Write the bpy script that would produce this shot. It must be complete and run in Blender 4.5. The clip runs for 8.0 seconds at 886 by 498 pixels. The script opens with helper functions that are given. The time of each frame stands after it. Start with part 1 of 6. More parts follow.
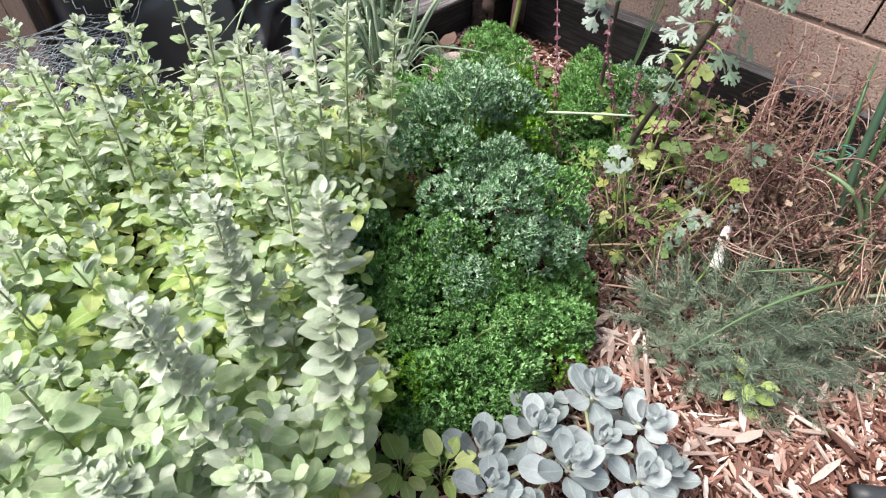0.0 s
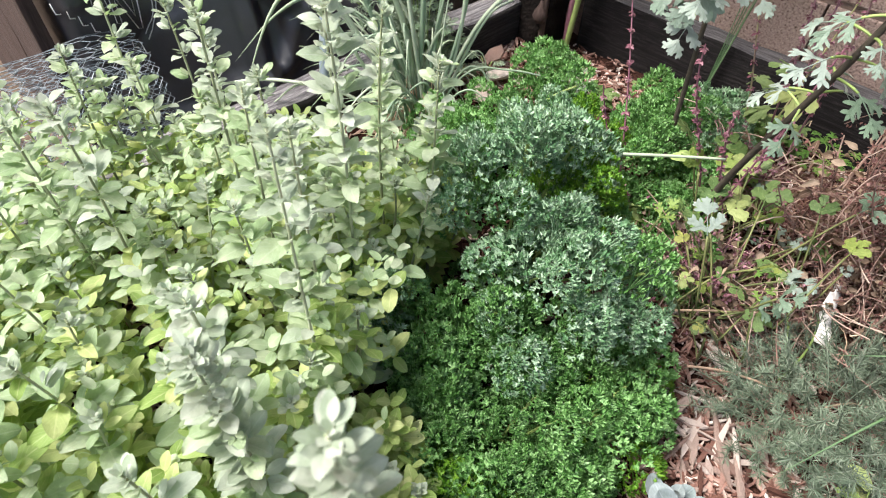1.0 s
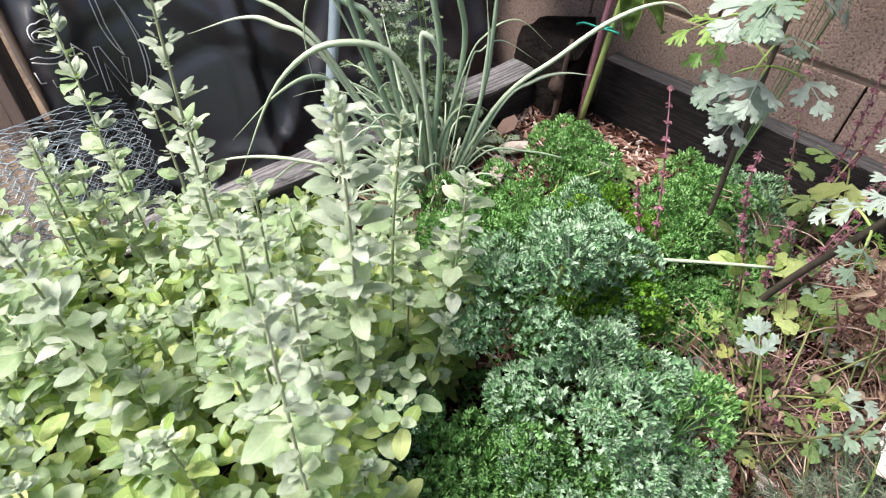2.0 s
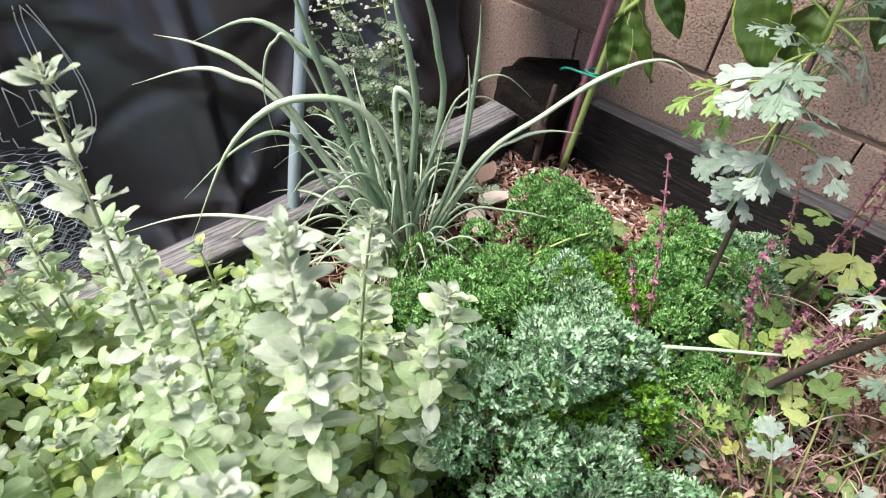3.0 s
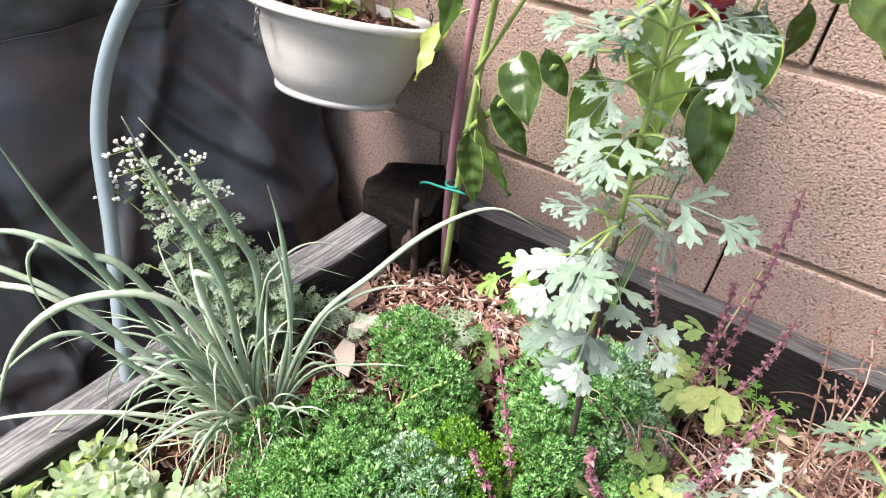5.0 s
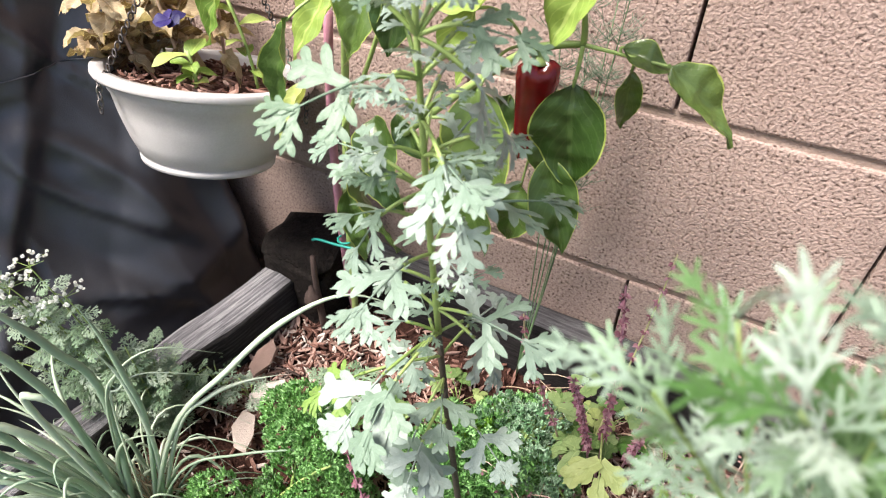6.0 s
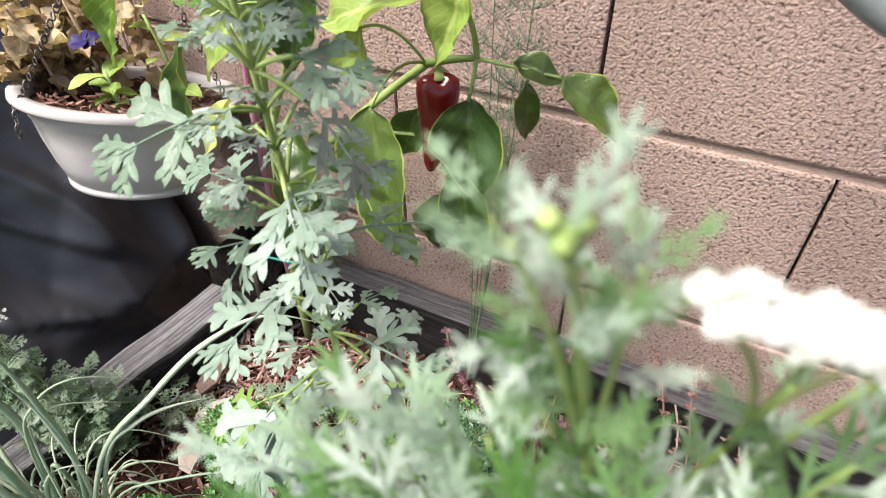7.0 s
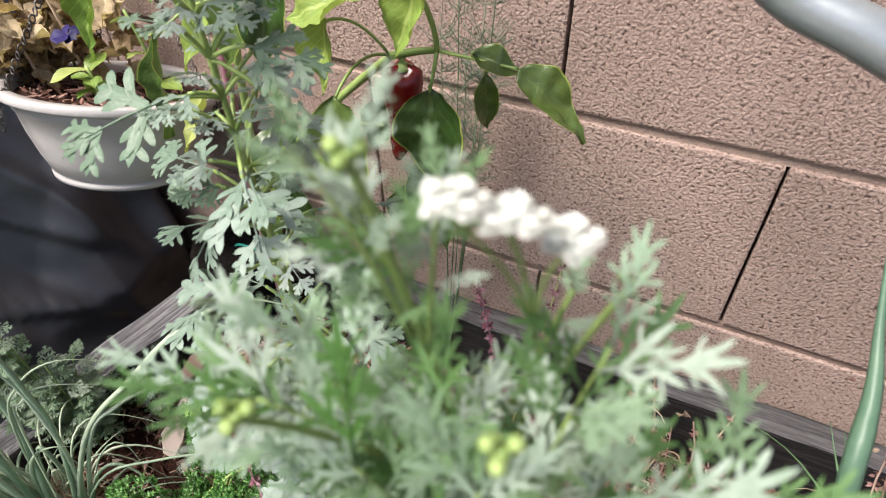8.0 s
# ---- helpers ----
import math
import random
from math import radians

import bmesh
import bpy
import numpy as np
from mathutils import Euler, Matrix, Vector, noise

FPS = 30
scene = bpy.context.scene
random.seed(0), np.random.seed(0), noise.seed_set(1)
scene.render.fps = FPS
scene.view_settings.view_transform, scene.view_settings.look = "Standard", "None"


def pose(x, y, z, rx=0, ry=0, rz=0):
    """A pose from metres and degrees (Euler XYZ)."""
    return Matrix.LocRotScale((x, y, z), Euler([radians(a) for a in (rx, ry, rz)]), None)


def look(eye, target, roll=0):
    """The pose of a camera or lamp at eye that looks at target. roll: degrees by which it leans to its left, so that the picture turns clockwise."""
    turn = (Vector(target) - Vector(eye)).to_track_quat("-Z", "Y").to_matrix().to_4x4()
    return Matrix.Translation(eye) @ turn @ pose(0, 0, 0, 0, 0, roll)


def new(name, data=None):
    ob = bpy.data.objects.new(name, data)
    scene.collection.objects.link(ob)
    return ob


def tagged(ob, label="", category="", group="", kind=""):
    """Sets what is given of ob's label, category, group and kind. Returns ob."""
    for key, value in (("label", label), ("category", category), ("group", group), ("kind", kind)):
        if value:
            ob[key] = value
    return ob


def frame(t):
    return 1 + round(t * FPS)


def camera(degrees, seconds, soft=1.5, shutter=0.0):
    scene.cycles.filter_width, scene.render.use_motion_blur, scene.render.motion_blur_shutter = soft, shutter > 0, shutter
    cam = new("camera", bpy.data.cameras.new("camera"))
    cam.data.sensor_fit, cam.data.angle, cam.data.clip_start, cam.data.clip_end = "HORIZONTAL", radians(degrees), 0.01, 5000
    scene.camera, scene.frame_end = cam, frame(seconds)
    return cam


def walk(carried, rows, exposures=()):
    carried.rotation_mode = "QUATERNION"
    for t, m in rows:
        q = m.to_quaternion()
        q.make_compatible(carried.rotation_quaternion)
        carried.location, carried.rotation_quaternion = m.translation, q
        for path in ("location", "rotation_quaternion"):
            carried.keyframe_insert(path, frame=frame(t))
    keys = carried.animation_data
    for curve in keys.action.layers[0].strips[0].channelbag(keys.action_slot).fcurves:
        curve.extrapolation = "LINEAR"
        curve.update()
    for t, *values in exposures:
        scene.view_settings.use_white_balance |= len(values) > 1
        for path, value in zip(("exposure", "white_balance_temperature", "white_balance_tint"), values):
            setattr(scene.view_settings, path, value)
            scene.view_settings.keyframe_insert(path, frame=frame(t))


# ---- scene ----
cam = camera(72.7, 8.0, soft=1.1)
PATH = [
    (0, (0.613, -0.013, 0.663), (-0.157, 1.062, -0.837), 4.8),
    (0.5, (0.565, 0.049, 0.644), (-0.25, 1.092, -0.855), 3.4),
    (1, (0.52, 0.078, 0.627), (-0.32, 1.072, -0.891), 2.2),
    (1.5, (0.481, 0.11, 0.625), (-0.391, 1.132, -0.856), 2.5),
    (2, (0.441, 0.136, 0.625), (-0.445, 1.201, -0.818), 3.5),
    (2.2, (0.423, 0.145, 0.625), (-0.465, 1.227, -0.803), 4.2),
    (3.3, (0.374, 0.212, 0.618), (-0.446, 1.387, -0.777), 7.3),
    (3.5, (0.367, 0.22, 0.616), (-0.444, 1.412, -0.77), 8.4),
    (4, (0.36, 0.267, 0.623), (-0.42, 1.494, -0.75), 7.6),
    (4.5, (0.368, 0.313, 0.659), (-0.419, 1.566, -0.687), 5.3),
    (5, (0.398, 0.366, 0.683), (-0.385, 1.647, -0.638), 3.1),
    (5.2, (0.411, 0.386, 0.693), (-0.344, 1.685, -0.627), 3.0),
    (6.3, (0.472, 0.514, 0.729), (-0.269, 1.789, -0.622), -2.3),
    (6.5, (0.483, 0.519, 0.731), (-0.253, 1.797, -0.619), -3.1),
    (7, (0.499, 0.527, 0.73), (-0.205, 1.821, -0.623), -2.0),
    (7.5, (0.515, 0.524, 0.731), (-0.173, 1.815, -0.633), -1.6),
    (8, (0.528, 0.518, 0.736), (-0.158, 1.814, -0.624), -1.8),
]
walk(cam, [(t, look(eye, target, roll)) for t, eye, target, roll in PATH], exposures=[(0.0, 0.84), (1.0, 0.90), (2.0, 0.88), (3.5, 1.00), (4.5, 1.24), (5.0, 1.34), (5.5, 1.32), (6.5, 1.08), (7.0, 0.96), (7.5, 0.76), (8.0, 0.70)])
cam.data.dof.use_dof, cam.data.dof.focus_distance, cam.data.dof.aperture_fstop = True, 0.55, 18.0

# ---- light: bright overcast sky with a soft sun high over the grill side of the yard ----
world = bpy.data.worlds.new("sky")
scene.world = world
world.use_nodes = True
wn = world.node_tree
sky = wn.nodes.new("ShaderNodeTexSky")
sky.sky_type, sky.sun_disc = "NISHITA", False
sky.sun_elevation, sky.sun_rotation, sky.air_density, sky.dust_density = radians(59), radians(220), 1.0, 4.0
wn.links.new(sky.outputs[0], wn.nodes["Background"].inputs[0])
wn.nodes["Background"].inputs[1].default_value = 0.115
sun = new("sun", bpy.data.lights.new("sun", "SUN"))
sun.data.energy, sun.data.angle, sun.data.color = 4.5, radians(26), (1.0, 0.95, 0.88)
sun.matrix_world = look((-0.90, -0.80, 2.9), (0.2, 0.5, 0.1))


# ---- materials ----
def nodes_of(name):
    m = bpy.data.materials.new(name)
    m.use_nodes = True
    nt = m.node_tree
    return m, nt, nt.nodes["Principled BSDF"]


def add(nt, kind, **values):
    n = nt.nodes.new("ShaderNode" + kind)
    for key, value in values.items():
        n.inputs[key.replace("_", " ")].default_value = value
    return n


def ramp(nt, source, stops):
    r = nt.nodes.new("ShaderNodeValToRGB")
    while len(r.color_ramp.elements) < len(stops):
        r.color_ramp.elements.new(0.5)
    for e, (at, c) in zip(r.color_ramp.elements, stops):
        e.position, e.color = at, (*c, 1)
    nt.links.new(source, r.inputs[0])
    return r.outputs[0]


def math_node(nt, op, a, b=None):
    n = nt.nodes.new("ShaderNodeMath")
    n.operation = op
    for i, v in enumerate((a, b)):
        if v is None:
            continue
        if isinstance(v, (int, float)):
            n.inputs[i].default_value = v
        else:
            nt.links.new(v, n.inputs[i])
    return n.outputs[0]


def mix_colour(nt, factor, a, b, how="MIX"):
    n = nt.nodes.new("ShaderNodeMix")
    n.data_type, n.blend_type = "RGBA", how
    for sock, v in ((n.inputs[0], factor), (n.inputs[6], a), (n.inputs[7], b)):
        if isinstance(v, (int, float)):
            sock.default_value = v
        elif isinstance(v, tuple):
            sock.default_value = (*v, 1)
        else:
            nt.links.new(v, sock)
    return n.outputs[2]


def pick(nt):
    """One random number for each piece, be it an object or an island of a joined mesh."""
    g, o = nt.nodes.new("ShaderNodeNewGeometry"), nt.nodes.new("ShaderNodeObjectInfo")
    return math_node(nt, "FRACT", math_node(nt, "ADD", g.outputs["Random Per Island"], o.outputs["Random"]))


def noise_of(nt, scale, detail=4.0, space="Object", rough=0.6):
    tc = nt.nodes.new("ShaderNodeTexCoord")
    n = add(nt, "TexNoise", Scale=scale, Detail=detail, Roughness=rough)
    nt.links.new(tc.outputs[space], n.inputs["Vector"])
    return n.outputs[0]


def bump(nt, bsdf, height, strength=0.4, distance=0.002):
    b = add(nt, "Bump", Strength=strength, Distance=distance)
    nt.links.new(height, b.inputs["Height"])
    nt.links.new(b.outputs[0], bsdf.inputs["Normal"])


def leaf_mat(name, stops, rough=0.5, glow=0.3, veins=0.25, fuzz=0.0, spec=0.35, rim=None, vein_colour=None, whole=False, through_tint=(1.0, 1.0, 0.45)):
    """Leaf: colours picked piece by piece, blotches, a midrib with side veins along the leaf, light through the blade."""
    m, nt, p = nodes_of(name)
    base = ramp(nt, nt.nodes.new("ShaderNodeObjectInfo").outputs["Random"] if whole else pick(nt), stops)
    blotch = ramp(nt, noise_of(nt, 90.0, 3.0), [(0.3, (0.72, 0.76, 0.68)), (0.7, (1.14, 1.1, 1.1))])
    base = mix_colour(nt, 0.8, base, blotch, "MULTIPLY")
    uv = nt.nodes.new("ShaderNodeUVMap")
    xyz = nt.nodes.new("ShaderNodeSeparateXYZ")
    nt.links.new(uv.outputs[0], xyz.inputs[0])
    across = math_node(nt, "ABSOLUTE", math_node(nt, "SUBTRACT", xyz.outputs[0], 0.5))
    rib = math_node(nt, "LESS_THAN", across, 0.035)
    side = math_node(nt, "SINE", math_node(nt, "MULTIPLY", math_node(nt, "SUBTRACT", xyz.outputs[1], math_node(nt, "MULTIPLY", across, 0.9)), 44.0))
    side = math_node(nt, "GREATER_THAN", side, 0.9)
    vein = math_node(nt, "MAXIMUM", rib, math_node(nt, "MULTIPLY", side, 0.5))
    light = vein_colour or tuple(min(0.9, c * 1.5 + 0.04) for c in stops[-1][1])
    base = mix_colour(nt, math_node(nt, "MULTIPLY", vein, veins), base, light)
    if rim:
        edge = math_node(nt, "GREATER_THAN", across, 0.475)
        base = mix_colour(nt, math_node(nt, "MULTIPLY", edge, 0.8), base, rim)
    nt.links.new(base, p.inputs["Base Color"])
    p.inputs["Roughness"].default_value = rough
    p.inputs["Specular IOR Level"].default_value = spec
    if fuzz:
        p.inputs["Sheen Weight"].default_value, p.inputs["Sheen Roughness"].default_value = fuzz, 0.4
    relief = math_node(nt, "ADD", noise_of(nt, 420.0, 2.0), math_node(nt, "MULTIPLY", vein, -0.8))
    bump(nt, p, relief, 0.35, 0.0012)
    t = nt.nodes.new("ShaderNodeBsdfTranslucent")
    nt.links.new(mix_colour(nt, 0.75, base, through_tint, "MULTIPLY"), t.inputs[0])
    mx = nt.nodes.new("ShaderNodeMixShader")
    mx.inputs[0].default_value = glow
    nt.links.new(p.outputs[0], mx.inputs[1]), nt.links.new(t.outputs[0], mx.inputs[2])
    nt.links.new(mx.outputs[0], nt.nodes["Material Output"].inputs[0])
    return m


def plain_mat(name, stops, scale=30.0, rough=0.7, relief=0.3, fine=300.0, metal=0.0, spec=0.4, stretch=None, distance=0.002, by_piece=True):
    """Solid surface: piece by piece tint, stains and grain at two scales, fine relief."""
    m, nt, p = nodes_of(name)
    tc = nt.nodes.new("ShaderNodeTexCoord")
    mp = nt.nodes.new("ShaderNodeMapping")
    nt.links.new(tc.outputs["Object"], mp.inputs[0])
    if stretch:
        mp.inputs["Scale"].default_value = stretch
    big, small = add(nt, "TexNoise", Scale=scale, Detail=5.0, Roughness=0.65), add(nt, "TexNoise", Scale=fine, Detail=3.0)
    nt.links.new(mp.outputs[0], big.inputs["Vector"]), nt.links.new(mp.outputs[0], small.inputs["Vector"])
    drive = math_node(nt, "ADD", math_node(nt, "MULTIPLY", big.outputs[0], 0.7), math_node(nt, "MULTIPLY", small.outputs[0], 0.3))
    if by_piece:
        drive = math_node(nt, "ADD", math_node(nt, "MULTIPLY", drive, 0.55), math_node(nt, "MULTIPLY", pick(nt), 0.45))
    nt.links.new(ramp(nt, drive, stops), p.inputs["Base Color"])
    p.inputs["Roughness"].default_value, p.inputs["Metallic"].default_value, p.inputs["Specular IOR Level"].default_value = rough, metal, spec
    bump(nt, p, math_node(nt, "ADD", big.outputs[0], small.outputs[0]), relief, distance)
    return m


def block_mat():
    """Split-textured concrete block: coarse pitted crust, pinkish buff, faint stains."""
    m, nt, p = nodes_of("concrete_block")
    tc = nt.nodes.new("ShaderNodeTexCoord")
    info = nt.nodes.new("ShaderNodeObjectInfo")
    place = nt.nodes.new("ShaderNodeVectorMath")
    nt.links.new(tc.outputs["Object"], place.inputs[0]), nt.links.new(info.outputs["Location"], place.inputs[1])
    where = place.outputs[0]
    coarse, grit, stain = add(nt, "TexNoise", Scale=270.0, Detail=4.0, Roughness=0.66), add(nt, "TexNoise", Scale=620.0, Detail=2.0, Roughness=0.6), add(nt, "TexNoise", Scale=7.0, Detail=5.0)
    for n in (coarse, grit, stain):
        nt.links.new(where, n.inputs["Vector"])
    # rounded grains with pits between them, in patches more or less open
    warp = nt.nodes.new("ShaderNodeVectorMath")
    warp.operation = "MULTIPLY_ADD"
    nt.links.new(grit.outputs[1], warp.inputs[0]), nt.links.new(where, warp.inputs[2])
    warp.inputs[1].default_value = (0.0022, 0.0022, 0.0022)
    grain = add(nt, "TexVoronoi", Scale=400.0)
    grain.feature = "SMOOTH_F1"
    nt.links.new(warp.outputs[0], grain.inputs["Vector"])
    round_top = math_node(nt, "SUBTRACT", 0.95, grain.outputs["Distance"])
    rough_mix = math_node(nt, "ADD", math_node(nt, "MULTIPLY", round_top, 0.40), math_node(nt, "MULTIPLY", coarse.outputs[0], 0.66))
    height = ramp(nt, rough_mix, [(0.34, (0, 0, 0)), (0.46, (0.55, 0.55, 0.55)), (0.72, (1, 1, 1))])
    # pit shade is in the colour too: crust darkens where the relief sinks
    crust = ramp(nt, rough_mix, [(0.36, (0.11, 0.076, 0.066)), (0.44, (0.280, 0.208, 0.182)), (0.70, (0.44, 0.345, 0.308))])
    tone = ramp(nt, math_node(nt, "ADD", math_node(nt, "MULTIPLY", stain.outputs[0], 0.7), math_node(nt, "MULTIPLY", pick(nt), 0.3)), [(0.25, (0.82, 0.78, 0.76)), (0.75, (1.08, 1.04, 1.02))])
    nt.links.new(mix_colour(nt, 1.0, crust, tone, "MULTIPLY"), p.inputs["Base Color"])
    p.inputs["Roughness"].default_value, p.inputs["Specular IOR Level"].default_value = 0.95, 0.15
    bump(nt, p, height, 1.0, 0.0016)
    return m


MAT_BLOCK = block_mat()
MAT_MORTAR = plain_mat("mortar", [(0.3, (0.22, 0.155, 0.125)), (0.7, (0.42, 0.32, 0.27))], 60, 0.95, 0.8, 400, spec=0.1)
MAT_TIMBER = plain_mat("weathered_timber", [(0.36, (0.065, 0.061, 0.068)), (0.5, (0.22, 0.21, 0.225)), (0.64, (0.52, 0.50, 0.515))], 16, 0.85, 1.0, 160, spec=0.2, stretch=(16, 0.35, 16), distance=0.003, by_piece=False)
MAT_TIMBER_X = plain_mat("weathered_shaded_timber_long", [(0.3, (0.007, 0.006, 0.006)), (0.5, (0.017, 0.015, 0.016)), (0.75, (0.07, 0.06, 0.062))], 22, 0.85, 0.9, 160, spec=0.15, stretch=(0.5, 14, 14), distance=0.003, by_piece=False)
MAT_TIMBER_SIDE = plain_mat("damp_shaded_timber_side", [(0.3, (0.012, 0.011, 0.011)), (0.5, (0.045, 0.042, 0.043)), (0.75, (0.15, 0.14, 0.14))], 18, 0.85, 1.0, 160, spec=0.15, stretch=(16, 0.35, 16), distance=0.003, by_piece=False)
MAT_TIMBER_TOP = plain_mat("weathered_lit_timber_top", [(0.36, (0.0495, 0.0468, 0.0495)), (0.5, (0.116, 0.11, 0.116)), (0.66, (0.22, 0.209, 0.215))], 22, 0.85, 0.9, 160, spec=0.2, stretch=(0.5, 14, 14), distance=0.003, by_piece=False)
MAT_CHARRED = plain_mat("charred_wood", [(0.3, (0.004, 0.0035, 0.0035)), (0.7, (0.024, 0.019, 0.017))], 40, 0.9, 1.0, 200, spec=0.12, distance=0.004, by_piece=False)
MAT_CHIP = plain_mat("bark_chip", [(0.22, (0.0436, 0.0184, 0.0134)), (0.42, (0.145, 0.0694, 0.0538)), (0.60, (0.281, 0.158, 0.129)), (0.8, (0.466, 0.326, 0.28))], 60, 0.85, 0.6, 500, spec=0.2)
MAT_CHIP_PALE = plain_mat("pale_wood_chip", [(0.3, (0.20, 0.125, 0.105)), (0.5, (0.42, 0.325, 0.285)), (0.72, (0.72, 0.64, 0.595))], 90, 0.85, 0.6, 700, spec=0.2)
MAT_SOIL = plain_mat("mulch_bed", [(0.3, (0.012, 0.006, 0.005)), (0.55, (0.045, 0.020, 0.015)), (0.75, (0.12, 0.058, 0.042))], 70, 0.95, 1.0, 260, spec=0.1, distance=0.006, by_piece=False)
MAT_EARTH = plain_mat("yard_earth", [(0.3, (0.07, 0.05, 0.038)), (0.7, (0.2, 0.15, 0.115))], 6, 0.95, 0.8, 90, spec=0.1, distance=0.01, by_piece=False)
MAT_CLOTH = plain_mat("black_vinyl", [(0.35, (0.014, 0.014, 0.019)), (0.65, (0.036, 0.036, 0.047))], 7, 0.42, 0.3, 700, spec=0.95, distance=0.001, by_piece=False)
MAT_PRINT = plain_mat("white_print", [(0.3, (0.6, 0.6, 0.62)), (0.7, (0.8, 0.8, 0.8))], 60, 0.6, 0.1)
MAT_WIRE = plain_mat("galvanised_wire", [(0.3, (0.14, 0.18, 0.21)), (0.7, (0.36, 0.41, 0.45))], 60, 0.45, 0.1, metal=0.6)
MAT_POST = plain_mat("brown_board", [(0.3, (0.0307, 0.0189, 0.0159)), (0.7, (0.102, 0.0674, 0.0583))], 16, 0.85, 0.7, 120, stretch=(8, 8, 0.6), by_piece=False)
MAT_HOSE = plain_mat("grey_hose", [(0.3, (0.15, 0.20, 0.24)), (0.7, (0.235, 0.29, 0.335))], 25, 0.42, 0.1, 400)
MAT_POT = plain_mat("white_plastic", [(0.3, (0.396, 0.37, 0.365)), (0.55, (0.473, 0.452, 0.447)), (0.75, (0.525, 0.507, 0.503))], 14, 0.40, 0.06, 500, by_piece=False)
MAT_CHAIN = plain_mat("dark_metal", [(0.3, (0.06, 0.055, 0.055)), (0.7, (0.2, 0.18, 0.17))], 80, 0.5, 0.3, metal=0.7)
MAT_POTSOIL = plain_mat("pot_soil", [(0.3, (0.02, 0.01, 0.008)), (0.7, (0.13, 0.06, 0.04))], 90, 0.95, 1.0, 300, distance=0.006, by_piece=False)
MAT_STRAW = plain_mat("dry_stem", [(0.25, (0.27, 0.17, 0.12)), (0.5, (0.45, 0.33, 0.235)), (0.8, (0.64, 0.52, 0.40))], 50, 0.8, 0.3)
MAT_DRY_TWIG = plain_mat("rusty_stem", [(0.25, (0.153, 0.0843, 0.0703)), (0.5, (0.317, 0.211, 0.173)), (0.8, (0.551, 0.436, 0.367))], 50, 0.8, 0.3)
MAT_TWIG = plain_mat("dark_twig", [(0.3, (0.035, 0.028, 0.022)), (0.7, (0.12, 0.10, 0.075))], 60, 0.8, 0.6)
MAT_STALK = plain_mat("green_stalk", [(0.3, (0.16, 0.24, 0.06)), (0.7, (0.32, 0.42, 0.14))], 50, 0.5, 0.2)
MAT_STALK_DULL = plain_mat("fading_stalk", [(0.3, (0.075, 0.0975, 0.03)), (0.7, (0.195, 0.21, 0.0825))], 50, 0.6, 0.2)
MAT_STALK_GREY = plain_mat("downy_stalk", [(0.3, (0.26, 0.29, 0.17)), (0.7, (0.44, 0.48, 0.33))], 50, 0.75, 0.3)
MAT_STALK_PURPLE = plain_mat("purple_stalk", [(0.3, (0.26, 0.10, 0.15)), (0.55, (0.42, 0.22, 0.27)), (0.75, (0.36, 0.42, 0.14))], 14, 0.5, 0.2)
MAT_TIE = plain_mat("teal_tie", [(0.3, (0.01, 0.22, 0.18)), (0.7, (0.03, 0.38, 0.31))], 60, 0.5, 0.3)
MAT_RING = plain_mat("green_wire", [(0.3, (0.015, 0.10, 0.075)), (0.7, (0.04, 0.18, 0.14))], 60, 0.4, 0.2)
MAT_WHITE = plain_mat("white_tag", [(0.3, (0.72, 0.70, 0.68)), (0.7, (0.85, 0.84, 0.83))], 40, 0.6, 0.1)
MAT_RUBBER = plain_mat("black_rubber", [(0.3, (0.012, 0.014, 0.018)), (0.7, (0.03, 0.034, 0.04))], 40, 0.5, 0.2)
MAT_TUBE = plain_mat("painted_tube", [(0.3, (0.26, 0.29, 0.31)), (0.7, (0.42, 0.45, 0.47))], 20, 0.24, 0.05, metal=0.45, spec=0.6)

MAT_OREGANO = leaf_mat("downy_leaf", [(0.0, (0.331, 0.462, 0.267)), (0.5, (0.463, 0.58, 0.392)), (1.0, (0.6, 0.686, 0.528))], 0.75, 0.44, 0.15, 0.25, 0.2, through_tint=(0.95, 1.0, 0.6))
MAT_OREGANO_TIP = leaf_mat("white_downy_leaf", [(0.0, (0.368, 0.451, 0.342)), (0.5, (0.466, 0.543, 0.45)), (1.0, (0.581, 0.636, 0.568))], 0.8, 0.36, 0.12, 0.3, 0.15, through_tint=(0.95, 1.0, 0.75))
MAT_OREGANO_OLD = leaf_mat("yellow_green_leaf", [(0.0, (0.276, 0.419, 0.115)), (0.5, (0.432, 0.566, 0.218)), (1.0, (0.648, 0.708, 0.356))], 0.6, 0.45, 0.25, 0.15, 0.3)
MAT_PARSLEY = leaf_mat("curly_leaf", [(0.0, (0.0738, 0.208, 0.046)), (0.5, (0.165, 0.362, 0.106)), (1.0, (0.328, 0.57, 0.25))], 0.40, 0.28, 0.0, 0.0, 0.55)
MAT_PARSLEY_BLUE = leaf_mat("blue_curly_leaf", [(0.0, (0.0773, 0.196, 0.0807)), (0.5, (0.193, 0.354, 0.195)), (1.0, (0.45, 0.62, 0.471))], 0.38, 0.2, 0.0, 0.15, 0.6)
MAT_PARSLEY_YOUNG = leaf_mat("fresh_curly_leaf", [(0.0, (0.072, 0.196, 0.0154)), (0.5, (0.132, 0.31, 0.0242)), (1.0, (0.228, 0.425, 0.0495))], 0.42, 0.32, 0.0, 0.0, 0.5)
MAT_CHIVE = plain_mat("chive_leaf", [(0.2, (0.161, 0.248, 0.164)), (0.5, (0.301, 0.391, 0.281)), (0.8, (0.504, 0.558, 0.445))], 20, 0.42, 0.2, 200, spec=0.5)
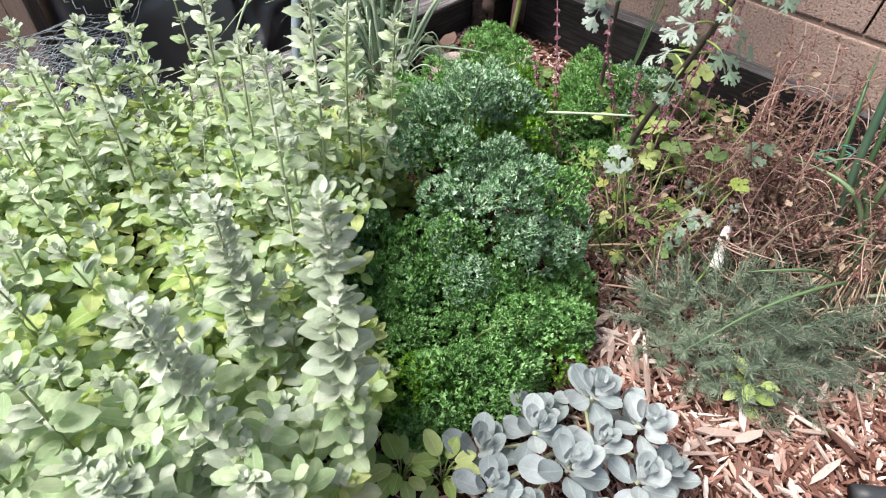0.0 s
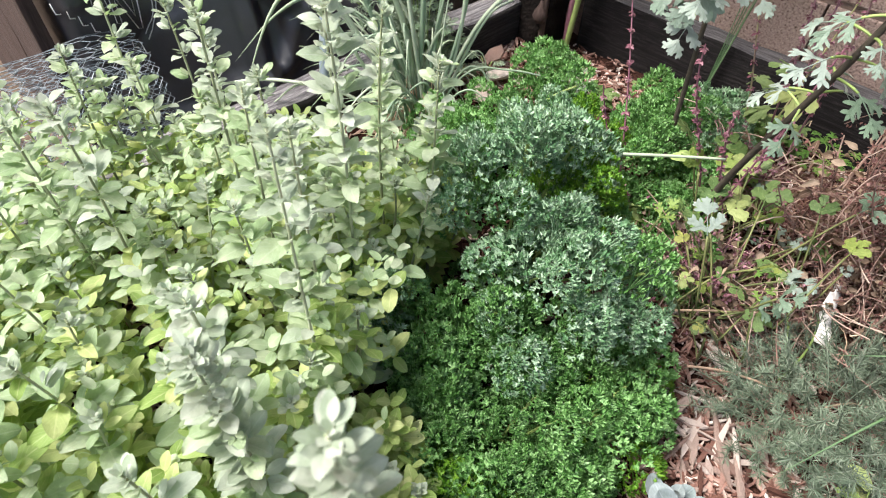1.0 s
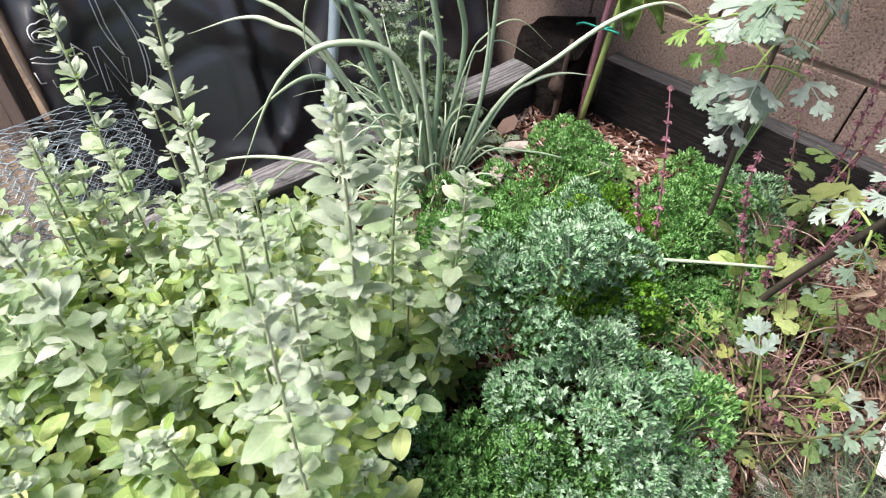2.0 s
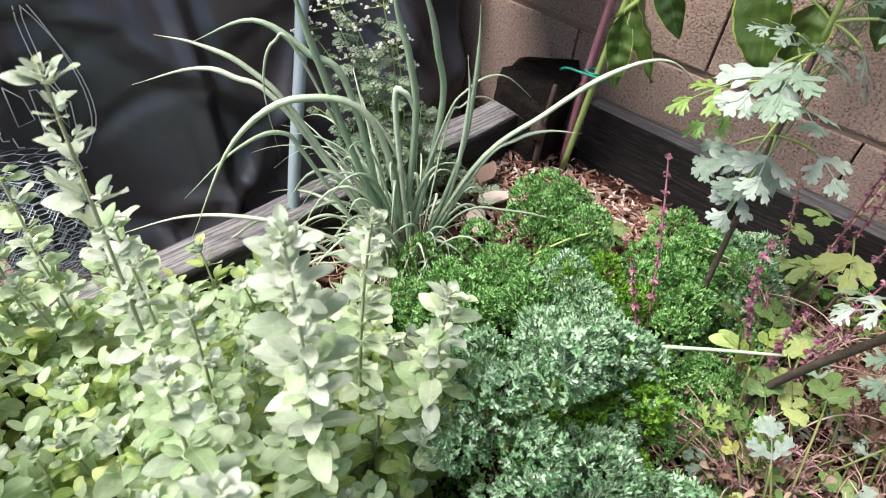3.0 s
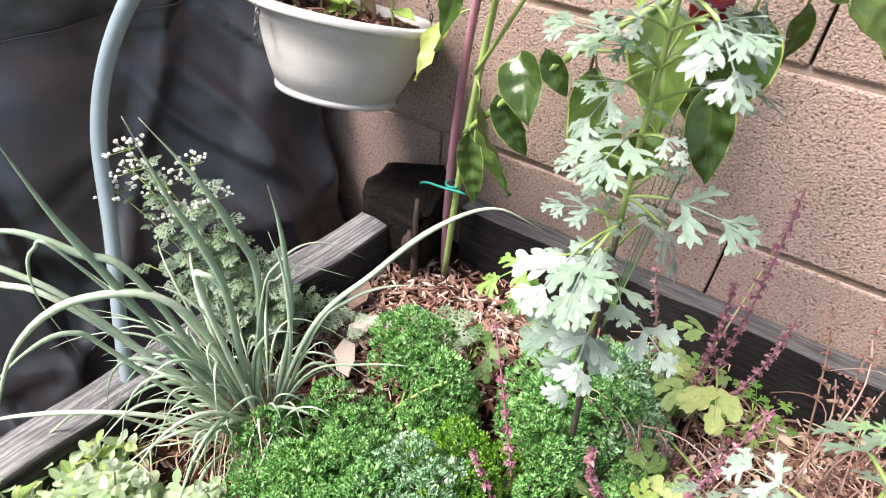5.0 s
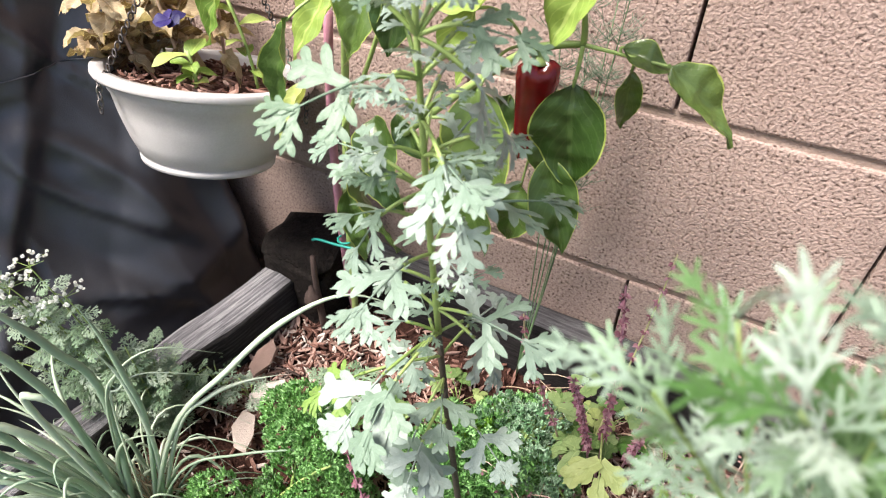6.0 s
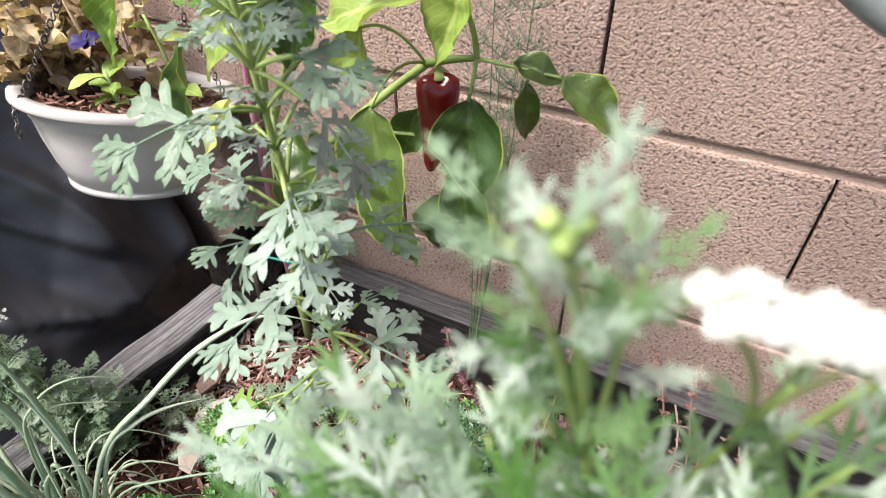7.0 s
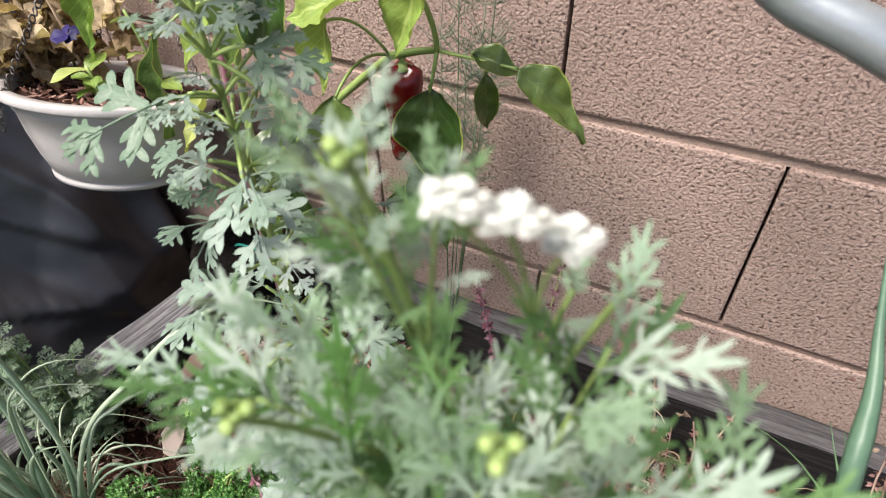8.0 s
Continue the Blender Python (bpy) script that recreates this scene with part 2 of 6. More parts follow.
MAT_ONION = plain_mat("onion_skin_leaf", [(0.2, (0.045, 0.10, 0.06)), (0.5, (0.085, 0.15, 0.10)), (0.8, (0.15, 0.225, 0.155))], 20, 0.45, 0.2, 200, spec=0.4)
MAT_CHIVE_PALE = plain_mat("pale_chive_leaf", [(0.2, (0.253, 0.347, 0.231)), (0.5, (0.374, 0.452, 0.326)), (0.8, (0.528, 0.578, 0.462))], 20, 0.42, 0.2, 200, spec=0.5)
MAT_CHIVE_DARK = plain_mat("dark_chive_leaf", [(0.2, (0.045, 0.10, 0.04)), (0.5, (0.09, 0.165, 0.075)), (0.8, (0.17, 0.25, 0.13))], 20, 0.42, 0.2, 200, spec=0.5)
MAT_FERN = leaf_mat("lobed_leaf", [(0.0, (0.111, 0.182, 0.114)), (0.5, (0.186, 0.26, 0.209)), (1.0, (0.298, 0.36, 0.332))], 0.45, 0.16, 0.10, 0.1, 0.5, whole=True, through_tint=(1.0, 1.0, 0.6))
MAT_FERN_NEAR = leaf_mat("feathery_leaf", [(0.0, (0.06, 0.16, 0.022)), (0.35, (0.15, 0.26, 0.11)), (0.7, (0.31, 0.41, 0.33)), (1.0, (0.45, 0.53, 0.47))], 0.5, 0.24, 0.1, 0.1, 0.4, whole=True, through_tint=(1.0, 1.0, 0.5))
MAT_CORIANDER = leaf_mat("coriander_leaf", [(0.0, (0.16, 0.26, 0.15)), (0.5, (0.26, 0.36, 0.25)), (1.0, (0.40, 0.48, 0.40))], 0.5, 0.3, 0.1, 0.1, 0.4, whole=True)
MAT_FERN_GREEN = leaf_mat("young_lobed_leaf", [(0.0, (0.075, 0.19, 0.03)), (0.5, (0.13, 0.27, 0.055)), (1.0, (0.27, 0.38, 0.10))], 0.5, 0.3, 0.2, 0.0, 0.45, whole=True)
MAT_FERN_YELLOW = leaf_mat("yellowing_lobed_leaf", [(0.0, (0.18, 0.29, 0.06)), (0.5, (0.30, 0.38, 0.10)), (1.0, (0.48, 0.49, 0.17))], 0.55, 0.35, 0.25, whole=True)
MAT_FLAT = leaf_mat("flat_parsley_leaf", [(0.0, (0.07, 0.15, 0.035)), (0.45, (0.13, 0.22, 0.07)), (0.8, (0.22, 0.31, 0.13)), (1.0, (0.36, 0.42, 0.16))], 0.5, 0.3, 0.25, 0.0, 0.4, whole=True)
MAT_PEPPER_LEAF = leaf_mat("pepper_leaf", [(0.0, (0.0298, 0.0697, 0.0144)), (0.5, (0.0553, 0.108, 0.0234)), (1.0, (0.111, 0.167, 0.0405))], 0.28, 0.24, 0.14, 0.0, 0.75, rim=(0.36, 0.42, 0.10), vein_colour=(0.24, 0.34, 0.12))
MAT_PEPPER_YELLOW = leaf_mat("yellowing_pepper_leaf", [(0.0, (0.14, 0.25, 0.045)), (0.5, (0.25, 0.36, 0.08)), (1.0, (0.42, 0.48, 0.16))], 0.4, 0.30, 0.3, 0.0, 0.5)
MAT_SAGE = leaf_mat("silver_leaf", [(0.0, (0.207, 0.254, 0.277)), (0.5, (0.291, 0.34, 0.367)), (1.0, (0.395, 0.44, 0.478))], 0.85, 0.10, 0.15, 0.3, 0.1)
MAT_THYME = leaf_mat("grey_green_needle", [(0.0, (0.063, 0.0938, 0.061)), (0.5, (0.121, 0.169, 0.118)), (1.0, (0.242, 0.3, 0.232))], 0.7, 0.15, 0.0, 0.15, 0.25)
MAT_DRY = leaf_mat("dry_leaf", [(0.0, (0.0952, 0.0581, 0.0438)), (0.4, (0.214, 0.145, 0.107)), (1.0, (0.447, 0.352, 0.281))], 0.85, 0.25, 0.2, 0.0, 0.15)
MAT_PARCHED = leaf_mat("parched_leaf", [(0.0, (0.16, 0.105, 0.06)), (0.45, (0.36, 0.26, 0.16)), (1.0, (0.60, 0.50, 0.35))], 0.85, 0.3, 0.35, 0.0, 0.15)
MAT_HUSK = leaf_mat("rusty_husk", [(0.0, (0.104, 0.045, 0.0408)), (0.5, (0.214, 0.104, 0.0969)), (1.0, (0.36, 0.209, 0.199))], 0.8, 0.22, 0.0, 0.2, 0.2)
MAT_HUSK_PINK = leaf_mat("purple_husk", [(0.0, (0.156, 0.0562, 0.084)), (0.5, (0.262, 0.116, 0.16)), (1.0, (0.41, 0.232, 0.296))], 0.75, 0.3, 0.0, 0.2, 0.2)
MAT_PETAL = leaf_mat("white_petal", [(0.0, (0.88, 0.89, 0.88)), (1.0, (0.94, 0.94, 0.94))], 0.6, 0.3, 0.0, 0.0, 0.2, through_tint=(1.0, 1.0, 1.0))
MAT_BLUE = leaf_mat("deep_blue_petal", [(0.0, (0.012, 0.01, 0.07)), (1.0, (0.03, 0.02, 0.15))], 0.5, 0.2, 0.0)
MAT_RED = plain_mat("ripe_pepper_skin", [(0.3, (0.09, 0.004, 0.006)), (0.6, (0.20, 0.008, 0.010)), (0.8, (0.30, 0.014, 0.012))], 16, 0.2, 0.08, 120, spec=0.6, by_piece=False)


# ---- mesh tools ----
class Geo:
    """Collects vertices, faces and texture places of many pieces into one mesh."""

    def __init__(self):
        self.v, self.f, self.t, self.n = [], [], [], 0

    def put(self, tmpl, m=None):
        v, f, t = tmpl
        v = np.asarray(v, float)
        if m is not None:
            a = np.array(m)
            v = v @ a[:3, :3].T + a[:3, 3]
        self.v.append(v)
        self.t.append(np.asarray(t, float))
        self.f.extend([tuple(i + self.n for i in q) for q in f])
        self.n += len(v)
        return self

    def mesh(self, name, mat, smooth=True):
        me = bpy.data.meshes.new(name)
        v = np.concatenate(self.v)
        me.from_pydata(v.tolist(), [], self.f)
        uv = me.uv_layers.new(name="UVMap")
        loops = np.empty(len(me.loops), np.int32)
        me.loops.foreach_get("vertex_index", loops)
        uv.data.foreach_set("uv", np.concatenate(self.t)[loops].ravel())
        me.materials.append(mat)
        if smooth:
            me.polygons.foreach_set("use_smooth", [True] * len(me.polygons))
        me.update()
        return me


def mesh_of(name, tmpl, mat, smooth=True):
    return Geo().put(tmpl).mesh(name, mat, smooth)


def thing(name, at, label, category, group="", kind=""):
    ob = new(name)
    ob.empty_display_size = 0.02
    ob.location = at
    return tagged(ob, label, category, group, kind)


def part(name, me, parent, m=None, label=""):
    """One mesh under a thing (or a part); m is a pose in the world's axes at the parent's top-level base."""
    ob = new(name, me)
    ob.parent = parent
    if m is not None:
        ob.matrix_basis = m
    return tagged(ob, label)


def rel(base, m):
    return Matrix.Translation(-Vector(base)) @ m


def aim(at, along, up=(0, 0, 1), size=1.0, spin=0.0):
    """A pose whose y runs along a direction and whose z leans to up."""
    y = Vector(along).normalized()
    x = y.cross(Vector(up))
    x = x.normalized() if x.length > 1e-4 else y.orthogonal().normalized()
    z = x.cross(y)
    m = Matrix((x, y, z)).transposed().to_4x4()
    return Matrix.Translation(at) @ m @ Matrix.Rotation(spin, 4, "Y") @ Matrix.Scale(size, 4)


def bezier(p, n):
    p = [np.array(q, float) for q in p]
    out = []
    for i in range(n + 1):
        u, q = i / n, p
        while len(q) > 1:
            q = [a * (1 - u) + b * u for a, b in zip(q, q[1:])]
        out.append(q[0])
    return out


def glide(p, n):
    """A smooth way through all the points."""
    p = [np.array(q, float) for q in p]
    p = [2 * p[0] - p[1]] + p + [2 * p[-1] - p[-2]]
    out = []
    for i in range(1, len(p) - 2):
        a, b, c, d = p[i - 1:i + 3]
        for k in range(n):
            u = k / n
            out.append(0.5 * (2 * b + (c - a) * u + (2 * a - 5 * b + 4 * c - d) * u * u + (3 * b - a - 3 * c + d) * u ** 3))
    return out + [p[-2]]


def tube(points, radii, sides=6, close=True):
    """A round tube along points; radii at each point."""
    pts = [np.array(p, float) for p in points]
    v, f, t = [], [], []
    n = len(pts)
    side = None
    for i, p in enumerate(pts):
        d = pts[min(i + 1, n - 1)] - pts[max(i - 1, 0)]
        d = d / (np.linalg.norm(d) + 1e-9)
        if side is None:
            side = np.cross(d, (0.31, 0.2, 0.93) if abs(d[2]) < 0.9 else (1.0, 0.2, 0.0))
        side = side - d * (side @ d)
        side = side / (np.linalg.norm(side) + 1e-9)
        other = np.cross(d, side)
        r = radii[i] if isinstance(radii, (list, tuple)) else radii
        for k in range(sides):
            a = 2 * math.pi * k / sides
            v.append(p + r * (math.cos(a) * side + math.sin(a) * other))
            t.append((k / sides, i / max(1, n - 1)))
    for i in range(n - 1):
        for k in range(sides):
            a, b = i * sides + k, i * sides + (k + 1) % sides
            f.append((a, b, b + sides, a + sides))
    if close:
        f.append(tuple(range(sides - 1, -1, -1)))
        f.append(tuple((n - 1) * sides + k for k in range(sides)))
    return v, f, t


def blade(length, width, fold=0.25, droop=0.2, wave=0.0, belly=0.45, tip=0.6, rows=7, cols=4, seed=0, cup=0.0, rounded=False):
    """A single leaf blade from the origin along y: folded at the midrib, drooping, with a wavy margin."""
    rnd = random.Random(seed)
    ph = rnd.uniform(0, 6)
    v, f, t = [], [], []
    for i in range(rows + 1):
        s = 0.5 - 0.5 * math.cos(math.pi * i / rows) if rounded else i / rows
        w = width * 0.5 * (math.sin(math.pi * s ** (math.log(0.5) / math.log(belly))) ** tip if 0 < s < 1 else 0.04)
        for j in range(cols + 1):
            c = 2 * j / cols - 1
            z = abs(c) * w * fold - droop * length * s * s + wave * length * math.sin(7 * s + ph + 1.7 * c) * abs(c) + cup * length * c * c * math.sin(math.pi * s)
            v.append((c * w, length * s, z))
            t.append((0.5 + 0.5 * c, s))
    for i in range(rows):
        for j in range(cols):
            a = i * (cols + 1) + j
            f.append((a, a + 1, a + cols + 2, a + cols + 1))
    return v, f, t


def feather(length, width, pairs=2, side_fingers=2, slim=0.22, seed=0, droop=0.15, angle=0.95):
    """A leaf cut twice: lobes along a rib, each lobe a spray of narrow blunt fingers."""
    rnd = random.Random(seed)
    g = Geo()

    def finger(size, wide):
        v, f, t = [], [], []
        bend = rnd.uniform(-0.08, 0.08)
        for i, (s, w) in enumerate(((0.0, 0.66), (0.35, 0.88), (0.64, 1.0), (0.86, 0.62), (1.0, 0.10))):
            for c in (-1, 0, 1):
                v.append((c * w * wide * 0.5 + bend * size * s * s, size * (s if c == 0 or i < 4 else s - 0.05), 0.08 * abs(c) * w * wide - 0.14 * size * s * s))
                t.append((0.5 + 0.45 * c, s))
        for i in range(4):
            for j in range(2):
                k = 3 * i + j
                f.append((k, k + 1, k + 4, k + 3))
        return v, f, t

    def lobe(size, m):
        g.put(finger(size, slim * size * 1.35), m)
        for k in range(side_fingers):
            s = 0.26 + 0.36 * k / max(1, side_fingers - 1) if side_fingers > 1 else 0.36
            for side in (-1, 1):
                a = side * rnd.uniform(0.60, 0.85)
                small = size * (0.50 - 0.14 * k) * rnd.uniform(0.85, 1.15)
                d = (math.sin(a), math.cos(a), rnd.uniform(-0.12, 0.10))
                g.put(finger(small, slim * size * rnd.uniform(0.8, 1.05)), m @ aim((0, size * s, -0.14 * size * s * s - 0.0002), d, (0, 0, 1)))

    def onto(y):
        s = y / length
        return (0, y, -droop * length * s * s)

    w = 0.016 * length
    g.put(tube([onto(length * s) for s in (0, 0.2, 0.4, 0.6, 0.75)], [w, w, 0.8 * w, 0.6 * w, 0.4 * w], 4))
    for k in range(pairs):
        s = 0.22 + 0.40 * k / max(1, pairs - 1) if pairs > 1 else 0.40
        size = width * (0.56 - 0.20 * k / max(1, pairs - 1)) * rnd.uniform(0.85, 1.12)
        for side in (-1, 1):
            a = side * (angle - 0.25 * k / max(1, pairs)) + rnd.uniform(-0.1, 0.1)
            lobe(size * rnd.uniform(0.9, 1.1), aim(onto(length * (s + rnd.uniform(-0.02, 0.02))), (math.sin(a), math.cos(a), -2 * droop * s), (0, 0, 1), 1.0, rnd.uniform(-0.3, 0.3)))
    lobe(length * 0.42, aim(onto(length * 0.60), (0, 1, -1.2 * droop), (0, 0, 1)))
    return np.concatenate(g.v), g.f, np.concatenate(g.t)


def frill(radius, seed):
    """One ruffled parsley leaflet: a fan whose toothed edge is crimped hard up and down."""
    rnd = random.Random(seed)
    v, f, t = [(0, 0, 0)], [], [(0.5, 0)]
    n, span = 17, 5.0
    for ring, rr in ((1, 0.5), (2, 1.0)):
        for k in range(n):
            a = -span / 2 + span * k / (n - 1)
            r = radius * rr * (0.84 + 0.16 * math.cos(3 * a)) * rnd.uniform(0.8, 1.2) * (1.0 if ring == 1 or k % 2 else 0.66)
            z = radius * (0.62 if ring == 2 else 0.26) * (1 if (k // 2) % 2 else -1) * rnd.uniform(0.5, 1.3) + 0.42 * radius * rr * rr
            v.append((math.sin(a) * r, math.cos(a) * r + 0.25 * radius, z))
            t.append((0.2, rr))
    for k in range(n - 1):
        f.append((0, 2 + k, 1 + k))
        f.append((1 + k, 2 + k, 2 + k + n, 1 + k + n))
    return v, f, t


def lathe(profile, n=48):
    """A turned shape from (radius, height) pairs."""
    v, f, t = [], [], []
    for i, (r, z) in enumerate(profile):
        for k in range(n):
            a = 2 * math.pi * k / n
            v.append((r * math.cos(a), r * math.sin(a), z))
            t.append((k / n, i / len(profile)))
    for i in range(len(profile) - 1):
        for k in range(n):
            a, b = i * n + k, i * n + (k + 1) % n
            f.append((a, b, b + n, a + n))
    return v, f, t


def box(x0, y0, z0, x1, y1, z1, bevel=0.0, rough=0.0, seed=0, cuts=0, axis=0):
    """A bevelled board; rough jitters its edges, cuts divides it along one axis."""
    bm = bmesh.new()
    bmesh.ops.create_cube(bm, size=1)
    for q in bm.verts:
        q.co = Vector(((x0 + x1) / 2 + q.co.x * (x1 - x0), (y0 + y1) / 2 + q.co.y * (y1 - y0), (z0 + z1) / 2 + q.co.z * (z1 - z0)))
    if cuts:
        along = [e for e in bm.edges if abs((e.verts[0].co - e.verts[1].co)[axis]) > 1e-6]
        bmesh.ops.subdivide_edges(bm, edges=along, cuts=cuts, use_grid_fill=True)
    if bevel:
        sharp = [e for e in bm.edges if len(e.link_faces) == 2 and e.calc_face_angle() > 0.5]
        bmesh.ops.bevel(bm, geom=sharp, offset=bevel, segments=2, affect="EDGES", profile=0.6)
    if rough:
        for q in bm.verts:
            q.co += noise.noise_vector(q.co * 14 + Vector((seed, 0, 0))) * rough
    return bm


def bm_mesh(name, bm, mat, smooth=False):
    me = bpy.data.meshes.new(name)
    bm.to_mesh(me)
    bm.free()
    me.materials.append(mat)
    if smooth:
        me.polygons.foreach_set("use_smooth", [True] * len(me.polygons))
    return me


def structure(name, me, label, category, m=None):
    ob = new(name, me)
    if m is not None:
        ob.matrix_basis = m
    return tagged(ob, label, category, kind="structure")


BED = 0.07  # height of the mulch over the yard
RAIL_TOP = 0.14


def rail_x(y):
    """The bed's side rail runs askew: the middle of its top at y."""
    return -0.111 + 0.118 * (y - 0.300)


# ---- ground, bed, wall ----
def make_yard():
    g = Geo()
    n = 40
    v, f, t = [], [], []
    for i in range(n + 1):
        for j in range(n + 1):
            a, b = 2 * i / n - 1, 2 * j / n - 1
            x, y = 60 * a * abs(a) ** 1.5, 60 * b * abs(b) ** 1.5
            v.append((x, y, 0.006 * noise.noise((x * 3, y * 3, 0))))
            t.append((i / n, j / n))
    for i in range(n):
        for j in range(n):
            k = i * (n + 1) + j
            f.append((k, k + n + 1, k + n + 2, k + 1))
    structure("ground", g.put((v, f, t)).mesh("ground", MAT_EARTH), "bare brown earth of the yard round the raised bed", "ground")


def make_bed():
    v, f, t = [], [], []
    n = 90
    for i in range(n + 1):
        for j in range(n + 1):
            y = -0.9 + 1.895 * j / n
            left = rail_x(y) - 0.01
            x = left + (1.7 - left) * i / n
            z = BED - 0.006 + 0.010 * noise.noise((x * 9, y * 9, 1)) + 0.004 * noise.noise((x * 40, y * 40, 2))
            if i == n or j == 0:
                z = -0.02
            v.append((x, y, z))
            t.append((i / n, j / n))
    for i in range(n):
        for j in range(n):
            k = i * (n + 1) + j
            f.append((k, k + n + 1, k + n + 2, k + 1))
    return structure("garden_bed", Geo().put((v, f, t)).mesh("garden_bed", MAT_SOIL), "raised garden bed of dark soil under reddish wood mulch", "garden bed")


make_yard()
bed = make_bed()

wall = structure("wall_north", bm_mesh("wall_north", box(-1.6, 1.035, -0.1, 2.6, 1.2, 1.95), MAT_MORTAR), "pinkish buff concrete block wall with raked mortar joints", "wall")

# side rail along the grill, back rail along the wall, charred post at the corner
turn = math.atan(0.118)
side = structure("rail_side", bm_mesh("rail_side", box(-0.026, -0.75, -0.01, 0.026, 0.455, RAIL_TOP, 0.009, 0.0045, 3, 60, 1), MAT_TIMBER, True), "weathered grey timber board edging the bed", "timber edging", pose(rail_x(0.45), 0.45, 0, 0, 0, -math.degrees(turn)))
# faces below the top get a darker copy: damp wood plus painted shade
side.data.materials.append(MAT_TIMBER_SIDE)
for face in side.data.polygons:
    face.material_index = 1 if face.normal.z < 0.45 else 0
back = structure("rail_back", bm_mesh("rail_back", box(-0.80, -0.018, -0.01, 0.80, 0.018, RAIL_TOP + 0.024, 0.006, 0.0045, 8, 50, 0), MAT_TIMBER_X, True), "dark weathered timber board edging the bed below the block wall, shade coloured onto its front", "timber edging", pose(0.86, 0.976, 0))
# front near-black from stain plus painted shade; top faces a paler, lit copy
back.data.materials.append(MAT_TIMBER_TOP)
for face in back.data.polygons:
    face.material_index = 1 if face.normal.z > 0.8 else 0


def make_corner_post():
    ob = thing("corner_stump", (-0.010, 0.935, 0), "charred dark wooden post stub at the corner of the bed", "post")
    bm = box(-0.060, -0.046, 0.0, 0.046, 0.040, 0.212, 0.022, 0.022, 5, 10, 2)
    for q in bm.verts:
        if q.co.z > 0.1:
            q.co.z -= 0.75 * max(0, -q.co.x - 0.015) + 0.10 * max(0, q.co.x - 0.03)
        q.co += noise.noise_vector(q.co * 45) * 0.006 + Vector((0, 0, 0.016 * noise.noise(q.co * 60) * (q.co.z > 0.15)))
    part("stub", bm_mesh("stub", bm, MAT_CHARRED, True), ob)
    part("splinter", mesh_of("splinter", tube(bezier([(0.044, -0.050, 0.06), (0.044, -0.052, 0.15), (0.048, -0.050, 0.212)], 5), [0.006, 0.005, 0.005, 0.004, 0.004, 0.003], 6), MAT_POST), ob, None, "brown dried stalk against the stub")
    part("bulb", mesh_of("bulb", lathe([(0.001, -0.012), (0.008, -0.010), (0.0125, 0.0), (0.010, 0.010), (0.005, 0.016), (0.003, 0.024), (0.0005, 0.026)], 14), MAT_POST), ob, Matrix.Translation((0.040, -0.056, 0.135)), "round brown dried knob")


make_corner_post()


# ---- grill cover, print, boards, wire ----
COVER_AT = (-0.305, 0.44, 0.0)
COVER_TURN = math.degrees(math.atan(0.172))


